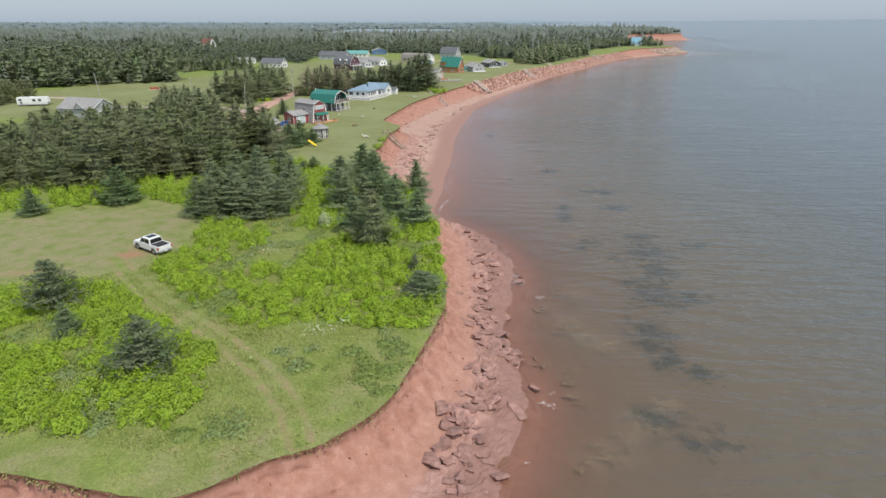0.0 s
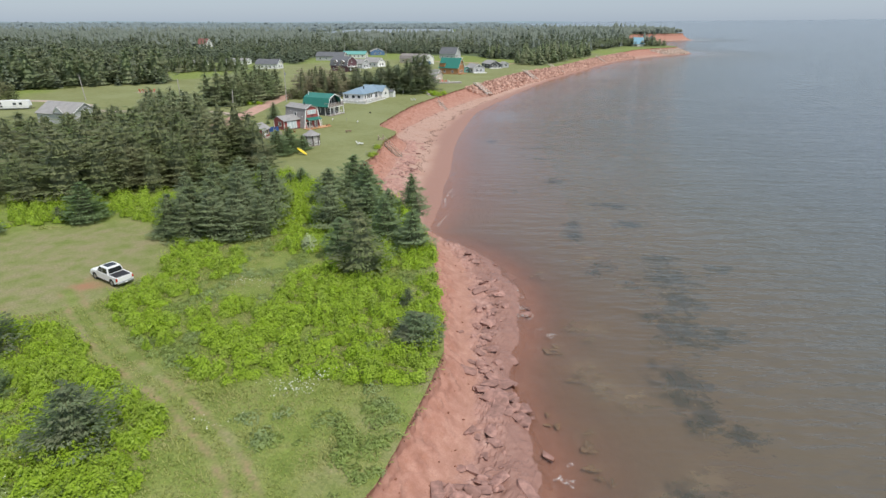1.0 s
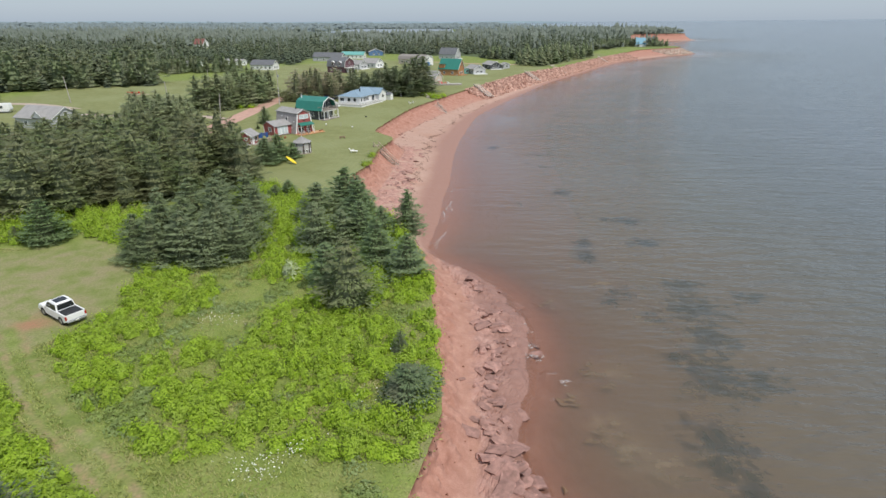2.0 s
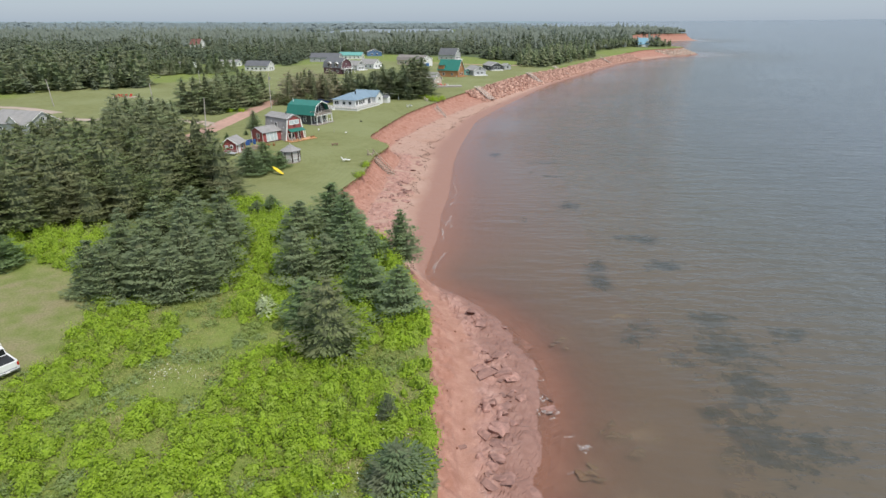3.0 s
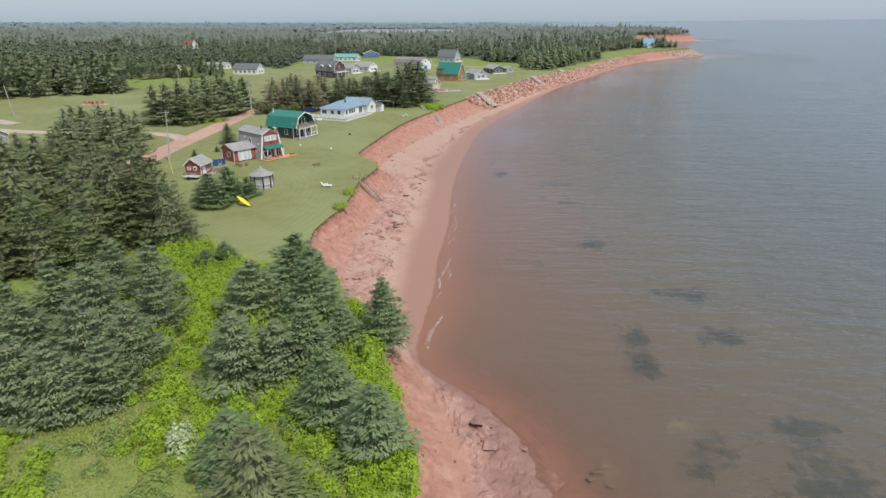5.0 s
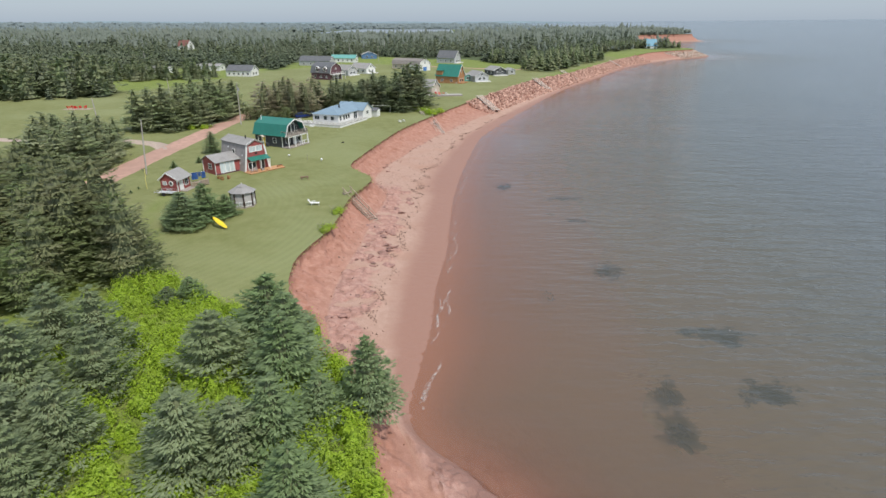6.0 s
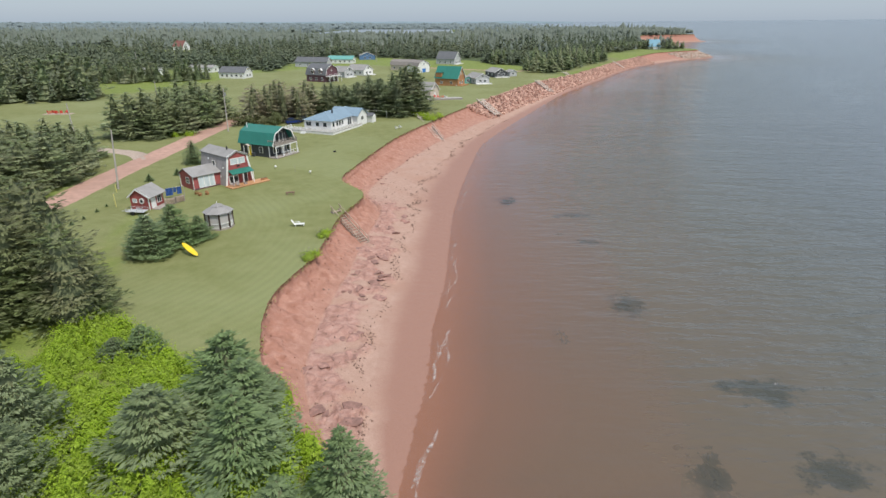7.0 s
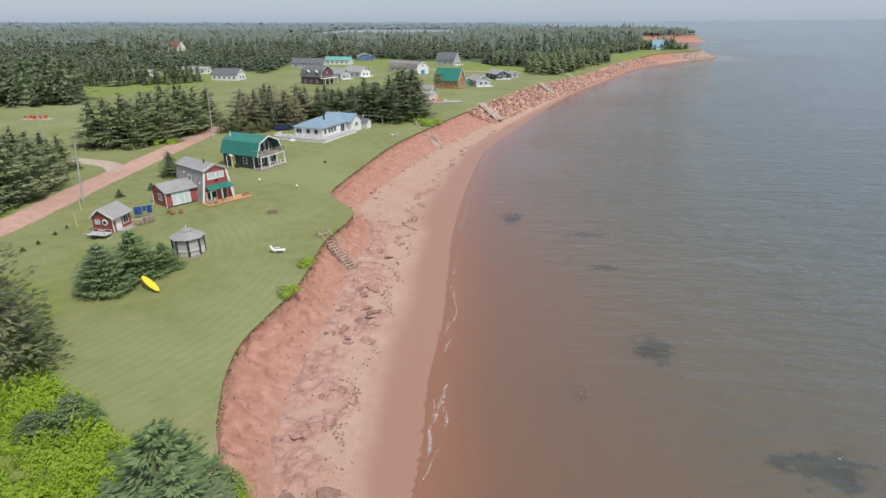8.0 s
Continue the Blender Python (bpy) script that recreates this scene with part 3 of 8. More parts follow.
def build_sea():
    def axis(lo, fine_lo, fine_hi, hi, st):
        v = list(np.arange(fine_lo, fine_hi, st))
        a, s = fine_hi, st
        while a < hi:
            v.append(a)
            s *= 1.065
            a += s
        a, s = fine_lo - st, st
        while a > lo:
            v.insert(0, a)
            s *= 1.2
            a -= s
        return v + [hi]
    xs, ys = axis(-900, -50, 80, 4900, 1.5), axis(-900, 0, 240, 4900, 1.8)
    shore = np.array([(w.x, w.y) for _, _, _, w in STATIONS[::3]])
    rows, deep, weed, shoal, reef = [], [], [], [], []
    for y in ys:
        row = []
        for x in xs:
            d = math.sqrt(float(((shore - (x, y)) ** 2).sum(axis=1).min()))
            far = max(0.0, math.hypot(x, y) - 2200) / 2700
            row.append((x, y, 28 * far ** 1.6))
            deep.append(min(1.0, d / 120 + 0.075 * bell(y, -999, 88, 26) * min(1, d / 10)))
            weed.append(max(math.exp(-((x - a) / rx) ** 2 - ((y - b) / ry) ** 2) for a, b, rx, ry in WEED_BEDS) * (0.72 if y < 95 else 1.0) if -10 < x < 90 and 20 < y < 230 else 0.0)
            reef.append(max(math.exp(-((x - a) / r) ** 2 - ((y - b) / r) ** 2) for a, b, r in REEF_STONES) if 5 < x < 32 and 30 < y < 100 else 0.0)
            shoal.append(bell(y, -999, 78, 60) * bell(d, 3, 14, 32))
        rows.append(row)
    me = grid_mesh("sea", rows, M_SEA, {"deep": deep, "weed": weed, "shoal": shoal, "reef": reef}, True)
    tagged(new("sea", me), "calm grey-blue sea, reddish and clear near the shore", "sea", kind="structure")
    bed = [[(x, y, -1.65 + 0.2 * turb(x * 0.08, y * 0.08, 1, 3)) for x in [-500, -300, -150] + list(np.linspace(-80, 160, 80)) + [200, 280, 380, 500, 700]] for y in [-300, -120] + list(np.linspace(-30, 330, 110)) + [400, 520, 700, 900, 1200, 1700]]
    tagged(new("sea_bed", grid_mesh("sea_bed", bed, M_BED, {}, True)), "sandy red sea bed under shallow water", "sea bed", kind="structure")


build_sea()

# ---- plants ----
def mesh_of(name, verts, faces, mats, index=None, smooth=False):
    me = bpy.data.meshes.new(name)
    me.from_pydata([tuple(v) for v in verts], [], [tuple(int(i) for i in f) for f in faces])
    for m in mats:
        me.materials.append(m)
    if index is not None:
        me.polygons.foreach_set("material_index", index)
    if smooth:
        me.polygons.foreach_set("use_smooth", [True] * len(me.polygons))
    return me


def quads_mesh(name, corners, mat, puff=None):
    """One mesh from an array of quads (n, 4, 3); puff: the outward direction of each quad's clump."""
    n = len(corners)
    me = bpy.data.meshes.new(name)
    me.vertices.add(4 * n)
    me.vertices.foreach_set("co", np.asarray(corners, np.float32).ravel())
    me.loops.add(4 * n)
    me.loops.foreach_set("vertex_index", np.arange(4 * n, dtype=np.int32))
    me.polygons.add(n)
    me.polygons.foreach_set("loop_start", np.arange(0, 4 * n, 4, dtype=np.int32))
    me.update(calc_edges=True)
    me.materials.append(mat)
    if puff is not None:
        me.attributes.new("puff", "FLOAT_VECTOR", "POINT").data.foreach_set("vector", np.repeat(np.asarray(puff, np.float32), 4, axis=0).ravel())
    return me


def unit(v):
    return v / np.maximum(np.linalg.norm(v, axis=-1, keepdims=True), 1e-9)


def sprays(base, along, side, length, width):
    """Pointed leaf-like quads: base point, direction, sideways direction, sizes."""
    L, W = length[:, None], width[:, None]
    return np.stack([base, base + along * L * 0.45 + side * W, base + along * L, base + along * L * 0.45 - side * W], axis=1)


def spruce_crown(h, r, rng, levels, boughs, tufts, bare=0.06, ragged=0.2, lean=0.85, fat=1.0, core=0.4):
    """Boughs in whorls, each a drooping fan of slender needle sprays with its tip turned up."""
    out, puffs = [], []
    up = np.array([0, 0, 1.0])
    for zf in np.linspace(bare, 0.97, levels):
        reach = r * ((1 - zf) / (1 - bare)) ** lean * (0.72 + 0.28 * min(1, (zf - bare + 0.02) * 8)) + 0.10
        k = max(4, int(boughs * (0.5 + 0.5 * (1 - zf))))
        a0 = rng.random() * 7
        for b in range(k):
            ang = a0 + (b + rng.uniform(-0.3, 0.3)) * 2 * math.pi / k
            R = reach * rng.uniform(1 - ragged * 1.5, 1 + ragged)
            z0 = h * zf + rng.uniform(-0.42, 0.42) * h / levels
            d = np.array([math.cos(ang), math.sin(ang), 0.0])
            s = np.array([-math.sin(ang), math.cos(ang), 0.0])
            m = max(6, int(tufts * (0.22 + 0.78 * (R / r) ** 1.5)))
            f = rng.uniform(0.12, 1.0, m) ** 0.75
            off = rng.uniform(-1, 1, m)
            wp = (0.10 + 0.42 * np.sin(np.pi * np.minimum(1, f * 0.55 + 0.3))) * R * 0.85 + 0.05
            sink = -(0.02 + 0.20 * (1 - zf)) + rng.uniform(-0.06, 0.06)
            z = z0 + sink * R * f + 0.17 * R * f ** 3 - 0.16 * R * (off * wp / R) ** 2 + rng.uniform(-0.05, 0.05, m) * h / 7
            p = d * (R * f * (1 - 0.12 * off ** 2))[:, None] + s * (off * wp)[:, None]
            p[:, 2] = z
            along = unit(d[None] * rng.uniform(0.55, 1.0, m)[:, None] + s[None] * (off * 0.8)[:, None] + up * rng.uniform(-0.22, 0.34, m)[:, None] + rng.normal(0, 0.10, (m, 3)))
            side = unit(np.cross(along, up[None] + rng.uniform(-0.45, 0.45, (m, 3))))
            size = fat * (0.16 + 0.10 * h / 8) * rng.uniform(0.7, 1.35, m)
            out.append(sprays(p - along * size[:, None] * 0.7, along, side, size * 1.75, size * 0.28))
            puffs.append(unit(up * 0.75 + d[None] * (0.15 + 0.75 * f)[:, None] + s[None] * (0.5 * off)[:, None] + rng.normal(0, 0.22, (m, 3))))
    # inner body of bare twigs, so that the crown is closed
    n, inner = 9, []
    for i in range(7):
        z0, z1 = bare + (0.95 - bare) * i / 7, bare + (0.95 - bare) * (i + 1.3) / 7
        for j in range(n):
            a0, a1 = 2 * math.pi * j / n + i, 2 * math.pi * (j + 1) / n + i
            r0, r1 = core * r * (1 - z0) ** lean, core * 0.6 * r * max(0.0, 1 - z1) ** lean
            inner.append(np.array([[[r0 * math.cos(a0), r0 * math.sin(a0), h * z0 - 0.1], [r0 * math.cos(a1), r0 * math.sin(a1), h * z0 - 0.1], [r1 * math.cos(a1), r1 * math.sin(a1), h * z1], [r1 * math.cos(a0), r1 * math.sin(a0), h * z1]]]))
    puffs.append(np.tile(up, (len(inner), 1)))
    return np.concatenate(out), np.concatenate(inner), np.concatenate(puffs)


def trunk_mesh(name, h, r0, rng, limbs=0, top=0.96):
    verts, faces = [], []

    def tube(pts, radii, n=7):
        start = len(verts)
        for (x, y, z), rad in zip(pts, radii):
            for i in range(n):
                a = 2 * math.pi * i / n
                verts.append((x + rad * math.cos(a), y + rad * math.sin(a), z))
        for k in range(len(pts) - 1):
            for i in range(n):
                j = (i + 1) % n
                faces.append((start + k * n + i, start + k * n + j, start + (k + 1) * n + j, start + (k + 1) * n + i))
    zs = np.linspace(-0.3, h * top, 8)
    tube([(rng.uniform(-.04, .04) * k / 3, rng.uniform(-.04, .04) * k / 3, z) for k, z in enumerate(zs)], [r0 * (1 - 0.93 * k / 7) * (1.25 if k == 0 else 1) for k in range(8)])
    for _ in range(limbs):
        z = rng.uniform(0.12, 0.55) * h
        a, L = rng.uniform(0, 6.3), rng.uniform(0.10, 0.22) * h
        tube([(0, 0, z), (L * .5 * math.cos(a), L * .5 * math.sin(a), z - .05), (L * math.cos(a), L * math.sin(a), z - 0.02 * h)], [r0 * .28, r0 * .18, r0 * .06], 4)
    return mesh_of(name, verts, faces, [M_BARK], smooth=True)


class Kind:
    """A tree model: its trunk and crown meshes, reused by every tree of its kind."""

    def __init__(self, h, trunk, crown):
        self.h, self.trunk, self.crown = h, trunk, crown


def spruce(seed, h, r, mat, levels, boughs, tufts, bare=0.05, ragged=0.2, lean=0.85, limbs=0, fat=1.0, core=0.4):
    rng = np.random.default_rng(seed)
    trunk = trunk_mesh("spruce_trunk", h, 0.022 * h, rng, limbs)
    sprigs, inner, puffs = spruce_crown(h, r, rng, levels, boughs, tufts, bare, ragged, lean, fat, core)
    crown = quads_mesh("spruce_crown", np.concatenate([sprigs, inner]), mat, puffs)
    crown.materials.append(M_TWIG)
    crown.polygons.foreach_set("material_index", [0] * len(sprigs) + [1] * len(inner))
    return Kind(h, trunk, crown)


def plant(kind, x, y, height, label, group, wide=1.0, name="spruce_tree", category="tree", turn=0.0, z=None):
    k = height / kind.h
    base = new(name)
    base.matrix_basis = pose(x, y, (land_z(x, y) if z is None else z) - 0.02, 0, 0, turn) @ Matrix.Diagonal((k * wide, k * wide, k, 1))
    for part_name, me in (("trunk", kind.trunk), ("crown", kind.crown)):
        o = new(part_name, me)
        o.parent = base
    return tagged(base, label, category, group)


YOUNG = [spruce(s, 6.6, 3.3, M_SPRUCE, 13, 11, 84, 0.03, 0.26, 0.70) for s in (11, 12, 13, 14)]
BLUE = [spruce(s, 6.6, 3.6, M_BLUE_SPRUCE, 12, 11, 96, 0.02, 0.28, 0.64) for s in (21, 22, 23)]
OLD = [spruce(s, 11.0, 4.4, M_OLD_SPRUCE, 13, 9, 60, 0.10, 0.36, 0.62, 14, 1.2, 0.5) for s in (31, 32, 33, 34)]
MID = [spruce(s, 8.0, 3.2, M_MID_SPRUCE, 13, 9, 32, 0.05, 0.36, 0.68, 4, 1.7) for s in (41, 42, 43)]
PINE = [spruce(s, 5.4, 3.3, M_PINE, 12, 9, 84, 0.06, 0.32, 0.52, 12, 1.0, 0.3) for s in (51, 52, 53)]

trees = random.Random(7)


def any_of(kinds):
    return kinds[trees.randrange(len(kinds))]


# single trees of the point
for kinds, x, y, h, w, lab in (
        (PINE, -41.5, 57.2, 5.4, 1.0, "windswept dark spruce among low shrubs"), (YOUNG, -36.3, 51.0, 3.6, 0.9, "small dark spruce among low shrubs"),
        (PINE, -25.8, 45.2, 5.2, 1.02, "round bushy spruce with brown inner branches"),
        (PINE, -2.0, 59.8, 3.0, 1.6, "low spruce bush at the cliff edge"), (PINE, -3.2, 66.5, 2.4, 0.7, "low spruce bush at the cliff edge"),
        (YOUNG, -54.6, 95.0, 6.0, 1.3, "dark young spruce at the edge of the clearing"), (YOUNG, -65.2, 88.5, 4.2, 1.2, "dark young spruce at the edge of the clearing"),
        (PINE, -58.5, 94.5, 2.4, 0.8, "low spruce bush among shrubs")):
    plant(any_of(kinds), x, y, h, lab, "spruces of the clearing", w, turn=trees.uniform(0, 360))
# spruces near the cliff
for kinds, x, y, h, w in ((OLD, -9.4, 75.8, 8.6, 1.0), (YOUNG, -12.6, 80.5, 6.0, 1.0), (YOUNG, -3.6, 83.0, 6.2, 0.95), (YOUNG, -7.6, 87.0, 6.8, 0.9), (BLUE, -16.2, 91.5, 7.2, 0.9), (BLUE, -12.8, 92.0, 6.2, 0.9), (YOUNG, -4.6, 98.6, 7.2, 0.75),
                       (YOUNG, -8.0, 96.5, 5.2, 0.9), (YOUNG, -10.6, 93.5, 7.2, 0.9), (BLUE, -18.5, 103.0, 7.0, 1.0), (YOUNG, -15.2, 108.3, 8.2, 1.0), (YOUNG, -12.8, 105.6, 7.4, 0.95), (YOUNG, -12.0, 101.5, 7.8, 0.95), (PINE, -12.8, 109.8, 3.4, 0.8),
                       (YOUNG, -26.6, 117.2, 3.2, 1.25), (PINE, -28.6, 115.8, 2.6, 1.0)):
    plant(any_of(kinds), x, y, h * 0.9, "dense green spruce growing near the cliff edge", "spruces by the cliff", w * 1.25, turn=trees.uniform(0, 360))
# grey-green clump behind the clearing
for x, y, h in ((-38.6, 88.8, 6.6), (-35.6, 87.0, 7.2), (-32.0, 87.6, 7.4), (-28.6, 87.2, 7.0), (-25.6, 88.8, 6.4), (-33.6, 92.0, 8.0), (-29.5, 92.5, 8.2), (-25.5, 93.0, 7.2), (-37.0, 93.0, 7.5), (-31.5, 98.0, 8.8), (-26.5, 99.5, 7.4), (-35.5, 99.0, 8.6), (-29.5, 105.0, 8.2), (-34.0, 106.0, 8.0), (-39.5, 97.5, 7.5)):
    plant(any_of(BLUE), x, y, h * 0.92, "grey-green spruce in a dense clump", "clump of grey-green spruces", trees.uniform(0.85, 1.05), turn=trees.uniform(0, 360))

# the old spruce wood
WOOD = [(-37, 125), (-40, 119.5), (-46, 113), (-53, 110), (-63, 105.5), (-72, 101.5), (-88, 93), (-105, 90), (-112, 120), (-100, 172), (-78, 172), (-66, 158), (-52, 148), (-45, 139), (-38.5, 132)]


def scatter(poly, gap, rnd, tries=4000):
    xs, ys = [p[0] for p in poly], [p[1] for p in poly]
    got = []
    for _ in range(tries):
        x, y = rnd.uniform(min(xs), max(xs)), rnd.uniform(min(ys), max(ys))
        if inside(x, y, poly) and all((x - a) ** 2 + (y - b) ** 2 > gap * gap for a, b in got):
            got.append((x, y))
    return got


THIN = [spruce(s, 11.0, 4.1, M_OLD_SPRUCE, 11, 8, 25, 0.22, 0.36, 0.64, 0, 1.9, 0.5) for s in (35, 36, 37)]
for x, y in scatter(WOOD, 4.4, random.Random(3)):
    if y > 128 and x > -43.5 - 0.95 * (y - 130):
        continue
    deep_in = line_gap(x, y, WOOD + WOOD[:1]) > 11 or x < -80
    plant(any_of(THIN if deep_in else OLD), x, y, (trees.uniform(7.0, 11.6) + 1.2 * turb(x * 0.09, y * 0.09, 4.0, 2)) * (0.73 if x < -0.6 * (y - 12) and y > 122 else 1.0 if x > -72 else 0.86), "tall old spruce with ragged boughs and bare lower trunk", "old spruce wood", trees.uniform(1.05, 1.45) * (1.3 if x < -0.6 * (y - 12) and y > 122 else 1.0), turn=trees.uniform(0, 360))


for x, y, h in ((-38.6, 126.0, 11.8), (-42.8, 130.4, 13.2), (-36.2, 122.8, 11.0), (-47.2, 133.2, 12.8), (-45.0, 126.6, 12.0), (-53.5, 138.0, 12.6)):
    plant(any_of(OLD), x, y, h, "tall old spruce with ragged boughs and bare lower trunk", "old spruce wood", 1.0, turn=trees.uniform(0, 360))


# bushes and shrubs: one object of leaves
def leaf_domes(spots, rng, per_m2, leaf, slim=0.36, fill=False):
    """Leaves on low domes; spots: rows of x, y, radius, height."""
    out, puffs, inner = [], [], []
    for x, y, r, h in spots:
        m = int(per_m2 * r * r * 3.4)
        a, u = rng.uniform(0, 2 * math.pi, m), rng.uniform(0.0, 1.0, m) ** 0.6
        el = np.arccos(u * 0.98)
        wob = 1 + 0.22 * np.sin(a * 3 + x) + 0.15 * np.sin(a * 5 + el * 6 + y)
        nrm = np.stack([np.cos(a) * np.sin(el), np.sin(a) * np.sin(el), np.cos(el)], 1)
        p = nrm * np.array([r, r, h]) * (wob * rng.uniform(0.82, 1.10, m))[:, None] + np.array([x, y, land_z(x, y)])
        t = unit(np.cross(nrm, rng.normal(size=(m, 3))))
        n2 = unit(nrm + rng.normal(size=(m, 3)) * 0.26 + np.array([0, 0, 0.5]))
        t = unit(np.cross(n2, t))
        s = np.cross(n2, t)
        L = leaf * rng.uniform(0.7, 1.4, m)
        out.append(sprays(p - t * L[:, None] * 0.5, t, s, L, L * slim))
        puffs.append(unit(nrm + np.array([0, 0, 0.1]) + rng.normal(0, 0.15, (m, 3))))
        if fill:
            # closed inner mass, so that no ground shows between the leaves; coloured as inner shade
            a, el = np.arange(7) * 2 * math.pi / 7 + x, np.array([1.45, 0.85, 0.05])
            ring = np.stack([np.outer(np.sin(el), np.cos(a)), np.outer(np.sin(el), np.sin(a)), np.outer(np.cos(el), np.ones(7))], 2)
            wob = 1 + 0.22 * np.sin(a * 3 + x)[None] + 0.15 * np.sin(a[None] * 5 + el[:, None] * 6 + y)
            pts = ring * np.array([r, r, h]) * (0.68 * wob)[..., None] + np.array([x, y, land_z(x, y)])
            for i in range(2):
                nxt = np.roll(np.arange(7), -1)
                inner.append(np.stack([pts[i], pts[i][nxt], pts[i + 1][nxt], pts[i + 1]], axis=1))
    return np.concatenate(out), np.concatenate(puffs), np.concatenate(inner) if fill else None


LAND_POLY = [(t.x, t.y) for _, t, _, _ in STATIONS[::6]] + [(-4900, 4900), (-4900, 1400), (-420, 300)]
EAST_SHRUB = [(-36, 66.5), (-30, 60.4), (-24, 55.4), (-19, 52.5), (-14.5, 53.5), (-10, 54), (-6, 51.5), (-0.9, 53.5), (0.4, 60), (-0.1, 72), (-0.9, 82), (-3.5, 92), (-6.8, 102), (-12.2, 110.5), (-20, 114), (-25, 118), (-31, 122), (-35, 124), (-37, 112), (-40, 100), (-35.8, 84), (-34.5, 76)]
WEST_SHRUB = [(-80, 54), (-52, 60.5), (-41, 62), (-36, 61), (-29, 55), (-22, 49.5), (-20.5, 46), (-19.5, 41), (-20.5, 37.5), (-28, 37), (-40, 38.5), (-70, 40)]
NORTH_SHRUB = [(-92, 84), (-75, 89), (-62, 91.5), (-52, 97), (-42, 93), (-42, 104), (-52, 109), (-64, 104.5), (-80, 97), (-92, 92)]


def build_shrubs():
    rnd, rng = random.Random(12), np.random.default_rng(12)
    bright, herb = [], []
    for poly, count, thick in ((EAST_SHRUB, 2300, 0.10), (EAST_SHRUB[9:19] + [(-34, 100), (-8, 88)], 900, 0.30), (WEST_SHRUB, 1800, 0.40), (NORTH_SHRUB, 700, 0.25)):
        xs, ys = [p[0] for p in poly], [p[1] for p in poly]
        for _ in range(count):
            x, y = rnd.uniform(min(xs), max(xs)), rnd.uniform(min(ys), max(ys))
            if not inside(x, y, poly) or inside(x, y, CLEARING) or line_gap(x, y, TRACK) < 1.75:
                continue
            n1 = turb(x * 0.11, y * 0.11, 2.2, 3) + thick + (0.35 if y > 88 else 0) + 0.42 * bell(x, -13 + 0.12 * (y - 60), 99, 7) * bell(y, 57, 99, 8) - 0.22 * bell(math.hypot((x + 21) / 1.5, y - 75), -1, 3, 5)
            if n1 + rnd.uniform(-0.13, 0.13) > -0.04:
                bright.append((x, y, rnd.uniform(0.4, 1.3), rnd.uniform(0.35, 1.7) * (1.0 + 0.4 * (y > 92))))
            elif n1 > -0.34:
                herb.append((x, y, rnd.uniform(0.5, 0.9), rnd.uniform(0.25, 0.5)))
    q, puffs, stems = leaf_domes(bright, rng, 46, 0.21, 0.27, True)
    tagged(new("shrub_stems", quads_mesh("shrub_stems", stems, M_SHRUB_SHADE)), "dark green inner mass of the shrubs, coloured to stand for shade", "stems", kind="stuff")
    tagged(new("shrubs", quads_mesh("shrubs", q, M_SHRUB, puffs)), "bright yellow-green leafy shrubs covering the plateau", "shrubs", kind="stuff")
    for _ in range(900):
        x, y = rnd.uniform(-30, 0), rnd.uniform(36, 60)
        if inside(x, y, LAND_POLY) and top_gap(x, y) > 0.8 and turb(x * 0.14, y * 0.14, 6.0, 3) > 0.12 and line_gap(x, y, TRACK) > 2.2:
            herb.append((x, y, rnd.uniform(0.4, 0.9), rnd.uniform(0.2, 0.5)))
    q, puffs, _ = leaf_domes(herb, rng, 46, 0.26, 0.17)
    tagged(new("meadow_herbs", quads_mesh("meadow_herbs", q, M_HERB, puffs)), "grey-green low herbs between the shrubs", "herbs", kind="stuff")


build_shrubs()


def build_grass():
    rng = np.random.default_rng(5)
    n = 165000
    x, y = rng.uniform(-60, 1, n), rng.uniform(30, 92, n)
    keep = [inside(a, b, LAND_POLY) and not inside(a, b, LAWN) and not inside(a, b, CLEARING) and (line_gap(a, b, TRACK) > 1.25 or line_gap(a, b, TRACK) < 0.45) and not inside(a, b, WOOD) and (top_gap(a, b) > 4.0 or i % 3 == 0) for i, (a, b) in enumerate(zip(x, y))]
    x, y = x[keep], y[keep]
    m = len(x)
    p = np.stack([x, y, np.array([land_z(a, b) for a, b in zip(x, y)])], 1)
    up = unit(np.stack([rng.normal(0, 1.3, m), rng.normal(0, 1.3, m), np.ones(m)], 1))
    side = unit(np.cross(up, np.array([0, 0, 1.0]) + rng.normal(0, 0.25, (m, 3))))
    L = rng.uniform(0.12, 0.40, m) * np.array([1.0 + 0.6 * turb(a * 0.2, b * 0.2, 5.5, 2) for a, b in zip(x, y)])
    tagged(new("long_grass", quads_mesh("long_grass", sprays(p, up, side, L, L * 0.11), M_GRASS)), "long meadow grass, green and dry tips", "grass", kind="stuff")


build_grass()


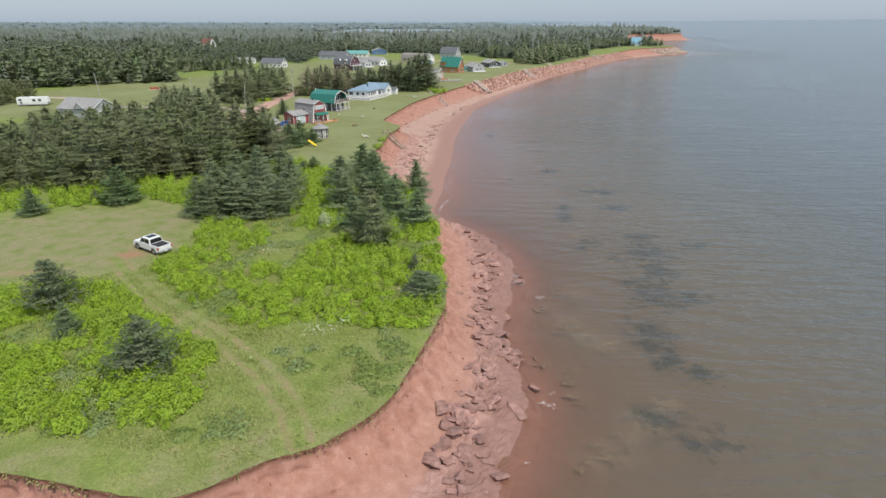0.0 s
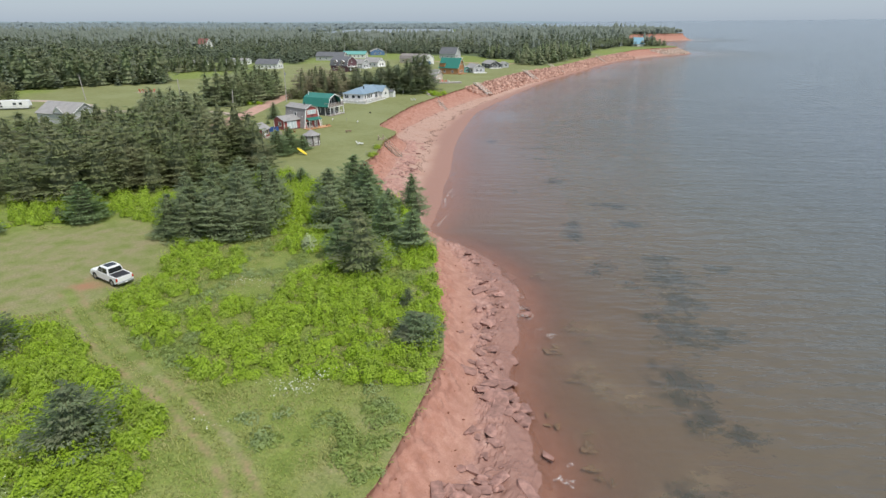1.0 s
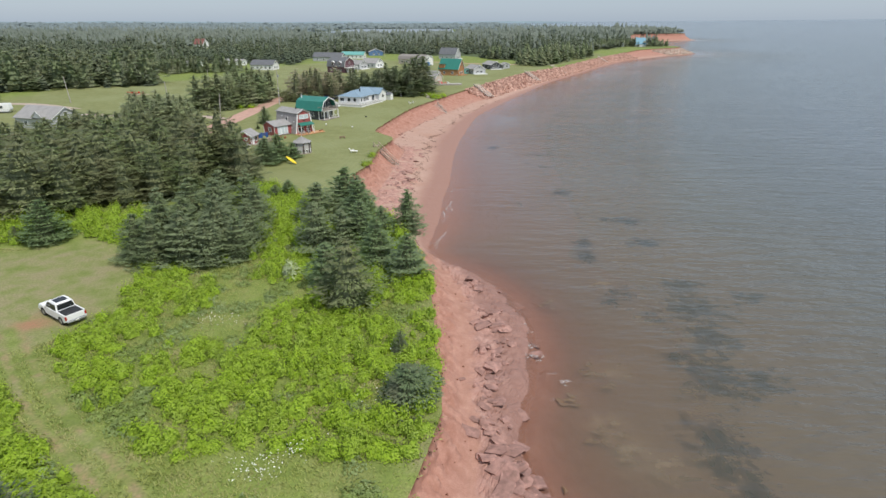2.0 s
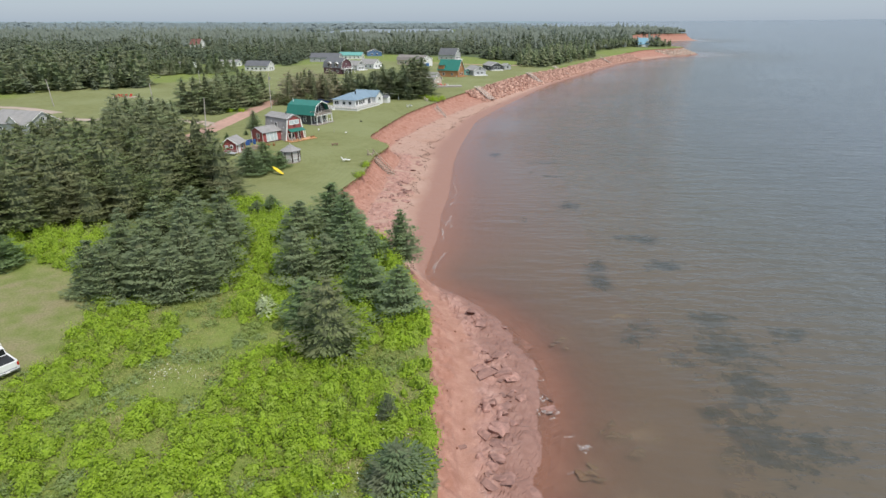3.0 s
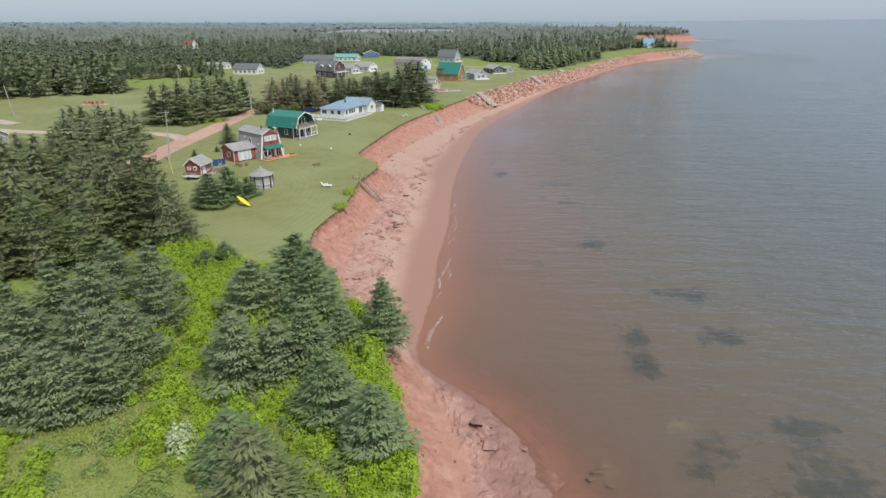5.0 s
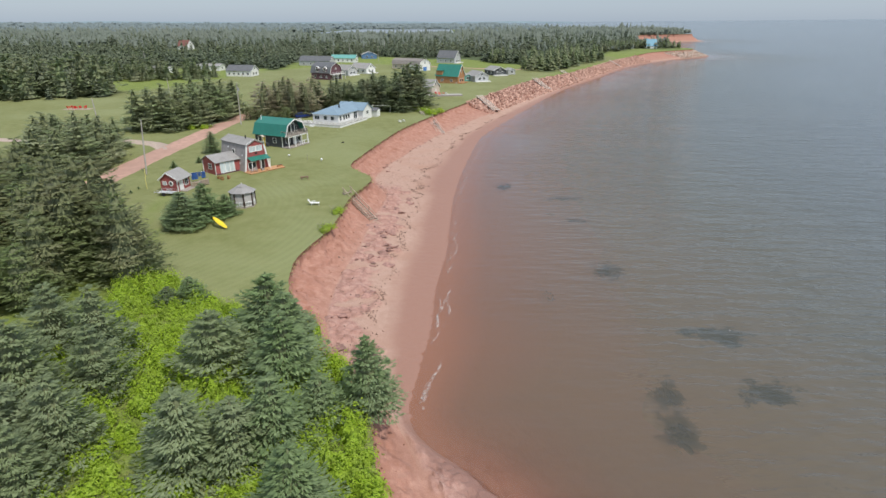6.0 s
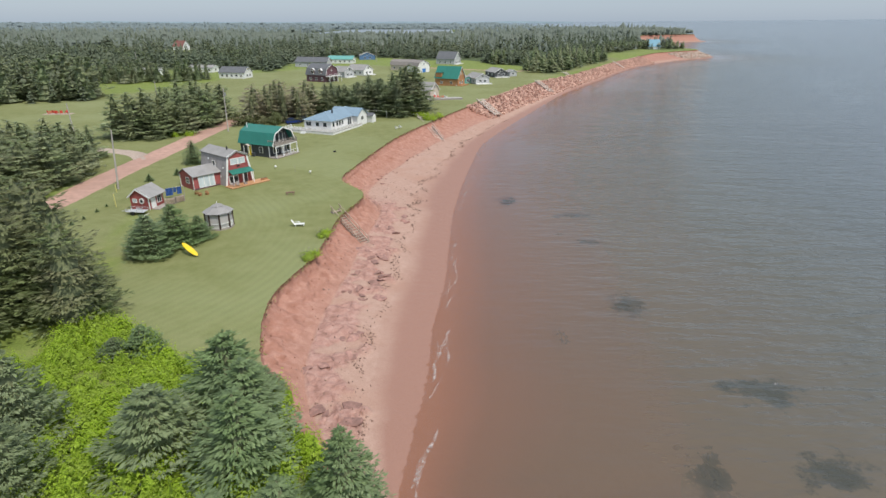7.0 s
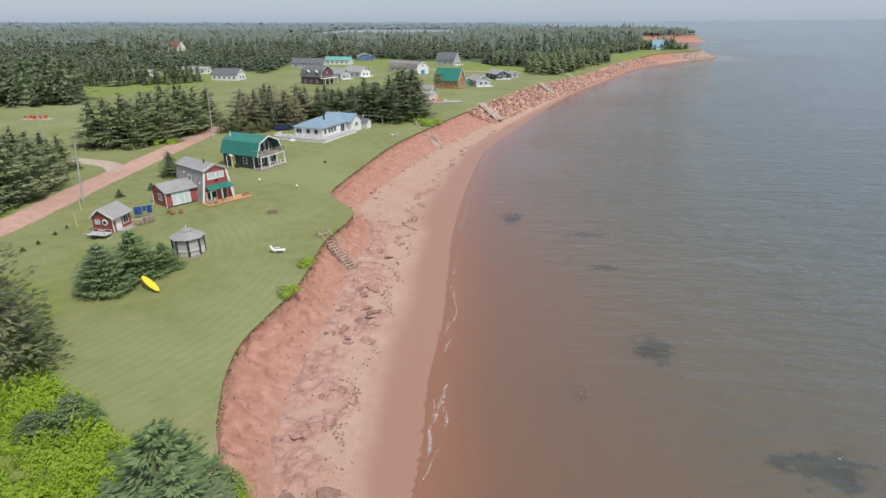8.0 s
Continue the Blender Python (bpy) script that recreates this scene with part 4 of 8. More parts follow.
def build_blossom():
    """White meadow flowers in loose drifts."""
    rng = np.random.default_rng(14)
    out = []
    for cx, cy, sx, sy, m in ((-11.6, 51.4, 1.1, 0.7, 100), (-9.8, 53.2, 0.7, 0.5, 34), (-16.5, 47.0, 1.0, 0.8, 14), (-21.5, 71.5, 1.6, 1.0, 70), (-4.0, 62.0, 1.5, 3.0, 40), (-30, 41, 2.5, 1.5, 60)):
        x, y = rng.normal(cx, sx, m), rng.normal(cy, sy, m)
        p = np.stack([x, y, np.array([land_z(a, b) for a, b in zip(x, y)]) + rng.uniform(0.5, 0.95, m)], 1)
        a = rng.uniform(0, 6.3, m)
        t = np.stack([np.cos(a), np.sin(a), rng.uniform(-0.3, 0.3, m)], 1)
        s = unit(np.cross(t, np.array([0, 0, 1.0]) + rng.normal(0, 0.3, (m, 3))))
        L = rng.uniform(0.06, 0.13, m)
        out.append(sprays(p, unit(t), s, L, L * 0.5))
    tagged(new("white_flowers", quads_mesh("white_flowers", np.concatenate(out), M_FLOWER)), "white meadow flowers among low herbs", "flowers", kind="stuff")


build_blossom()

# ---- shapes for built things ----
M_WHITE = weathered("white_paint", (0.78, 0.78, 0.76), 0.5, 5, 0.8, 0.12)
M_RED = weathered("barn_red_boards", (0.34, 0.085, 0.08), 0.65, 4, 0.8, 0.25, stretch=(1, 1, 6))
M_GREYSHINGLE = weathered("grey_cedar_shingles", (0.35, 0.325, 0.315), 0.8, 6, 0.9, 0.3, 0.3, 0.02, stretch=(1, 1, 3))
M_GREYROOF = weathered("grey_asphalt_shingles", (0.30, 0.29, 0.28), 0.85, 9, 0.7, 0.2, 0.2, 0.01)
M_DARKROOF = weathered("dark_asphalt_shingles", (0.13, 0.135, 0.145), 0.85, 9, 0.7, 0.25, 0.2, 0.01)
M_BROWNROOF = weathered("brown_grey_shingles", (0.25, 0.225, 0.205), 0.85, 9, 0.7, 0.25, 0.2, 0.01)
M_GREEN = weathered("green_metal_roofing", (0.02, 0.17, 0.13), 0.4, 3, 0.6, 0.15, 0.1, 0.01)
M_BLUEROOF = weathered("pale_blue_metal_roofing", (0.20, 0.285, 0.355), 0.55, 3, 0.6, 0.12, 0.1, 0.01)
M_TEAL = weathered("teal_roofing", (0.13, 0.35, 0.315), 0.5, 3, 0.6, 0.12)
M_BLUE = weathered("bright_blue_paint", (0.05, 0.20, 0.55), 0.5, 4, 0.8, 0.15)
M_DARKWALL = weathered("charcoal_siding", (0.055, 0.06, 0.065), 0.6, 4, 0.8, 0.25, stretch=(1, 1, 5))
M_GREYWALL = weathered("light_grey_siding", (0.46, 0.47, 0.48), 0.6, 4, 0.8, 0.15, stretch=(1, 1, 5))
M_BEIGE = weathered("cream_siding", (0.58, 0.50, 0.42), 0.6, 4, 0.8, 0.15, stretch=(1, 1, 5))
M_PURPLE = weathered("dark_maroon_siding", (0.13, 0.06, 0.075), 0.6, 4, 0.8, 0.25, stretch=(1, 1, 5))
M_CEDAR = weathered("orange_cedar_boards", (0.42, 0.21, 0.09), 0.6, 4, 0.8, 0.3, stretch=(1, 1, 4))
M_DECK = weathered("new_decking_timber", (0.62, 0.33, 0.16), 0.6, 5, 0.8, 0.2, 0.2, 0.01, rand=0.2)
M_GREYWOOD = weathered("weathered_grey_timber", (0.42, 0.37, 0.33), 0.8, 6, 0.8, 0.3, 0.3, 0.01, rand=0.35)
M_STAIRWOOD = weathered("sun_bleached_timber", (0.50, 0.39, 0.31), 0.8, 6, 0.8, 0.3, 0.3, 0.01, rand=0.35)
M_POLE = weathered("weathered_pole", (0.45, 0.42, 0.385), 0.85, 6, 0.8, 0.3, 0.3, 0.01, stretch=(1, 1, 0.1))
M_YELLOW = weathered("yellow_plastic", (0.80, 0.58, 0.02), 0.35, 3, 1, 0.08)
M_GREYMETAL = weathered("galvanised_metal", (0.45, 0.46, 0.47), 0.4, 5, 1, 0.2, metal=0.7)
M_BLACK = weathered("black_rubber", (0.022, 0.022, 0.024), 0.7, 6, 1, 0.3)
M_CLOTH = weathered("blue_cloth", (0.07, 0.17, 0.46), 0.9, 6, 1, 0.2)
M_REDPLASTIC = weathered("red_plastic", (0.70, 0.04, 0.04), 0.4, 4, 1, 0.12)
M_CARBLUE = weathered("dark_blue_car_paint", (0.015, 0.035, 0.16), 0.25, 4, 1, 0.1)
M_CARWHITE = weathered("white_car_paint", (0.80, 0.80, 0.79), 0.28, 3, 1, 0.04)
M_CARDARK = weathered("dark_car_paint", (0.03, 0.035, 0.04), 0.25, 4, 1, 0.1)
M_REDLIGHT = weathered("red_lamp_lens", (0.45, 0.02, 0.02), 0.2, 4, 1, 0.1)
M_STRAW = weathered("red_brown_roofing", (0.20, 0.082, 0.066), 0.8, 4, 1, 0.2)


def make_glass():
    n = Nodes("window_glass")
    n.bsdf.inputs["Base Color"].default_value = (0.035, 0.045, 0.05, 1)
    n.bsdf.inputs["Roughness"].default_value = 0.06
    n.bsdf.inputs["IOR"].default_value = 1.5
    return n.mat


M_GLASS = make_glass()
M_TINTED = weathered("dark_tinted_glass", (0.012, 0.013, 0.015), 0.22, 6, 1, 0.1)


def make_curtained():
    n = Nodes("glass_over_pale_curtain")
    v = n.noise(2.2, 2, n.place((2, 2, 0.1)))
    col = n.ramp(v, [(0.3, (0.38, 0.45, 0.47)), (0.7, (0.62, 0.68, 0.69))])
    return n.finish(col, 0.1)


M_CURTAIN = make_curtained()


def part(name, bm, mat, parent, label=""):
    """One mesh under a thing or a part, from a bmesh."""
    me = bpy.data.meshes.new(name)
    bmesh.ops.recalc_face_normals(bm, faces=bm.faces)
    bm.to_mesh(me)
    bm.free()
    me.materials.append(mat)
    o = new(name, me)
    o.parent = parent
    return tagged(o, label)


def thing(name, x, y, z, turn, label, category, group="", kind=""):
    """The Empty at a thing's base."""
    o = new(name)
    o.matrix_basis = pose(x, y, z, 0, 0, turn)
    return tagged(o, label, category, group, kind)


def box(bm, x0, x1, y0, y1, z0, z1, bevel=0.0, m=None):
    made = bmesh.ops.create_cube(bm, size=1.0, matrix=Matrix.Translation(((x0 + x1) / 2, (y0 + y1) / 2, (z0 + z1) / 2)) @ Matrix.Diagonal((abs(x1 - x0), abs(y1 - y0), abs(z1 - z0), 1)))
    verts = made["verts"]
    if bevel:
        edges = {e for v in verts for e in v.link_edges}
        made = bmesh.ops.bevel(bm, geom=list(edges), offset=bevel, segments=1, affect="EDGES")
        verts = made["verts"]
    if m is not None:
        bmesh.ops.transform(bm, matrix=m, verts=list({v for v in verts}))
    return bm


def boxed(*args, **kw):
    return box(bmesh.new(), *args, **kw)


def rod(bm, a, b, r0, r1=None, n=8):
    """A round bar from a to b."""
    a, b = Vector(a), Vector(b)
    d = b - a
    made = bmesh.ops.create_cone(bm, cap_ends=True, segments=n, radius1=r0, radius2=r0 if r1 is None else r1, depth=d.length)
    bmesh.ops.transform(bm, matrix=Matrix.Translation((a + b) / 2) @ d.to_track_quat("Z", "Y").to_matrix().to_4x4(), verts=made["verts"])
    return bm


def rodded(*args, **kw):
    return rod(bmesh.new(), *args, **kw)


def beam(bm, a, b, w, h):
    """A squared timber from a to b."""
    a, b = Vector(a), Vector(b)
    d = b - a
    turn = d.to_track_quat("Y", "Z").to_matrix().to_4x4()
    bmesh.ops.create_cube(bm, size=1.0, matrix=Matrix.Translation((a + b) / 2) @ turn @ Matrix.Diagonal((w, d.length, h, 1)))
    return bm


def beamed(*args):
    return beam(bmesh.new(), *args)


def prism(profile, y0, y1, along="y"):
    """A solid from a profile of (x, z) corners, drawn from y0 to y1 (or with x and y exchanged)."""
    bm = bmesh.new()
    rings = []
    for y in (y0, y1):
        rings.append([bm.verts.new((x, y, z) if along == "y" else (y, x, z)) for x, z in profile])
    n = len(profile)
    for i in range(n):
        j = (i + 1) % n
        bm.faces.new((rings[0][i], rings[0][j], rings[1][j], rings[1][i]))
    bm.faces.new(rings[0])
    bm.faces.new(rings[1])
    return bm


def roof_shell(profile, y0, y1, thick=0.14, along="y"):
    """A roof of even thickness over an open profile of (x, z) points."""
    pts = [Vector(p) for p in profile]
    upper = []
    for i, p in enumerate(pts):
        d = Vector((0, 0))
        if i:
            d += (p - pts[i - 1]).normalized()
        if i < len(pts) - 1:
            d += (pts[i + 1] - p).normalized()
        nrm = Vector((-d.y, d.x)).normalized()
        if nrm.y < 0:
            nrm = -nrm
        upper.append(p + nrm * thick)
    return prism([tuple(p) for p in pts] + [tuple(p) for p in reversed(upper)], y0, y1, along)


def window(parent, x, y, z, w, h, face=0.0, mat=None, frame_mat=None, bars=1, name="window", rails=0, tilt=0.0):
    """A framed window: frame with mullions, one pane set back. face: degrees of its outward side (0: -y)."""
    m = pose(x, y, z, tilt, 0, face)
    bm, t = bmesh.new(), max(0.06, min(0.12, w * 0.09))
    for a in ((-w / 2 - t, w / 2 + t, h / 2, h / 2 + t), (-w / 2 - t, w / 2 + t, -h / 2 - t, -h / 2)):
        box(bm, a[0], a[1], -0.06, 0.04, a[2], a[3], m=m)
    for sx in (-1, 1):
        box(bm, sx * (w / 2 + t / 2) - t / 2, sx * (w / 2 + t / 2) + t / 2, -0.06, 0.04, -h / 2, h / 2, m=m)
    for k in range(1, bars + 1):
        cx = -w / 2 + k * w / (bars + 1)
        box(bm, cx - t * 0.3, cx + t * 0.3, -0.05, 0.02, -h / 2, h / 2, m=m)
    for k in range(1, rails + 1):
        cz = -h / 2 + k * h / (rails + 1)
        box(bm, -w / 2, w / 2, -0.045, 0.02, cz - t * 0.3, cz + t * 0.3, m=m)
    o = part(name, bm, frame_mat or M_WHITE, parent)
    part("pane", boxed(-w / 2, w / 2, -0.025, 0.012, -h / 2, h / 2, m=m), mat or M_GLASS, o)
    return o


def door(parent, x, y, z, w, h, mat, face=0.0):
    m = pose(x, y, z, 0, 0, face)
    bm = boxed(-w / 2, w / 2, -0.05, 0.03, 0, h, m=m)
    for k in (0.28, 0.72):
        box(bm, -w * 0.33, w * 0.33, -0.065, -0.04, h * (k - 0.17), h * (k + 0.17), m=m)
    o = part("door", bm, mat, parent)
    part("door_handle", boxed(w * 0.34, w * 0.42, -0.11, -0.05, h * 0.46, h * 0.5, m=m), M_GREYMETAL, o)
    f = bmesh.new()
    for sx in (-1, 1):
        box(f, sx * (w / 2 + 0.05) - 0.05, sx * (w / 2 + 0.05) + 0.05, -0.06, 0.03, 0, h + 0.1, m=m)
    box(f, -w / 2, w / 2, -0.06, 0.03, h, h + 0.1, m=m)
    part("door_frame", f, M_WHITE, o)
    return o


def planks(parent, x0, x1, y0, y1, z0, z1, mat, name="plank", across="x", wide=0.3):
    """Decking: boards with gaps, each an object on one shared mesh."""
    span = (y1 - y0) if across == "x" else (x1 - x0)
    n = max(1, int(span / wide))
    w = span / n
    if across == "x":
        bm = boxed(x0, x1, 0, w - 0.02, z0, z1)
    else:
        bm = boxed(0, w - 0.02, y0, y1, z0, z1)
    me = bpy.data.meshes.new(name)
    bm.to_mesh(me)
    bm.free()
    me.materials.append(mat)
    for k in range(n):
        o = new(name, me)
        o.parent = parent
        o.location = (0, y0 + k * w, 0) if across == "x" else (x0 + k * w, 0, 0)


def railing(parent, pts, z, h, mat, gap=1.5, balusters=True):
    """Posts, a top rail and balusters along a broken line in plan."""
    for (ax, ay), (bx, by) in zip(pts, pts[1:]):
        L = math.hypot(bx - ax, by - ay)
        n = max(1, round(L / gap))
        for k in range(n + 1):
            f = k / n
            x, y = ax + (bx - ax) * f, ay + (by - ay) * f
            part("rail_post", boxed(x - 0.05, x + 0.05, y - 0.05, y + 0.05, z, z + h), mat, parent)
        bm = beamed((ax, ay, z + h), (bx, by, z + h), 0.1, 0.06)
        beam(bm, (ax, ay, z + 0.12), (bx, by, z + 0.12), 0.05, 0.05)
        if balusters:
            k = int(L / 0.22)
            for i in range(k):
                f = (i + 0.5) / k
                x, y = ax + (bx - ax) * f, ay + (by - ay) * f
                box(bm, x - 0.02, x + 0.02, y - 0.02, y + 0.02, z + 0.12, z + h)
        part("rail", bm, mat, parent)

# ---- roads ----
def strip(name, line, width, mat, lift, label, category, ragged=0.25):
    pts = [Vector(p) for p in line]
    rows = []
    dense = []
    for i in range(len(pts) - 1):
        for k in range(12):
            dense.append(curve_at(line, i, k / 12))
    dense.append(pts[-1])
    for i, p in enumerate(dense):
        d = (dense[min(i + 1, len(dense) - 1)] - dense[max(i - 1, 0)]).normalized()
        s = Vector((-d.y, d.x))
        row = []
        for f in (-1, -0.8, -0.45, 0, 0.45, 0.8, 1):
            w = width / 2 * f * (1 + ragged * 0.4 * turb(p.x * 0.4, p.y * 0.4, f, 2) * abs(f))
            q = p + s * w
            crown = 0.03 * (1 - f * f) - (0.05 if abs(f) == 1 else 0) - 0.03 * (abs(f) == 0.45)
            row.append((q.x, q.y, land_z(q.x, q.y) + lift + crown))
        rows.append(row)
    return tagged(new(name, grid_mesh(name, rows, mat, {}, True)), label, category, kind="structure")


strip("road", [(-70, 130), (-66.8, 150), (-65.4, 165), (-65.8, 187), (-65.4, 212), (-65.0, 240), (-62, 262), (-52, 280)], 6.2, M_ROAD, 0.05, "red dirt lane running past the cottages", "road")
strip("driveway", [(-66, 197), (-72, 203.5), (-82, 207.5), (-92, 209), (-112, 208), (-135, 214)], 4.2, M_GRAVEL, 0.04, "pale gravel driveway branching off the lane", "driveway")
strip("farm_lane", [(-220, 236), (-180, 236), (-152, 234), (-128, 222)], 4.0, M_GRAVEL, 0.04, "pale dirt lane behind the caravan", "lane")
strip("far_lane", [(60, 452), (44, 440), (22, 452), (-10, 468)], 4.0, M_ROAD, 0.05, "red dirt lane near the far cottages", "lane")
BASE = LAND_Z + 0.02


# ---- cottages near the shore ----
def red_barn_cottage():
    h = thing("barn_cottage", -39.6, 174.6, BASE, 51, "red and grey shingled barn-shaped cottage with white trim", "cottage")
    W, D = 5.8, 9.2
    prof = [(0, 0), (W, 0), (W - 0.95, 5.5), (W / 2, 6.35), (0.95, 5.5)]
    part("wall", prism(prof, 0.02, D), M_GREYSHINGLE, h)
    part("gable_front", prism([(0.12, 0.02), (W - 0.12, 0.02), (W - 1.02, 5.45), (W / 2, 6.28), (1.02, 5.45)], -0.03, 0.06), M_RED, h, "red boarded front")
    part("roof", roof_shell([(0.75, 5.38), (W / 2, 6.37), (W - 0.75, 5.38)], -0.35, D + 0.3, 0.12), M_GREYROOF, h)
    for a, b in (((0.03, 0), (0.92, 5.45)), ((W - 0.03, 0), (W - 0.92, 5.45)), ((0.8, 5.4), (W / 2, 6.33)), ((W / 2, 6.33), (W - 0.8, 5.4))):
        part("trim", beamed((a[0], -0.07, a[1]), (b[0], -0.07, b[1]), 0.1, 0.36), M_WHITE, h)
    window(h, W / 2 - 0.78, -0.03, 4.5, 1.3, 0.95, bars=1, rails=0, mat=M_CURTAIN)
    window(h, W / 2 + 0.78, -0.03, 4.5, 1.3, 0.95, bars=1, rails=0, mat=M_CURTAIN)
    part("sign", boxed(W / 2 - 0.3, W / 2 + 0.3, -0.1, -0.04, 3.42, 3.72), M_BLACK, h, "small dark plaque, unreadable")
    window(h, 1.7, -0.03, 1.15, 1.7, 1.25, bars=1)
    door(h, 4.1, -0.03, 0.12, 0.95, 2.05, M_DARKWALL)
    part("awning", roof_shell([(-1.5, 2.35), (0.02, 2.95)], 0.7, 5.3, 0.07, along="x"), M_GREEN, h, "green metal porch awning")
    for x in (0.9, 3.0, 5.1):
        part("porch_post", boxed(x - 0.06, x + 0.06, -1.42, -1.3, 0.1, 2.36), M_WHITE, h)
    # side windows and ornaments on the sloping wall
    window(h, 0.56, 4.4, 3.4, 0.75, 1.7, face=-90, bars=0, rails=1, tilt=0)
    window(h, 0.30, 7.2, 1.6, 0.7, 0.9, face=-90, bars=0)
    for y, z, r in ((1.3, 3.3, 0.20), (2.0, 1.6, 0.16), (6.6, 4.4, 0.2)):
        part("wall_ornament", rodded((0.95 * z / 5.5 - 0.06, y, z), (0.95 * z / 5.5 + 0.02, y, z), r, n=8), M_WHITE, h)
    part("chimney", rodded((W / 2 - 0.3, 2.6, 6.2), (W / 2 - 0.3, 2.6, 6.95), 0.13), M_BLACK, h)
    # lower wing with the big window
    a = part("wing_wall", prism([(2.1, 0), (7.2, 0), (7.0, 2.6), (5.3, 3.55), (2.35, 2.6)], -5.1, 0.45, along="x"), M_RED, h, "low red wing")
    part("wing_roof", roof_shell([(1.95, 2.47), (5.3, 3.60), (7.4, 2.45)], -5.3, 0.6, 0.11, along="x"), M_GREYROOF, h)
    for k in range(3):
        window(h, -3.6 + k * 1.02, 2.15, 1.42, 0.99, 2.05, bars=0, mat=M_CURTAIN, tilt=-5)
    window(h, -5.1, 4.3, 1.6, 1.1, 0.95, face=-90, bars=1, rails=1)
    for y, z in ((2.3, 2.5), (7.0, 2.5)):
        part("wing_trim", boxed(-5.18, -5.08, y - 0.09, y + 0.09, 0, z), M_WHITE, h)
    part("wing_base", boxed(-5.13, -0.1, 2.06, 2.14, 0.0, 0.35), M_PURPLE, h)
    # deck
    planks(h, -0.4, 7.9, -2.6, -0.1, 0.12, 0.22, M_DECK, "deck_board", "y", 0.32)
    part("deck_frame", boxed(-0.35, 7.85, -2.55, -0.15, -0.05, 0.11), M_CEDAR, h)
    return h


red_barn_cottage()


def deck_things():
    m = pose(-39.6, 174.6, BASE, 0, 0, 51)
    for x, y, r in ((0.4, -1.6, 20), (1.2, -2.0, -30)):
        garden_chair(m @ pose(x, y, 0.225, 0, 0, r), M_GREYWOOD, "grey wooden garden chair on the deck")
    p = m @ Vector((7.2, -1.6, 0.225))
    b = thing("planter_box", p.x, p.y, p.z, 45, "dark brown planter box at the deck's end", "planter")
    part("box", boxed(-0.6, 0.6, -0.22, 0.22, 0, 0.32, 0.02), M_CEDAR, b)
    part("soil", boxed(-0.54, 0.54, -0.16, 0.16, 0.30, 0.36), M_BLACK, b)
    p = m @ Vector((3.0, -1.7, 0.225))
    b = thing("planter_box", p.x, p.y, p.z, 45, "small grey planter box on the deck", "planter")
    part("box", boxed(-0.3, 0.3, -0.2, 0.2, 0, 0.4, 0.02), M_GREYWOOD, b)
    part("soil", boxed(-0.25, 0.25, -0.15, 0.15, 0.38, 0.43), M_BLACK, b)


def garden_chair(m, mat, label):
    c = new("garden_chair")
    c.matrix_basis = m
    tagged(c, label, "chair", "garden chairs")
    part("seat", boxed(-0.28, 0.28, -0.3, 0.25, 0.36, 0.42, 0.01), mat, c)
    part("backrest", boxed(-0.28, 0.28, 0.2, 0.25, 0.42, 1.0, 0.01, m=pose(0, 0.1, -0.03, -14)), mat, c)
    for x in (-0.26, 0.26):
        for y in (-0.26, 0.22):
            part("leg", boxed(x - 0.03, x + 0.03, y - 0.03, y + 0.03, 0, 0.37), mat, c)
        part("armrest", boxed(x - 0.05, x + 0.05, -0.3, 0.25, 0.6, 0.64), mat, c)
        part("arm_post", boxed(x - 0.025, x + 0.025, -0.28, -0.23, 0.42, 0.6), mat, c)
    return c


deck_things()


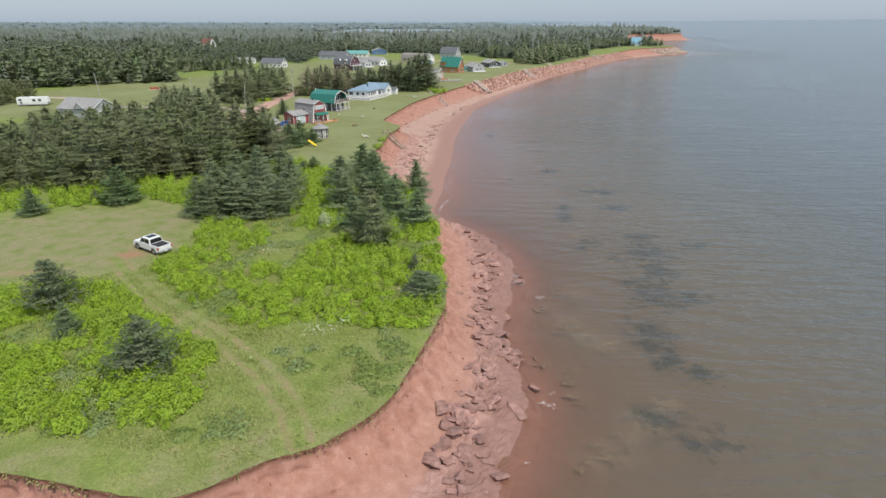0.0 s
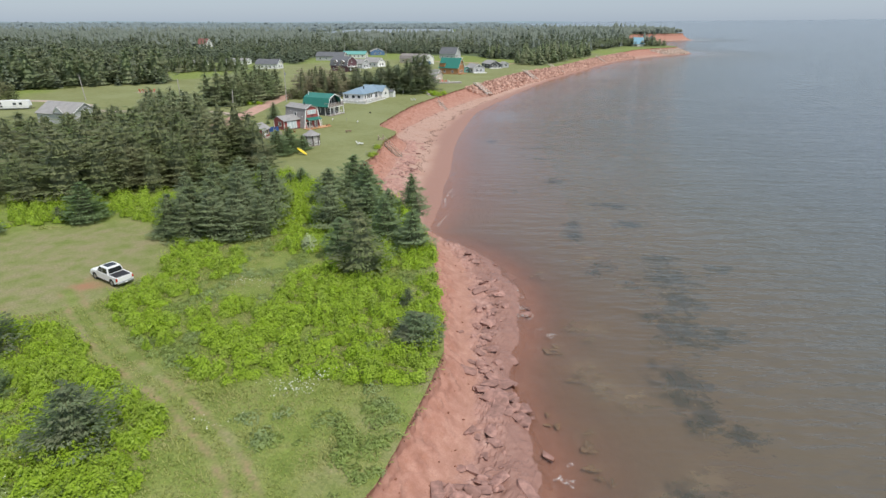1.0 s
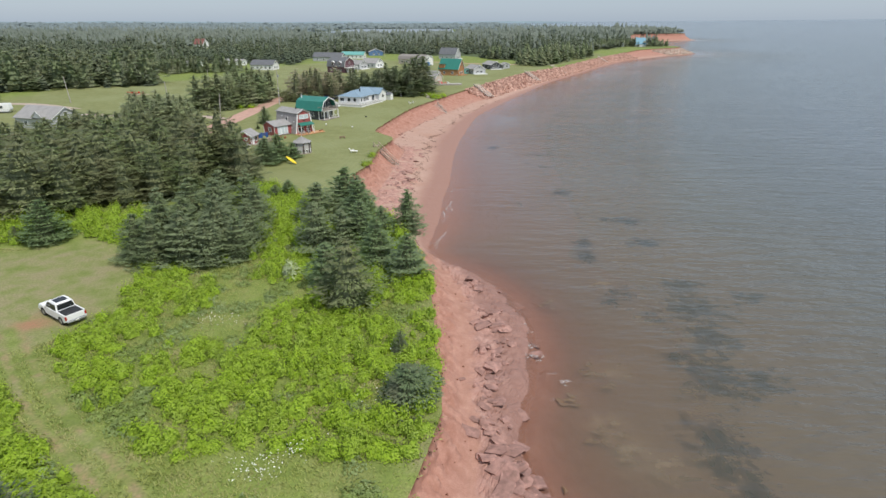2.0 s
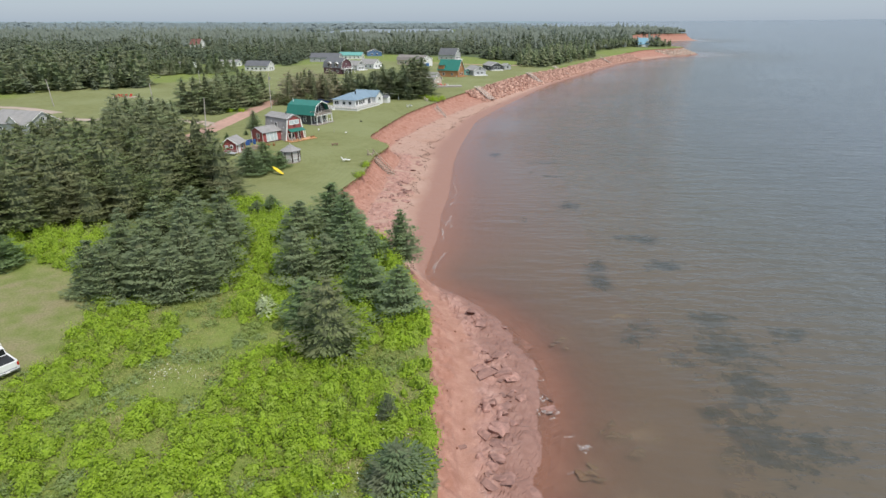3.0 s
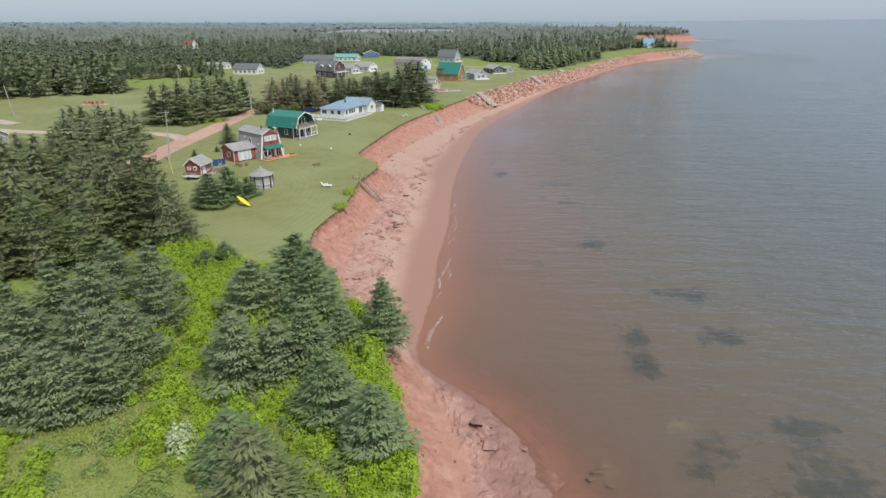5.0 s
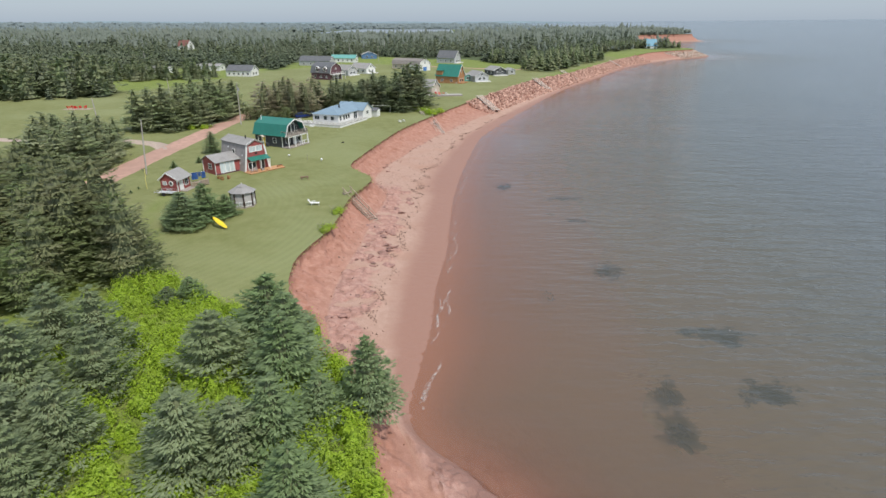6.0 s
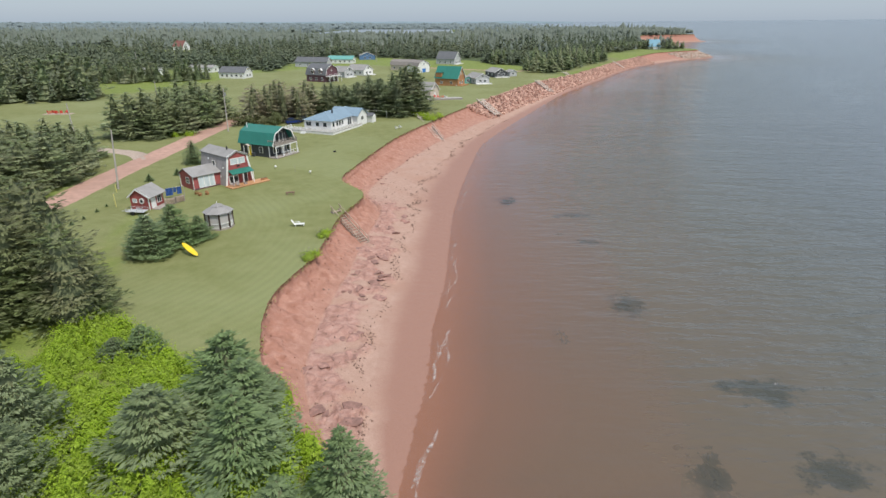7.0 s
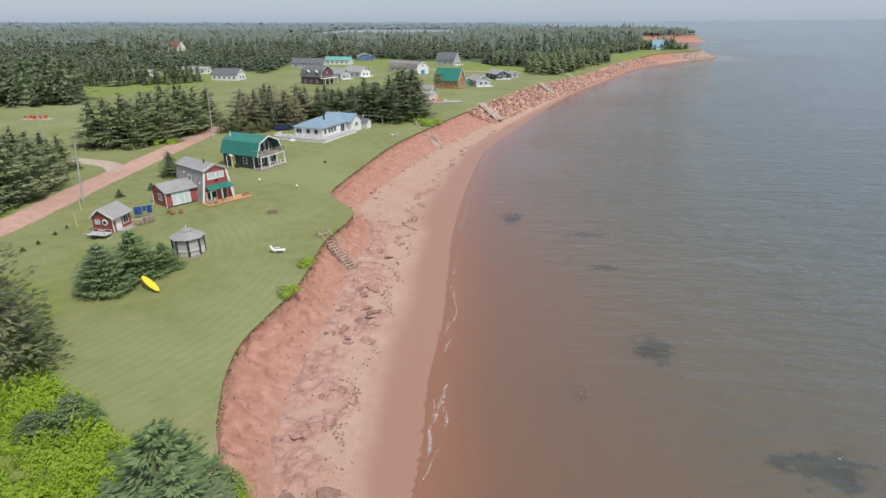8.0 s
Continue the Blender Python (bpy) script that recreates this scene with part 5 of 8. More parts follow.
def green_barn_house():
    h = thing("green_roofed_house", -36.6, 198.0, BASE, 65, "charcoal house with green barn roof and white balcony", "house")
    h.matrix_basis = h.matrix_basis @ Matrix.Diagonal((1.13, 1.13, 1.08, 1))
    W, Y0, D = 6.6, 1.9, 9.4
    prof = [(0.15, 0), (W - 0.15, 0), (W - 0.15, 2.7), (W - 0.15, 3.0), (W - 1.05, 5.0), (W / 2, 5.95), (1.05, 5.0), (0.15, 3.0)]
    part("wall", prism(prof, Y0, D), M_DARKWALL, h)
    part("roof", roof_shell([(-0.2, 2.55), (0.85, 5.0), (W / 2, 6.05), (W - 0.85, 5.0), (W + 0.2, 2.55)], Y0 - 1.3, D + 0.3, 0.12), M_GREEN, h)
    for a, b in (((-0.2, 2.55), (0.85, 5.0)), ((0.85, 5.0), (W / 2, 6.05)), ((W / 2, 6.05), (W - 0.85, 5.0)), ((W - 0.85, 5.0), (W + 0.2, 2.55))):
        part("barge_board", beamed((a[0], Y0 - 1.34, a[1]), (b[0], Y0 - 1.34, b[1]), 0.06, 0.24), M_WHITE, h)
    # balcony and porch
    planks(h, 0, W, 0, Y0, 2.55, 2.68, M_GREYWOOD, "balcony_board", "y", 0.45)
    part("balcony_beam", boxed(0, W, 0.02, 0.14, 2.35, 2.54), M_WHITE, h)
    railing(h, [(0.05, Y0), (0.05, 0.08), (W - 0.05, 0.08), (W - 0.05, Y0)], 2.69, 0.95, M_GREYWOOD, 1.7)
    for x in (0.1, W / 3, 2 * W / 3, W - 0.1):
        part("post", boxed(x - 0.08, x + 0.08, 0.0, 0.16, 0.2, 2.36), M_WHITE, h)
    planks(h, -0.2, W + 0.2, -0.3, Y0, 0.05, 0.2, M_GREYWOOD, "porch_board", "y", 0.45)
    railing(h, [(W * 0.35, 0.05), (W + 0.1, 0.05)], 0.2, 0.8, M_WHITE, 1.6, False)
    door(h, W / 2 + 0.9, Y0 - 0.02, 0.2, 0.95, 2.05, M_WHITE)
    window(h, W / 2 - 1.3, Y0 - 0.02, 1.35, 1.3, 1.2, bars=1)
    window(h, W - 0.9, Y0 - 0.02, 1.35, 0.8, 1.2, bars=0)
    for x in (-0.62, 0.62):
        window(h, W / 2 + x, Y0 - 0.02, 3.85, 0.9, 1.95, bars=0)
    window(h, W / 2 - 1.55, Y0 - 0.02, 3.7, 0.5, 1.3, bars=0)
    window(h, W / 2 + 1.55, Y0 - 0.02, 3.7, 0.5, 1.3, bars=0)
    window(h, 0.13, 4.0, 1.5, 0.8, 1.1, face=-90, bars=0, rails=1)
    part("corner_trim", boxed(0.08, 0.22, Y0 - 0.05, Y0 + 0.1, 0, 2.7), M_WHITE, h)
    door(h, 0.13, 7.0, 0.1, 0.9, 2.05, M_YELLOW, face=-90)
    part("door_canopy", roof_shell([(6.3, 2.25), (7.0, 2.55), (7.7, 2.25)], -0.9, 0.1, 0.07, along="x"), M_BEIGE, h)
    for y in (6.35, 7.65):
        part("canopy_post", boxed(-0.85, -0.76, y - 0.05, y + 0.05, 0, 2.25), M_WHITE, h)
    part("heat_pump", boxed(-0.55, -0.1, 5.3, 6.1, 0.1, 0.85, 0.03), M_DARKWALL, h)
    part("chimney", rodded((W / 2 - 1.3, D - 0.6, 5.2), (W / 2 - 1.3, D - 0.6, 6.6), 0.1), M_WHITE, h)
    return h


green_barn_house()


M_PALEDECK = weathered("pale_grey_deck_boards", (0.46, 0.43, 0.41), 0.75, 6, 0.8, 0.2, 0.2, 0.01, rand=0.2)


def white_bungalow():
    h = thing("white_bungalow", -29.2, 226.8, BASE, 69, "white bungalow with pale blue metal roof and railed deck", "house")
    # x runs along the shore side, y inland
    zf = 0.65
    part("deck_skirt", boxed(0.05, 16.5, 0.05, 2.6, -0.1, zf - 0.12), M_WHITE, h)
    part("deck_skirt", boxed(0.05, 3.4, 2.62, 15.6, -0.1, zf - 0.12), M_WHITE, h)
    planks(h, 0, 16.5, 0, 2.6, zf - 0.11, zf, M_PALEDECK, "deck_board", "x", 0.5)
    planks(h, 0, 3.4, 2.6, 15.7, zf - 0.11, zf, M_PALEDECK, "deck_board", "x", 0.5)
    railing(h, [(13.5, 0.06), (0.06, 0.06), (0.06, 15.6), (3.3, 15.6)], zf, 0.85, M_WHITE, 1.8)
    X0, X1, Y0, Y1, E, R = 3.4, 18.5, 2.6, 11.4, zf + 2.45, zf + 4.35
    part("wall", boxed(X0, X1, Y0, Y1, 0, E), M_WHITE, h)
    # hipped roof
    bm = bmesh.new()
    o, mid = 0.45, (Y0 + Y1) / 2
    lo = [bm.verts.new(p) for p in ((X0 - o, Y0 - o, E - 0.05), (X1 + 1, Y0 - o, E - 0.05), (X1 + 1, Y1 + o, E - 0.05), (X0 - o, Y1 + o, E - 0.05))]
    hi = [bm.verts.new(p) for p in ((X0 + 4.0, mid, R), (X1 + 1, mid, R))]
    for f in ((lo[0], lo[1], hi[1], hi[0]), (lo[2], lo[3], hi[0], hi[1]), (lo[3], lo[0], hi[0]), (lo[1], lo[2], hi[1]), (lo[3], lo[2], lo[1], lo[0])):
        bm.faces.new(f)
    part("roof", bm, M_BLUEROOF, h)
    # gabled wing towards the shore
    part("wing_wall", prism([(15.3, 0), (21.0, 0), (21.0, E), (18.15, E + 1.75), (15.3, E)], 0.9, 10.0), M_WHITE, h)
    part("wing_roof", roof_shell([(14.85, E - 0.25), (18.15, E + 1.8), (21.45, E - 0.25)], 0.5, 10.4, 0.1), M_BLUEROOF, h)
    window(h, 18.15, 0.88, zf + 1.4, 1.3, 1.0, bars=1)
    for y in (4.6, 7.0):
        window(h, X0 - 0.02, y, zf + 1.35, 1.1, 1.1, face=-90, bars=0)
    window(h, X0 - 0.02, 9.9, zf + 1.35, 1.6, 1.1, face=-90, bars=1)
    for x in (4.6, 6.6, 8.0, 9.4):
        window(h, x, Y0 - 0.02, zf + 1.35, 1.0, 1.25, bars=0)
    door(h, 11.2, Y0 - 0.02, zf, 0.9, 2.0, M_WHITE)
    window(h, 13.4, Y0 - 0.02, zf + 1.05, 2.0, 1.95, bars=1)
    part("chimney", rodded((9.0, mid - 1.5, R - 0.9), (9.0, mid - 1.5, R + 0.35), 0.22), M_BLACK, h)
    for k in range(3):
        part("step", boxed(-0.5 - 0.3 * k, -0.2 - 0.3 * k, 8.6, 10.0, -0.05, zf - 0.14 - 0.16 * k), M_WHITE, h)
    return h


white_bungalow()
s = thing("garden_shed", -20.9, 247.6, BASE, 69, "small white garden shed with a dark roof", "shed")
part("wall", prism([(0, 0), (2.2, 0), (2.2, 2.0), (1.1, 2.7), (0, 2.0)], 0, 2.6), M_WHITE, s)
part("roof", roof_shell([(-0.2, 1.92), (1.1, 2.75), (2.4, 1.92)], -0.2, 2.8, 0.08), M_DARKROOF, s)
door(s, 1.1, -0.02, 0.05, 1.1, 1.8, M_WHITE)


def red_shed():
    s = thing("red_shed", -50.4, 160.9, BASE, -8, "small red shed with white round window and grey roof", "shed")
    s.matrix_basis = s.matrix_basis @ Matrix.Diagonal((0.95, 1.0, 1.12, 1))
    W, D = 3.5, 3.9
    part("wall", prism([(0, 0), (W, 0), (W, 2.1), (W * 0.42, 3.05), (0, 1.9)], 0, D), M_RED, s)
    part("roof", roof_shell([(-0.3, 1.78), (W * 0.42, 3.12), (W + 0.5, 1.8)], -0.25, D + 0.3, 0.1), M_GREYROOF, s)
    for a, b in (((-0.3, 1.8), (W * 0.42, 3.1)), ((W * 0.42, 3.1), (W + 0.5, 1.83))):
        part("barge_board", beamed((a[0], -0.29, a[1]), (b[0], -0.29, b[1]), 0.05, 0.18), M_WHITE, s)
    ring = rodded((2.2, -0.1, 1.35), (2.2, 0.02, 1.35), 0.45, n=12)
    o = part("round_window", ring, M_WHITE, s)
    part("pane", rodded((2.2, -0.13, 1.35), (2.2, 0.0, 1.35), 0.26, n=12), M_GLASS, o)
    window(s, 0.9, -0.02, 1.35, 0.7, 0.5, bars=1, mat=M_CURTAIN)
    part("corner_trim", boxed(W - 0.12, W + 0.03, -0.04, 0.1, 0, 2.05), M_WHITE, s)
    door(s, W + 0.02, 1.1, 0.05, 1.0, 1.85, M_WHITE, face=90)
    window(s, W + 0.02, 2.7, 1.2, 1.0, 1.1, face=90, bars=1)
    part("side_step", boxed(W + 0.1, W + 1.5, 0.3, 3.9, -0.05, 0.14, 0.02), M_GREYWOOD, s)
    return s


red_shed()


M_POST = weathered("dark_brown_stained_timber", (0.075, 0.05, 0.04), 0.7, 5, 0.8, 0.3)


M_SCREEN = weathered("pale_screen_mesh", (0.46, 0.44, 0.43), 0.7, 12, 1, 0.15)


def gazebo():
    g = thing("gazebo", -32.6, 152.5, BASE, 0, "octagonal garden gazebo with dark posts, white screens and grey roof", "gazebo")
    n, r, e = 8, 1.95, 2.55
    ring = [(r * math.cos((k + 0.5) * math.pi / 4), r * math.sin((k + 0.5) * math.pi / 4)) for k in range(n)]
    bm = bmesh.new()
    bmesh.ops.create_cone(bm, cap_ends=True, segments=8, radius1=2.05, radius2=2.05, depth=0.2, matrix=pose(0, 0, 0.08, 0, 0, 22.5))
    part("floor_deck", bm, M_GREYWOOD, g)
    for (x, y), (x2, y2) in zip(ring, ring[1:] + ring[:1]):
        part("post", boxed(x - 0.10, x + 0.10, y - 0.10, y + 0.10, 0.15, e + 0.1), M_POST, g)
        bm = beamed((x, y, 0.95), (x2, y2, 0.95), 0.07, 0.08)
        beam(bm, (x, y, 0.3), (x2, y2, 0.3), 0.07, 0.08)
        for i in range(9):
            f = (i + 0.5) / 9
            box(bm, x + (x2 - x) * f - 0.03, x + (x2 - x) * f + 0.03, y + (y2 - y) * f - 0.03, y + (y2 - y) * f + 0.03, 0.3, 0.95)
        part("balustrade", bm, M_WHITE, g)
        part("header", beamed((x, y, e - 0.05), (x2, y2, e - 0.05), 0.09, 0.22), M_POST, g)
        part("screen", beamed((x * 0.985, y * 0.985, 1.68), (x2 * 0.985, y2 * 0.985, 1.68), 0.02, 1.40), M_SCREEN, g, "pale insect screen panel")
    for k, (r0, r1, z0, z1) in enumerate(((2.3, 0.8, e - 0.02, e + 0.75), (0.9, 0.04, e + 0.8, e + 1.2))):
        bm = bmesh.new()
        bmesh.ops.create_cone(bm, cap_ends=True, segments=8, radius1=r0, radius2=r1, depth=z1 - z0, matrix=pose(0, 0, (z0 + z1) / 2, 0, 0, 22.5))
        part("roof" if k == 0 else "cupola", bm, M_GREYROOF, g)
    part("finial", rodded((0, 0, e + 1.1), (0, 0, e + 1.5), 0.06, 0.02), M_WHITE, g)
    return g


gazebo()


# ---- cottages farther along ----
M_DULLBLUE = weathered("dull_blue_siding", (0.10, 0.19, 0.36), 0.6, 4, 0.8, 0.15, stretch=(1, 1, 5))
M_SKYROOF = weathered("bright_blue_roofing", (0.11, 0.28, 0.38), 0.5, 3, 0.6, 0.12, 0.1, 0.01)
def cottage(x, y, turn, W, D, E, R, wall, roof, label, windows=2, deck=0.0, deck_mat=None, name="cottage", dormer=None, gambrel=False, door_mat=None, side=2, side_face=-1, over=0.35, z=0.0):
    """Front gable on local y = 0, ridge along y. E: eaves height, R: ridge height."""
    h = thing(name, x, y, BASE + z, turn, label, "house", "houses along the shore")
    E, R = E * 1.15, R * 1.18
    if gambrel:
        low = [(-over, E * 0.92), (W * 0.10, E + (R - E) * 0.60), (W / 2, R), (W * 0.90, E + (R - E) * 0.60), (W + over, E * 0.92)]
        body = [(0, 0), (W, 0), (W, E), (W * 0.91, E + (R - E) * 0.56), (W / 2, R - 0.08), (W * 0.09, E + (R - E) * 0.56), (0, E)]
    else:
        k = (R - E) / (W / 2)
        low = [(-over, E - over * k), (W / 2, R), (W + over, E - over * k)]
        body = [(0, 0), (W, 0), (W, E), (W / 2, R - 0.05), (0, E)]
    part("wall", prism(body, 0, D), wall, h)
    part("roof", roof_shell(low, -over, D + over, 0.13), roof, h)
    for a, b in zip(low, low[1:]):
        part("barge_board", beamed((a[0], -over - 0.03, a[1]), (b[0], -over - 0.03, b[1]), 0.05, 0.2), M_WHITE, h)
    for k in range(windows):
        window(h, W * (k + 1) / (windows + 1), -0.02, 1.5, min(1.4, W / (windows + 1) * 0.6), 1.15, bars=1)
    if R - E > 1.6:
        window(h, W / 2, -0.02, E + (R - E) * 0.38, 0.9, 0.9, bars=1)
    if door_mat:
        door(h, W * 0.5, -0.03, 0.05, 2.6 if door_mat is M_BLUE else 0.95, 2.2, door_mat)
    sx = -0.02 if side_face < 0 else W + 0.02
    for k in range(side):
        window(h, sx, D * (k + 0.7) / (side + 0.4), 1.5, 1.1, 1.1, face=-90 if side_face < 0 else 90, bars=1)
    if dormer:
        for dy in dormer:
            part("dormer", prism([(dy - 1.0, E + 0.3), (dy + 1.0, E + 0.3), (dy + 1.0, E + 2.2), (dy, E + 2.9), (dy - 1.0, E + 2.2)], -0.25, W * 0.3, along="x"), wall, h)
            part("dormer_roof", roof_shell([(dy - 1.25, E + 2.05), (dy, E + 2.95), (dy + 1.25, E + 2.05)], -0.45, W * 0.34, 0.1, along="x"), M_WHITE, h)
            window(h, -0.27, dy, E + 1.25, 1.2, 1.35, face=-90, bars=1)
    if deck:
        m = deck_mat or M_GREYWOOD
        planks(h, -0.3, W + 0.3, -deck, 0, 0.28, 0.4, m, "deck_board", "y", 0.6)
        part("deck_frame", boxed(-0.25, W + 0.25, -deck + 0.05, -0.05, -0.05, 0.27), m, h)
    return h


cottage(-4.6, 304.0, 62, 7.0, 8.6, 2.8, 5.2, M_BEIGE, M_GREYROOF, "cream cottage with grey roof and timber deck", 1, 0, door_mat=M_WHITE, side=1)
d = thing("timber_deck", -6.2, 303.6, BASE, 14, "low grey timber deck with red garden furniture", "deck")
planks(d, -0.5, 14.0, -3.6, -0.1, 0.42, 0.56, M_PALEDECK, "deck_board", "y", 0.6)
part("deck_frame", boxed(-0.45, 13.95, -3.55, -0.15, -0.05, 0.41), M_GREYWOOD, d)
for k, (px, py) in enumerate(((3.2, -1.2), (4.6, -2.4), (6.4, -1.4), (7.4, -2.6), (1.0, -2.6))):
    q = pose(-6.2, 303.6, BASE, 0, 0, 14) @ pose(px, py, 0.565, 0, 0, 40 * k)
    garden_chair(q @ Matrix.Diagonal((1.25, 1.25, 1.25, 1)), M_WHITE if k == 3 else M_DARKWALL if k == 4 else M_REDPLASTIC, ("white" if k == 3 else "dark" if k == 4 else "red") + " garden chair on the timber deck")
h = cottage(7.2, 352.0, 66, 8.6, 12.0, 3.2, 7.4, M_CEDAR, M_GREEN, "cedar cottage with green metal roof", 2, 2.2, M_CEDAR, side=2)
part("upper_cabin", boxed(-0.2, 3.4, 8.4, 11.6, 4.0, 6.0), M_CEDAR, h)
part("upper_roof", boxed(-0.5, 4.0, 8.1, 11.9, 6.0, 6.15), M_GREEN, h)
cottage(16.2, 361.0, 24, 7.6, 11.0, 2.5, 4.2, M_GREYWALL, M_GREYROOF, "light grey cottage with white deck", 2, 2.4, M_WHITE, side=3)
cottage(9.8, 364.5, 20, 6.0, 6.0, 2.1, 3.0, M_TEAL, M_GREYROOF, "grey-roofed lean-to with teal walls", 1, 0, side=1)
cottage(28.4, 397.5, 24, 8.0, 11.0, 2.4, 4.0, M_DARKWALL, M_GREYROOF, "charcoal cottage with white porch and grey roof", 2, 2.5, M_WHITE, side=2)
cottage(37.4, 404.5, 22, 4.5, 5.0, 2.2, 3.0, M_GREYWALL, M_GREYROOF, "small grey cabin beside a cottage", 1, 0, side=1, name="cabin")
cottage(7.5, 498.0, 64, 10.5, 14.5, 3.3, 7.2, M_GREYWALL, M_DARKROOF, "tall grey gabled house with dark roof", 3, 2.0, M_WHITE, side=3)
cottage(-15.2, 429.5, 40, 8.6, 11.0, 3.0, 5.8, M_WHITE, M_BROWNROOF, "white barn-shaped garage with a blue door", 0, 0, gambrel=True, door_mat=M_BLUE, side=1)
cottage(-21.5, 444.0, 62, 8.0, 14.0, 2.8, 5.4, M_BEIGE, M_BROWNROOF, "long beige barn-roofed cottage with brown shingles", 1, 0, gambrel=True, side=3)
h = cottage(-59.5, 371.0, 63, 10.0, 12.5, 3.1, 7.2, M_PURPLE, M_DARKROOF, "dark maroon gambrel house with white dormers and balcony", 3, 0, gambrel=True, dormer=(3.2, 8.2), side=3)
planks(h, -0.2, 10.2, -2.6, -0.05, 2.75, 2.95, M_WHITE, "balcony_board", "y", 0.8)
railing(h, [(0, -0.1), (0, -2.5), (10, -2.5), (10, -0.1)], 2.96, 1.0, M_WHITE, 2.0, False)
for x in (0.1, 3.4, 6.7, 9.9):
    part("post", boxed(x - 0.12, x + 0.12, -2.55, -2.3, 0, 2.76), M_WHITE, h)
cottage(-54.2, 396.0, 54, 7.4, 9.5, 2.7, 4.7, M_GREYWALL, M_GREYROOF, "pale grey cottage with white gable", 2, 2, M_WHITE, side=2)
cottage(-45.5, 409.0, 58, 8.4, 12.5, 2.6, 4.8, M_WHITE, M_GREYROOF, "white cottage with light grey roof", 2, 2, M_WHITE, side=3)
cottage(-79.0, 472.5, 78, 9.0, 23.0, 2.8, 5.2, M_GREYWALL, M_DARKROOF, "long grey house with dark roof", 2, 0, side=4)
cottage(-67.0, 508.0, 82, 8.0, 19.0, 2.6, 4.4, M_WHITE, M_TEAL, "long white building with a teal roof", 2, 0, side=5)
cottage(-68.0, 552.0, 12, 12.5, 9.0, 2.8, 4.8, M_DULLBLUE, M_GREYROOF, "dull blue cottage with grey roof", 2, 0, side=1)
cottage(-107.5, 390.5, 80, 9.0, 15.0, 2.7, 4.9, M_WHITE, M_DARKROOF, "white bungalow with dark grey roof and porch", 2, 0, side=5)
cottage(221.0, 690.0, 84, 11.0, 11.0, 4.4, 9.6, M_WHITE, M_SKYROOF, "white cottage with steep blue roof near the cape", 3, 0, side=2)
cottage(-280.0, 712.0, 72, 11.0, 13.0, 3.2, 8.0, M_WHITE, M_STRAW, "white farmhouse with red-brown roof among trees", 2, 0, side=2)
cottage(-162.0, 408.0, 80, 7.0, 18.0, 2.4, 3.4, M_WHITE, M_GREYROOF, "long low white building behind spruces", 1, 0, side=5)
cottage(-140.0, 430.0, 80, 7.0, 16.0, 2.4, 3.4, M_WHITE, M_GREYROOF, "long low white building behind spruces", 1, 0, side=5)
cottage(-101.0, 640.0, 80, 8.0, 34.0, 2.6, 3.8, M_BEIGE, M_GREYROOF, "long low pale building among far trees", 1, 0, side=6)
h = cottage(-109.5, 181.0, 72, 9.5, 14.0, 2.6, 4.9, M_GREYWALL, M_GREYROOF, "grey cottage with grey roof behind the wood", 2, 0, side=2)
for a, b in ((( -0.6, 2.6, 3.3), (-0.6, 4.6, 5.0)), ((-0.6, 4.6, 5.0), (-0.6, 6.6, 3.3))):
    part("dormer_trim", beamed(a, b, 0.08, 0.24), M_WHITE, h)
part("dormer", prism([(2.8, 3.2), (6.4, 3.2), (4.6, 4.9)], -0.5, 4.0, along="x"), M_GREYWALL, h)
part("dormer_roof", roof_shell([(2.5, 3.2), (4.6, 5.05), (6.7, 3.2)], -0.7, 4.4, 0.1, along="x"), M_GREYROOF, h)
cottage(-205.0, 300.0, 70, 7.0, 9.0, 2.6, 4.2, M_WHITE, M_WHITE, "white cottage half hidden by spruces", 1, 0, side=2)

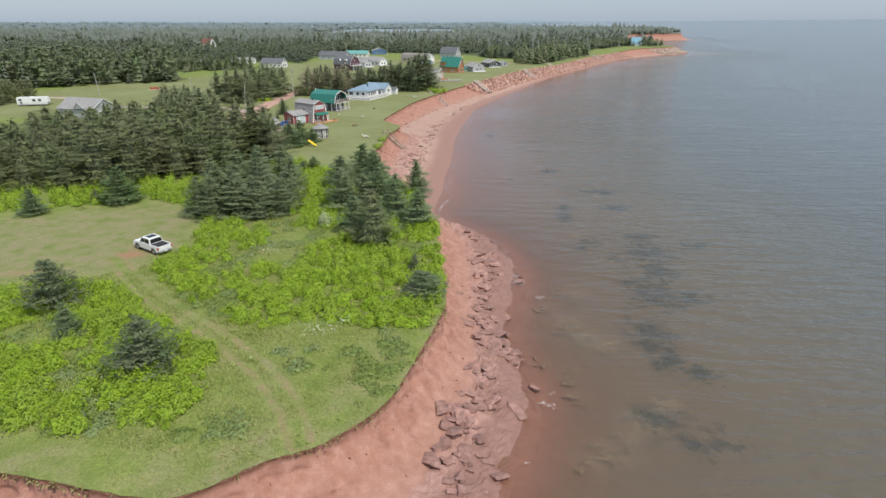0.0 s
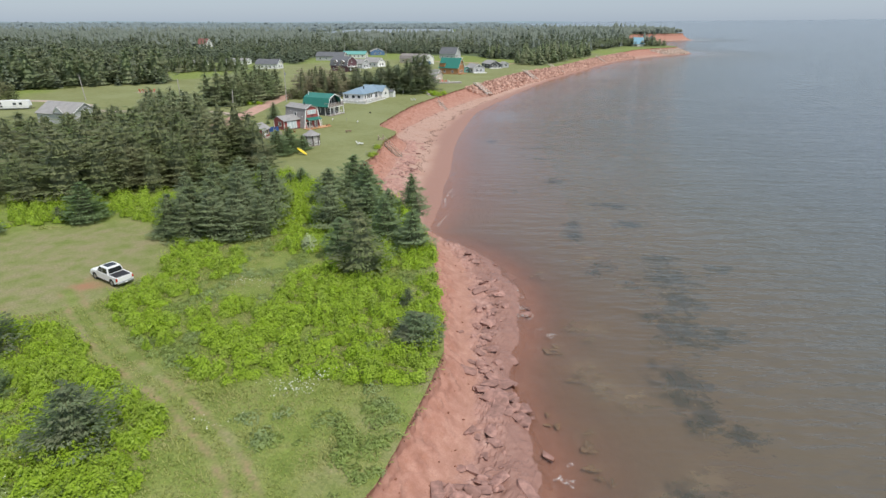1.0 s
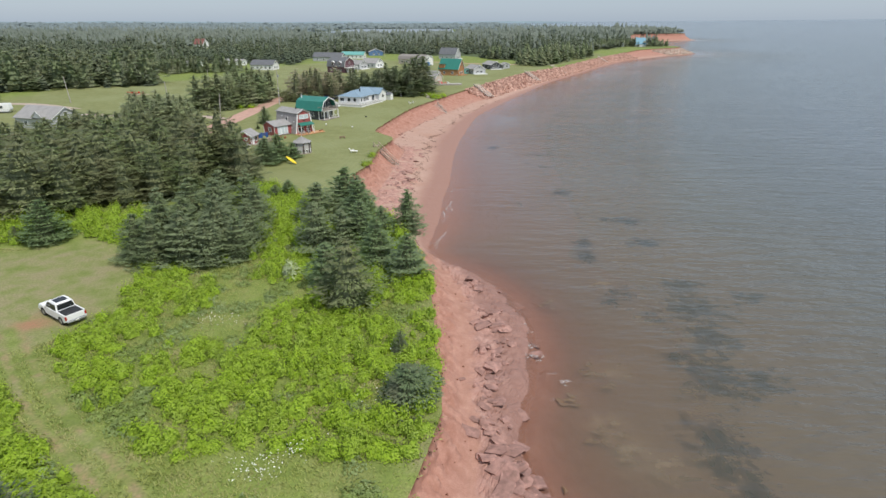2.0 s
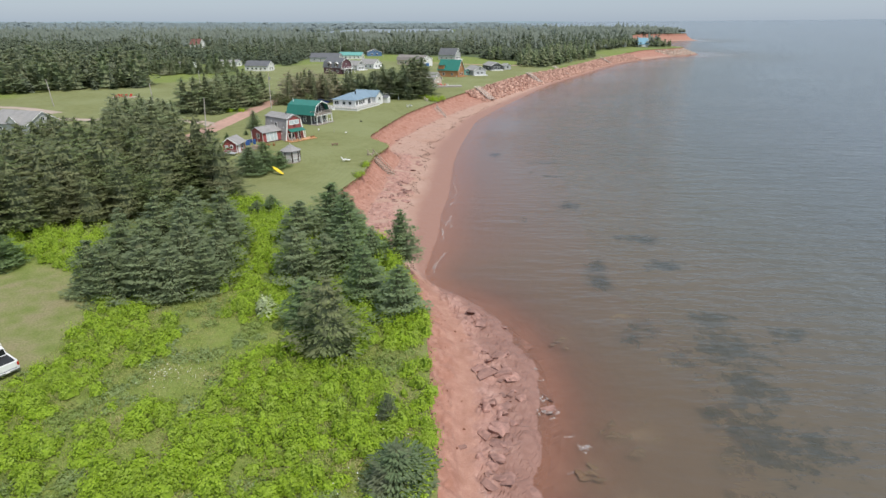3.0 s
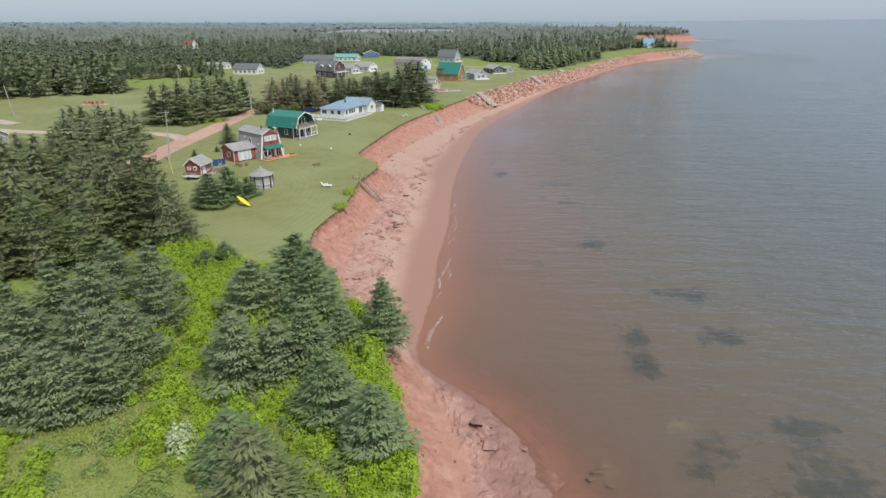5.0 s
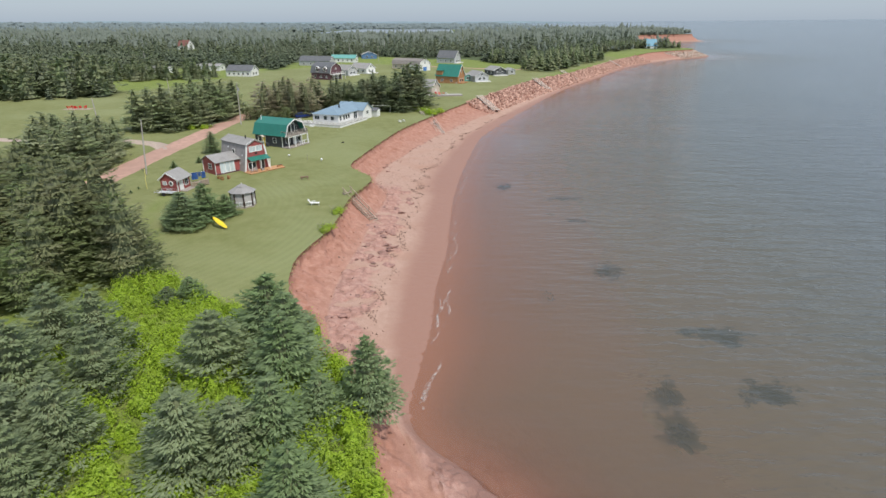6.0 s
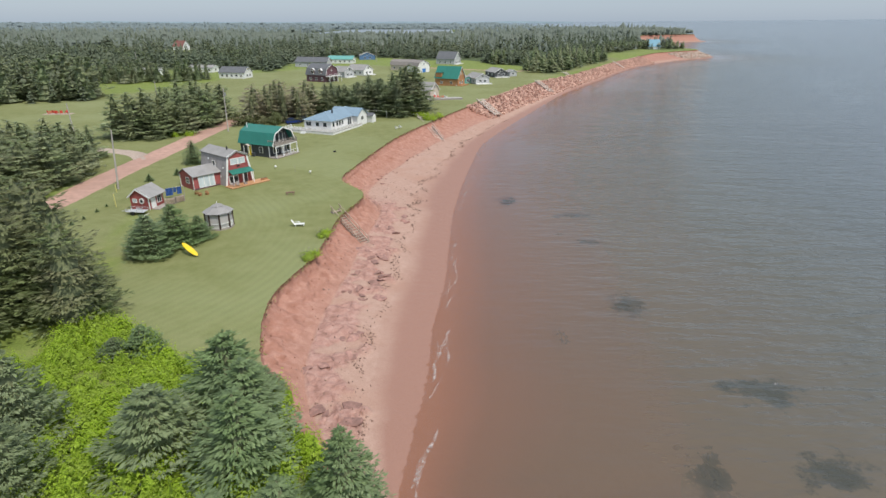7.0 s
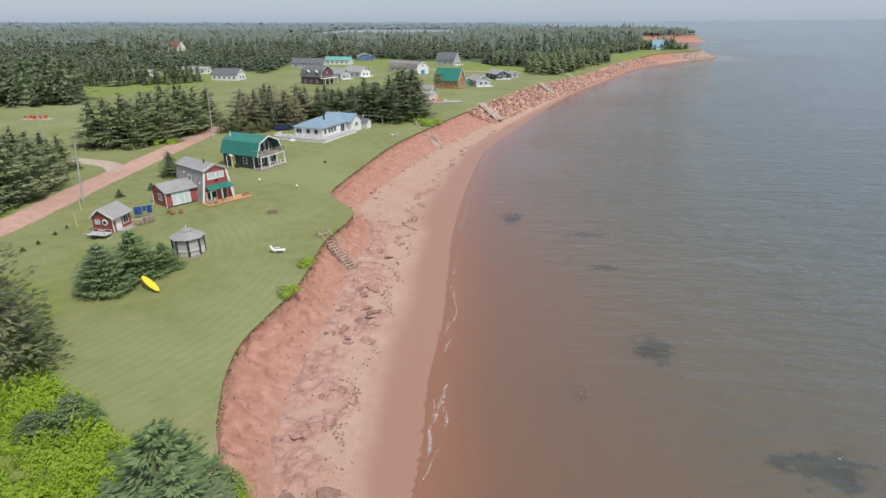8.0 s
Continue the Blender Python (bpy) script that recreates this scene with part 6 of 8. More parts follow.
# ---- things in the yards ----
def pickup():
    hx, hy = -0.84, 0.545
    t = thing("pickup_truck", -37.3 + 1.75 * hx, 72.4 + 1.75 * hy, land_z(-39, 73), math.degrees(math.atan2(hy, hx)), "white crew-cab pickup truck with black bed cover", "truck")
    # local x forward, y left
    L, W = 5.9, 2.0

    lower = [(-2.9, 0.62), (-2.9, 1.22), (-1.1, 1.26), (1.55, 1.22), (2.75, 1.12), (2.93, 0.95), (2.95, 0.55), (2.55, 0.42), (-2.6, 0.45)]
    bm = prism(lower, -W / 2, W / 2)
    bmesh.ops.bevel(bm, geom=[e for e in bm.edges if abs(e.verts[0].co.y - e.verts[1].co.y) < 0.01 and e.verts[0].co.z > 0.9], offset=0.09, segments=2, affect="EDGES")
    part("body", bm, M_CARWHITE, t)
    cab = bmesh.new()
    lo = [cab.verts.new(p) for p in ((-1.12, -0.93, 1.2), (1.5, -0.93, 1.2), (1.5, 0.93, 1.2), (-1.12, 0.93, 1.2))]
    hi = [cab.verts.new(p) for p in ((-0.95, -0.80, 1.99), (0.70, -0.80, 2.01), (0.70, 0.80, 2.01), (-0.95, 0.80, 1.99))]
    for i in range(4):
        cab.faces.new((lo[i], lo[(i + 1) % 4], hi[(i + 1) % 4], hi[i]))
    cab.faces.new(hi)
    cab.faces.new(lo)
    bmesh.ops.bevel(cab, geom=list(cab.edges), offset=0.07, segments=2, affect="EDGES")
    part("cab", cab, M_CARWHITE, t)

    def pane(name, pts):
        b = bmesh.new()
        v = [b.verts.new(p) for p in pts]
        b.faces.new(v)
        ex = bmesh.ops.extrude_face_region(b, geom=list(b.faces))
        c = sum((Vector(p) for p in pts), Vector()) / len(pts)
        out = (Vector(pts[1]) - Vector(pts[0])).cross(Vector(pts[2]) - Vector(pts[0])).normalized()
        if out.dot(c - Vector((0.2, 0, 1.5))) < 0:
            out = -out
        bmesh.ops.translate(b, vec=out * 0.03, verts=[g for g in ex["geom"] if isinstance(g, bmesh.types.BMVert)])
        part(name, b, M_TINTED, t)
    pane("rear_window", [(-1.09, -0.80, 1.34), (-1.09, 0.80, 1.34), (-0.98, 0.72, 1.88), (-0.98, -0.72, 1.88)])
    pane("windscreen", [(1.36, -0.80, 1.36), (1.36, 0.80, 1.36), (0.82, 0.70, 1.91), (0.82, -0.70, 1.91)])
    for s in (-1, 1):
        pane("side_window", [(-0.92, s * 0.912, 1.3), (0.12, s * 0.912, 1.3), (0.12, s * 0.822, 1.87), (-0.82, s * 0.822, 1.87)])
        pane("side_window", [(0.22, s * 0.912, 1.3), (1.24, s * 0.912, 1.3), (0.70, s * 0.822, 1.87), (0.22, s * 0.822, 1.87)])
        part("mirror", boxed(0.95, 1.15, s * 1.12 - 0.13, s * 1.12 + 0.13, 1.28, 1.5, 0.03), M_CARWHITE, t)
        part("tail_light", boxed(-2.94, -2.8, s * 0.93 - 0.08, s * 0.93 + 0.08, 0.82, 1.16, 0.02), M_REDLIGHT, t)
        part("headlight", boxed(2.78, 2.94, s * 0.82 - 0.13, s * 0.82 + 0.13, 0.82, 1.02, 0.03), M_GREYMETAL, t)
        for x in (-1.75, 1.95):
            wh = part("tyre", rodded((x, s * 0.72, 0.4), (x, s * 1.0, 0.4), 0.4, n=20), M_BLACK, t)
            part("rim", rodded((x, s * 0.9, 0.4), (x, s * 1.02, 0.4), 0.25, n=14), M_GREYMETAL, wh)
            arch = bmesh.new()
            bmesh.ops.create_cone(arch, cap_ends=True, segments=18, radius1=0.49, radius2=0.49, depth=0.05, matrix=pose(x, s * 0.99, 0.45, 90))
            part("wheel_arch", arch, M_BLACK, t)
    part("sunroof", boxed(-0.65, 0.45, -0.58, 0.58, 1.98, 2.03, 0.02), M_TINTED, t)
    part("bed_cover", boxed(-2.75, -1.16, -0.84, 0.84, 1.235, 1.29, 0.02), M_BLACK, t)
    for s in (-1, 1):
        part("bed_rail", boxed(-2.86, -1.15, s * 0.92 - 0.06, s * 0.92 + 0.06, 1.22, 1.3, 0.02), M_CARWHITE, t)
    part("tailgate", boxed(-2.94, -2.86, -0.8, 0.8, 0.72, 1.27, 0.02), M_CARWHITE, t)
    part("rear_bumper", boxed(-3.08, -2.86, -0.93, 0.93, 0.48, 0.68, 0.04), M_GREYMETAL, t)
    part("front_bumper", boxed(2.86, 3.05, -0.93, 0.93, 0.42, 0.66, 0.04), M_GREYMETAL, t)
    part("grille", boxed(2.86, 2.98, -0.62, 0.62, 0.72, 1.02, 0.02), M_BLACK, t)
    p = part("number_plate", boxed(-3.1, -3.06, -0.17, 0.17, 0.52, 0.66), M_WHITE, t)
    part("running_board", boxed(-1.1, 1.4, -1.02, -0.9, 0.38, 0.44), M_BLACK, t)
    part("running_board", boxed(-1.1, 1.4, 0.9, 1.02, 0.38, 0.44), M_BLACK, t)
    return t


pickup()


def car(x, y, turn, mat, label):
    c = thing("parked_car", x, y, BASE, turn, label, "car", "parked cars")
    prof = [(-2.2, 0.4), (-2.25, 0.95), (-1.9, 1.05), (1.0, 1.02), (2.1, 0.85), (2.2, 0.4)]
    part("body", prism(prof, -0.88, 0.88), mat, c)
    part("cabin", prism([(-1.9, 1.02), (-1.55, 1.6), (0.35, 1.6), (1.05, 1.0)], -0.76, 0.76), M_GLASS, c)
    part("roof", boxed(-1.5, 0.3, -0.72, 0.72, 1.58, 1.64, 0.02), mat, c)
    for s in (-1, 1):
        for px in (-1.35, 1.35):
            part("tyre", rodded((px, s * 0.7, 0.33), (px, s * 0.9, 0.33), 0.33, n=14), M_BLACK, c)
    return c


car(-44.8, 245.5, 30, M_CARBLUE, "dark blue car parked beside the bungalow")
car(-42.0, 249.0, 30, M_CARDARK, "black car parked behind a blue one")
car(62.0, 440.0, 10, M_CARDARK, "dark car parked on the far lane")


def kayak():
    k = thing("kayak", -33.7, 144.2, BASE + 0.42, 0, "overturned yellow plastic kayak propped against the spruces", "kayak")
    k.matrix_basis = pose(-32.3, 141.1, BASE + 0.86, 0, 24, -30)
    n, L = 14, 3.1
    bm = bmesh.new()
    rings = []
    for i in range(n + 1):
        f = i / n
        w = 0.43 * math.sin(math.pi * f) ** 0.5 + 0.02
        d = 0.20 * math.sin(math.pi * f) ** 0.5 + 0.02
        x = (f - 0.5) * L
        rings.append([bm.verts.new((x, w * math.cos(a), d * math.sin(a) * (1 if math.sin(a) < 0 else 0.6))) for a in [2 * math.pi * j / 12 for j in range(12)]])
    for i in range(n):
        for j in range(12):
            bm.faces.new((rings[i][j], rings[i][(j + 1) % 12], rings[i + 1][(j + 1) % 12], rings[i + 1][j]))
    bm.faces.new(rings[0])
    bm.faces.new(rings[-1])
    part("hull", bm, M_YELLOW, k)
    ring = bmesh.new()
    bmesh.ops.create_cone(ring, cap_ends=True, segments=14, radius1=0.26, radius2=0.26, depth=0.05, matrix=pose(-0.1, 0, -0.19) @ Matrix.Diagonal((1.7, 0.85, 1, 1)))
    part("cockpit_rim", ring, M_BLACK, k)
    return k


kayak()
for x, y, h in ((-37.6, 141.2, 5.6), (-36.2, 145.4, 5.6), (-33.6, 147.4, 3.4), (-39.4, 144.0, 4.6)):
    plant(any_of(YOUNG), x, y, h, "dense dark spruce on the mown lawn", "lawn spruces", 1.4, turn=trees.uniform(0, 360))
plant(any_of(YOUNG), -53.4, 193.2, 5.0, "rounded dark spruce beside the lane", "lawn spruces", 1.15)
for x, y, h in ((-56.0, 178.5, 1.5), (-55.6, 153.0, 0.7), (-55.3, 155.7, 0.6), (-55.3, 159.4, 0.6), (-55.4, 162.3, 0.5), (-52.5, 183.0, 1.4)):
    plant(any_of(YOUNG), x, y, h, "tiny planted spruce on the lawn", "young spruces by the lane", 1.3, turn=trees.uniform(0, 360))


def trailer():
    t = thing("utility_trailer", -48.2, 158.4, BASE, -6, "galvanised utility trailer beside the red shed", "trailer")
    part("bed", boxed(-1.5, 1.5, -0.75, 0.75, 0.5, 0.58), M_GREYWALL, t)
    for y in (-0.75, 0.75):
        bm = boxed(-1.5, 1.5, y - 0.03, y + 0.03, 0.95, 1.0)
        for x in (-1.45, -0.5, 0.5, 1.45):
            box(bm, x - 0.03, x + 0.03, y - 0.03, y + 0.03, 0.55, 1.0)
        part("side_rail", bm, M_GREYWALL, t)
        part("tyre", rodded((-0.2, y * 1.05, 0.32), (-0.2, y * 1.32, 0.32), 0.32, n=14), M_BLACK, t)
        part("mudguard", boxed(-0.65, 0.25, y * 1.2 - 0.12, y * 1.2 + 0.12, 0.66, 0.72), M_GREYWALL, t)
    part("ramp", boxed(1.5, 2.9, -0.7, 0.7, 0.3, 0.36, m=pose(0, 0, 0, 0, 12)), M_GREYWALL, t)
    part("drawbar", beamed((-1.5, 0, 0.5), (-2.6, 0, 0.42), 0.1, 0.1), M_GREYWALL, t)


trailer()


def clothesline():
    c = thing("clothesline", -47.2, 166.6, BASE, 37, "clothesline with blue sheets hung to dry", "clothesline")
    for x in (-0.3, 3.0):
        part("post", rodded((x, 0, 0), (x, 0, 2.0), 0.04), M_GREYWOOD, c)
    part("line", rodded((-0.3, 0, 1.92), (3.0, 0, 1.92), 0.012, n=5), M_WHITE, c)
    for x0, x1, drop in ((0.0, 1.15, 1.35), (1.25, 1.75, 0.9), (1.85, 2.6, 1.3)):
        bm = bmesh.new()
        rows = []
        for i in range(7):
            x = x0 + (x1 - x0) * i / 6
            rows.append([bm.verts.new((x, 0.05 * math.sin(i * 1.9 + j), 1.93 - drop * j / 3)) for j in range(4)])
        for i in range(6):
            for j in range(3):
                bm.faces.new((rows[i][j], rows[i + 1][j], rows[i + 1][j + 1], rows[i][j + 1]))
        bmesh.ops.solidify(bm, geom=list(bm.faces), thickness=0.015)
        part("sheet", bm, M_CLOTH, c)


clothesline()


def firewood_rack(x, y, turn):
    r = thing("firewood_rack", x, y, BASE, turn, "grey timber rack stacked with split firewood beside the red shed", "firewood")
    for px in (-0.75, 0.75):
        for py in (-0.25, 0.25):
            part("post", boxed(px - 0.04, px + 0.04, py - 0.04, py + 0.04, 0, 1.15), M_GREYWOOD, r)
    part("shelf", boxed(-0.8, 0.8, -0.28, 0.28, 0.12, 0.18), M_GREYWOOD, r)
    lr = random.Random(5)
    for row in range(5):
        for k in range(8):
            lx = -0.66 + k * 0.19 + lr.uniform(-0.02, 0.02)
            part("log", rodded((lx, -0.3 + lr.uniform(-0.05, 0.05), 0.28 + row * 0.17), (lx, 0.3, 0.28 + row * 0.17), 0.085, n=6), M_LOG, r)


M_LOG = weathered("split_firewood", (0.50, 0.40, 0.31), 0.85, 6, 1, 0.3, rand=0.3)
firewood_rack(-45.2, 163.6, 30)
firewood_rack(-44.2, 165.0, 55)


def flower_tub(x, y, mat, label):
    t = thing("flower_tub", x, y, BASE, 0, label, "planter", "flower tubs")
    bm = bmesh.new()
    bmesh.ops.create_cone(bm, cap_ends=True, segments=12, radius1=0.26, radius2=0.36, depth=0.4, matrix=pose(0, 0, 0.2))
    part("tub", bm, M_CEDAR, t)
    q, puffs, _ = leaf_domes([(0, 0, 0.42, 0.4)], np.random.default_rng(3), 160, 0.14, 0.3)
    q[:, :, 2] += 0.36 - land_z(0, 0)
    o = new("flowers", quads_mesh("flowers", q, mat, puffs))
    o.parent = t


M_BLOOM = leafy("red_blossom", (0.34, 0.05, 0.05), (0.55, 0.12, 0.10), (0.16, 0.22, 0.06), 0.2, soft=0.5)
for x, y in ((-43.2, 169.6), (-42.2, 168.7), (-41.2, 169.4)):
    flower_tub(x, y, M_BLOOM, "wooden tub of red flowers before the cottage")


def lounger():
    c = thing("sun_lounger", -20.4, 152.9, BASE, 8, "white plastic sun lounger on the lawn", "lounger")
    part("seat", boxed(-0.95, 0.55, -0.33, 0.33, 0.3, 0.36, 0.015), M_WHITE, c)
    part("backrest", boxed(-0.04, 0.04, -0.33, 0.33, 0, 0.75, 0.015, m=pose(0.0, 0, 0) @ pose(-0.95, 0, 0.34, 0, -35)), M_WHITE, c)
    for y in (-0.3, 0.3):
        for x in (-0.8, 0.4):
            part("leg", boxed(x - 0.03, x + 0.03, y - 0.03, y + 0.03, 0, 0.3), M_WHITE, c)
        part("armrest", boxed(-0.9, -0.2, y - 0.04, y + 0.04, 0.55, 0.6), M_WHITE, c)
        part("arm_post", boxed(-0.26, -0.2, y - 0.03, y + 0.03, 0.36, 0.55), M_WHITE, c)


lounger()


M_LOGWOOD = weathered("brown_log", (0.24, 0.16, 0.11), 0.85, 6, 1, 0.35)


def log_bench(x, y, turn):
    c = thing("log_bench", x, y, BASE, turn, "brown weathered log bench on the lawn", "bench")
    part("seat", rodded((-0.8, 0, 0.42), (0.8, 0, 0.42), 0.16, n=10), M_LOGWOOD, c)
    for s in (-0.55, 0.55):
        part("leg", rodded((s, -0.3, 0.0), (s, 0.05, 0.42), 0.08), M_LOGWOOD, c)
        part("leg", rodded((s, 0.3, 0.0), (s, -0.05, 0.42), 0.08), M_LOGWOOD, c)


log_bench(-26.3, 169.6, 20)


def fire_ring(x, y):
    c = thing("fire_ring", x, y, BASE, 0, "dark iron fire ring on the lawn", "fire pit")
    bm = bmesh.new()
    for r0, r1, z in ((0.55, 0.55, 0.15),):
        bmesh.ops.create_cone(bm, cap_ends=False, segments=16, radius1=0.6, radius2=0.58, depth=0.35, matrix=pose(0, 0, 0.17))
        bmesh.ops.solidify(bm, geom=list(bm.faces), thickness=0.06)
    part("ring", bm, M_BLACK, c)
    part("ash", rodded((0, 0, 0), (0, 0, 0.12), 0.52, n=12), M_DARKROOF, c)
    return c


fire_ring(-24.9, 205.6).matrix_basis @= Matrix.Diagonal((0.6, 0.6, 0.6, 1))
for x, y in ((-34.3, 188.8), (-26.0, 184.5), (6.5, 352.0), (22.0, 360.0)):
    c = thing("lawn_globe", x, y, BASE, 0, "white round lawn marker on a short post", "marker", "lawn markers")
    bm = bmesh.new()
    bmesh.ops.create_icosphere(bm, subdivisions=2, radius=0.24, matrix=pose(0, 0, 0.5))
    part("globe", bm, M_WHITE, c)
    part("post", rodded((0, 0, -0.05), (0, 0, 0.32), 0.05), M_GREYWOOD, c)
M_GUARD = weathered("faded_yellow_guard", (0.66, 0.60, 0.22), 0.6, 4, 1, 0.12)
for x, y, h in ((-29.6, 186.5, 1.2), (-53.8, 162.3, 2.3), (-58.3, 170.8, 1.6)):
    c = thing("marker_post", x, y, BASE, 0, "thin pale yellow marker post", "post", "marker posts")
    part("post", rodded((0, 0, -0.1), (0, 0, h), 0.075 if h > 1.4 else 0.035), M_GUARD if h > 1.4 else M_GREYWOOD, c)
    part("cap", rodded((0, 0, h), (0, 0, h + 0.05), 0.08), M_GREYWOOD, c)


def line_posts():
    c = thing("washing_line", -17.6, 258.0, BASE, 0, "white wooden washing line posts with a cord", "clothesline")
    for x in (0.0, -6.0):
        part("post", boxed(x - 0.07, x + 0.07, -0.07, 0.07, -0.1, 2.2), M_WHITE, c)
        part("crossbar", boxed(x - 0.06, x + 0.06, -0.7, 0.7, 2.2, 2.32), M_WHITE, c)
    part("line", rodded((-6, -0.6, 2.28), (0, -0.6, 2.28), 0.015, n=4), M_WHITE, c)
    part("line", rodded((-6, 0.6, 2.28), (0, 0.6, 2.28), 0.015, n=4), M_WHITE, c)


line_posts()
for k, (x, y) in enumerate(((-12.6, 236.5), (-11.6, 238.0))):
    garden_chair(pose(x, y, BASE, 0, 0, 120 + 30 * k), M_WHITE, "white garden chair near the cliff edge")
for k in range(6):
    m = pose(-29.0, 226.6, BASE, 0, 0, 69) @ pose(1.4, 6.5 + 1.6 * k, 0.66, 0, 0, 100 - 14 * k)
    garden_chair(m, M_WHITE, "white garden chair on the bungalow's deck")


def pole(x, y, top, lean=0.0, arm=False, box_=False):
    p = thing("utility_pole", x, y, land_z(x, y) - 0.3, 0, "weathered wooden utility pole", "pole", "utility poles")
    h = top - land_z(x, y) + 0.3
    part("shaft", rodded((0, 0, 0), (lean, 0, h), 0.17, 0.11, n=10), M_POLE, p)
    if arm:
        part("crossarm", boxed(lean - 0.9, lean + 0.9, -0.06, 0.06, h - 0.5, h - 0.36), M_POLE, p)
    if box_:
        part("transformer", rodded((lean * 0.85 + 0.33, 0, h - 2.2), (lean * 0.85 + 0.33, 0, h - 1.3), 0.24, n=12), M_GREYMETAL, p)
    part("insulator", rodded((lean, 0, h), (lean, 0, h + 0.18), 0.05, n=6), M_GREYMETAL, p)


pole(-59.2, 173.0, 15.7, 1.0)
pole(-60.0, 232.5, 16.8, 0.2, False, True)
pole(-90.7, 212.5, 15.0, -0.3)
pole(-139.7, 237.9, 14.2, -0.6)
pole(-206.0, 286.0, 14.0)
pole(-172.0, 300.0, 13.0)
pole(-112.0, 300.0, 12.0)
for x, y in ((-98, 520), (-90, 545), (-52, 530), (-84, 590), (-166, 470), (-198, 455)):
    pole(x, y, 15.5)
pole(35.2, 500.0, 16.0)
pole(41.8, 502.0, 16.5)
for x, y in ((-150, 560), (-255, 470), (-118, 600), (-55, 610), (-20, 640), (-320, 560)):
    pole(x, y, 16.0)


def caravan():
    c = thing("travel_trailer", -154.0, 210.5, BASE, 14, "long white travel trailer parked on grass", "caravan")
    prof = [(0, 0.55), (9.6, 0.55), (10.0, 1.2), (9.7, 2.9), (9.3, 3.05), (0.25, 3.05), (0, 2.8)]
    bm = prism(prof, 0, 2.5)
    bmesh.ops.bevel(bm, geom=list(bm.edges), offset=0.08, segments=2, affect="EDGES")
    part("body", bm, M_CARWHITE, c)
    part("skirt", boxed(0.2, 9.4, 0.1, 2.4, 0.3, 0.56), M_GREYMETAL, c)
    for x, w, z, hh in ((1.2, 0.9, 2.2, 0.55), (1.4, 0.7, 1.2, 0.5), (5.6, 0.9, 2.0, 0.7), (7.4, 0.9, 2.0, 0.7)):
        window(c, x, -0.02, z, w, hh, bars=0, frame_mat=M_GREYWALL)
    door(c, 6.55, -0.03, 0.65, 0.65, 1.9, M_WHITE)
    part("stripe", boxed(0.2, 9.6, -0.02, 0.02, 1.02, 1.12), M_GREYWALL, c)
    part("roof_unit", boxed(4.2, 5.1, 0.8, 1.6, 3.05, 3.3, 0.05), M_WHITE, c)
    for x in (4.0, 4.9):
        for y in (0.12, 2.15):
            part("tyre", rodded((x, y, 0.34), (x, y + 0.22, 0.34), 0.34, n=14), M_BLACK, c)
    part("drawbar", beamed((9.8, 1.25, 0.5), (11.2, 1.25, 0.45), 0.16, 0.12), M_BLACK, c)


caravan()


def picnic_set():
    s = thing("stone_pad", -128.6, 264.6, BASE, 3, "pale paved pad in the grass", "paving")
    part("slab", boxed(-4.6, 4.6, -1.6, 1.6, -0.08, 0.05, 0.02), M_GRAVEL, s)
    for k in range(5):
        garden_chair(pose(-131.5 + 1.35 * k, 264.5 + 0.5 * math.sin(k * 2.0), BASE + 0.05, 0, 0, 150 + 20 * k) @ Matrix.Diagonal((1.35, 1.35, 1.35, 1)), M_REDPLASTIC, "bright red garden chair in a row on grass")


picnic_set()


def lawn_bush(x, y, r, h, mat, name, label, rng, leaf=0.2, per=60):
    q, puffs, _ = leaf_domes([(0, 0, r, h)] + [(rng.uniform(-r, r) * 0.7, rng.uniform(-r, r) * 0.7, r * 0.6, h * 0.8) for _ in range(3)], rng, per, leaf)
    q[:, :, 2] -= land_z(0, 0)
    o = new(name, quads_mesh(name, q, mat, puffs))
    o.matrix_basis = pose(x, y, land_z(x, y))
    return tagged(o, label, "bush", "garden bushes")


rb = np.random.default_rng(77)
lawn_bush(-98.1, 238.8, 1.6, 1.3, M_SILVER, "flowering_bush", "white flowering round bush in a lawn bed", rb)
for x, y, r in ((-95.5, 238.4, 1.2), (-93.5, 238.0, 1.1), (-91.5, 237.6, 1.2), (-89.5, 237.2, 1.3)):
    lawn_bush(x, y, r, 0.9, M_BUSH, "bush", "low green bush in a lawn bed", rb)
for x, y, r, h in ((-15.9, 148.6, 1.1, 0.9), (-16.3, 140.2, 1.2, 0.9), (-3.5, 253.5, 2.2, 1.8), (-6.0, 258.0, 2.0, 1.6), (-0.8, 257.0, 1.5, 1.5), (-9.5, 262.5, 2.0, 1.4)):
    lawn_bush(x, y, r, h, M_SHRUB, "bush", "bright green bush hanging over the cliff edge", rb, 0.2, 80)
for x, y in ((-17.2, 82.5), (-17.8, 83.6)):
    lawn_bush(x, y, 0.9, 1.8, M_SILVER, "willow_bush", "silvery pale willow bush among shrubs", rb, 0.24, 70)
for x, y in ((-68, 226), (-71.5, 225.3), (-75, 224.5), (-78, 223.5)):
    lawn_bush(x, y, 1.7, 1.2, M_SHRUB, "bush", "bright green bush along the lane", rb, 0.25, 40)


def dead_branch(x, y):
    c = thing("dead_branch", x, y, BASE, 0, "bare bleached branch sticking out of a bush", "branch")
    bm = bmesh.new()
    for a, L in ((20, 1.4), (100, 1.1), (210, 1.2), (300, 0.9)):
        rod(bm, (0, 0, 0.0), (0.5 * L * math.cos(radians(a)), 0.5 * L * math.sin(radians(a)), L), 0.04, 0.012, 5)
    part("twigs", bm, M_GREYWOOD, c)


dead_branch(-17.0, 140.6)
dead_branch(-16.8, 148.9)

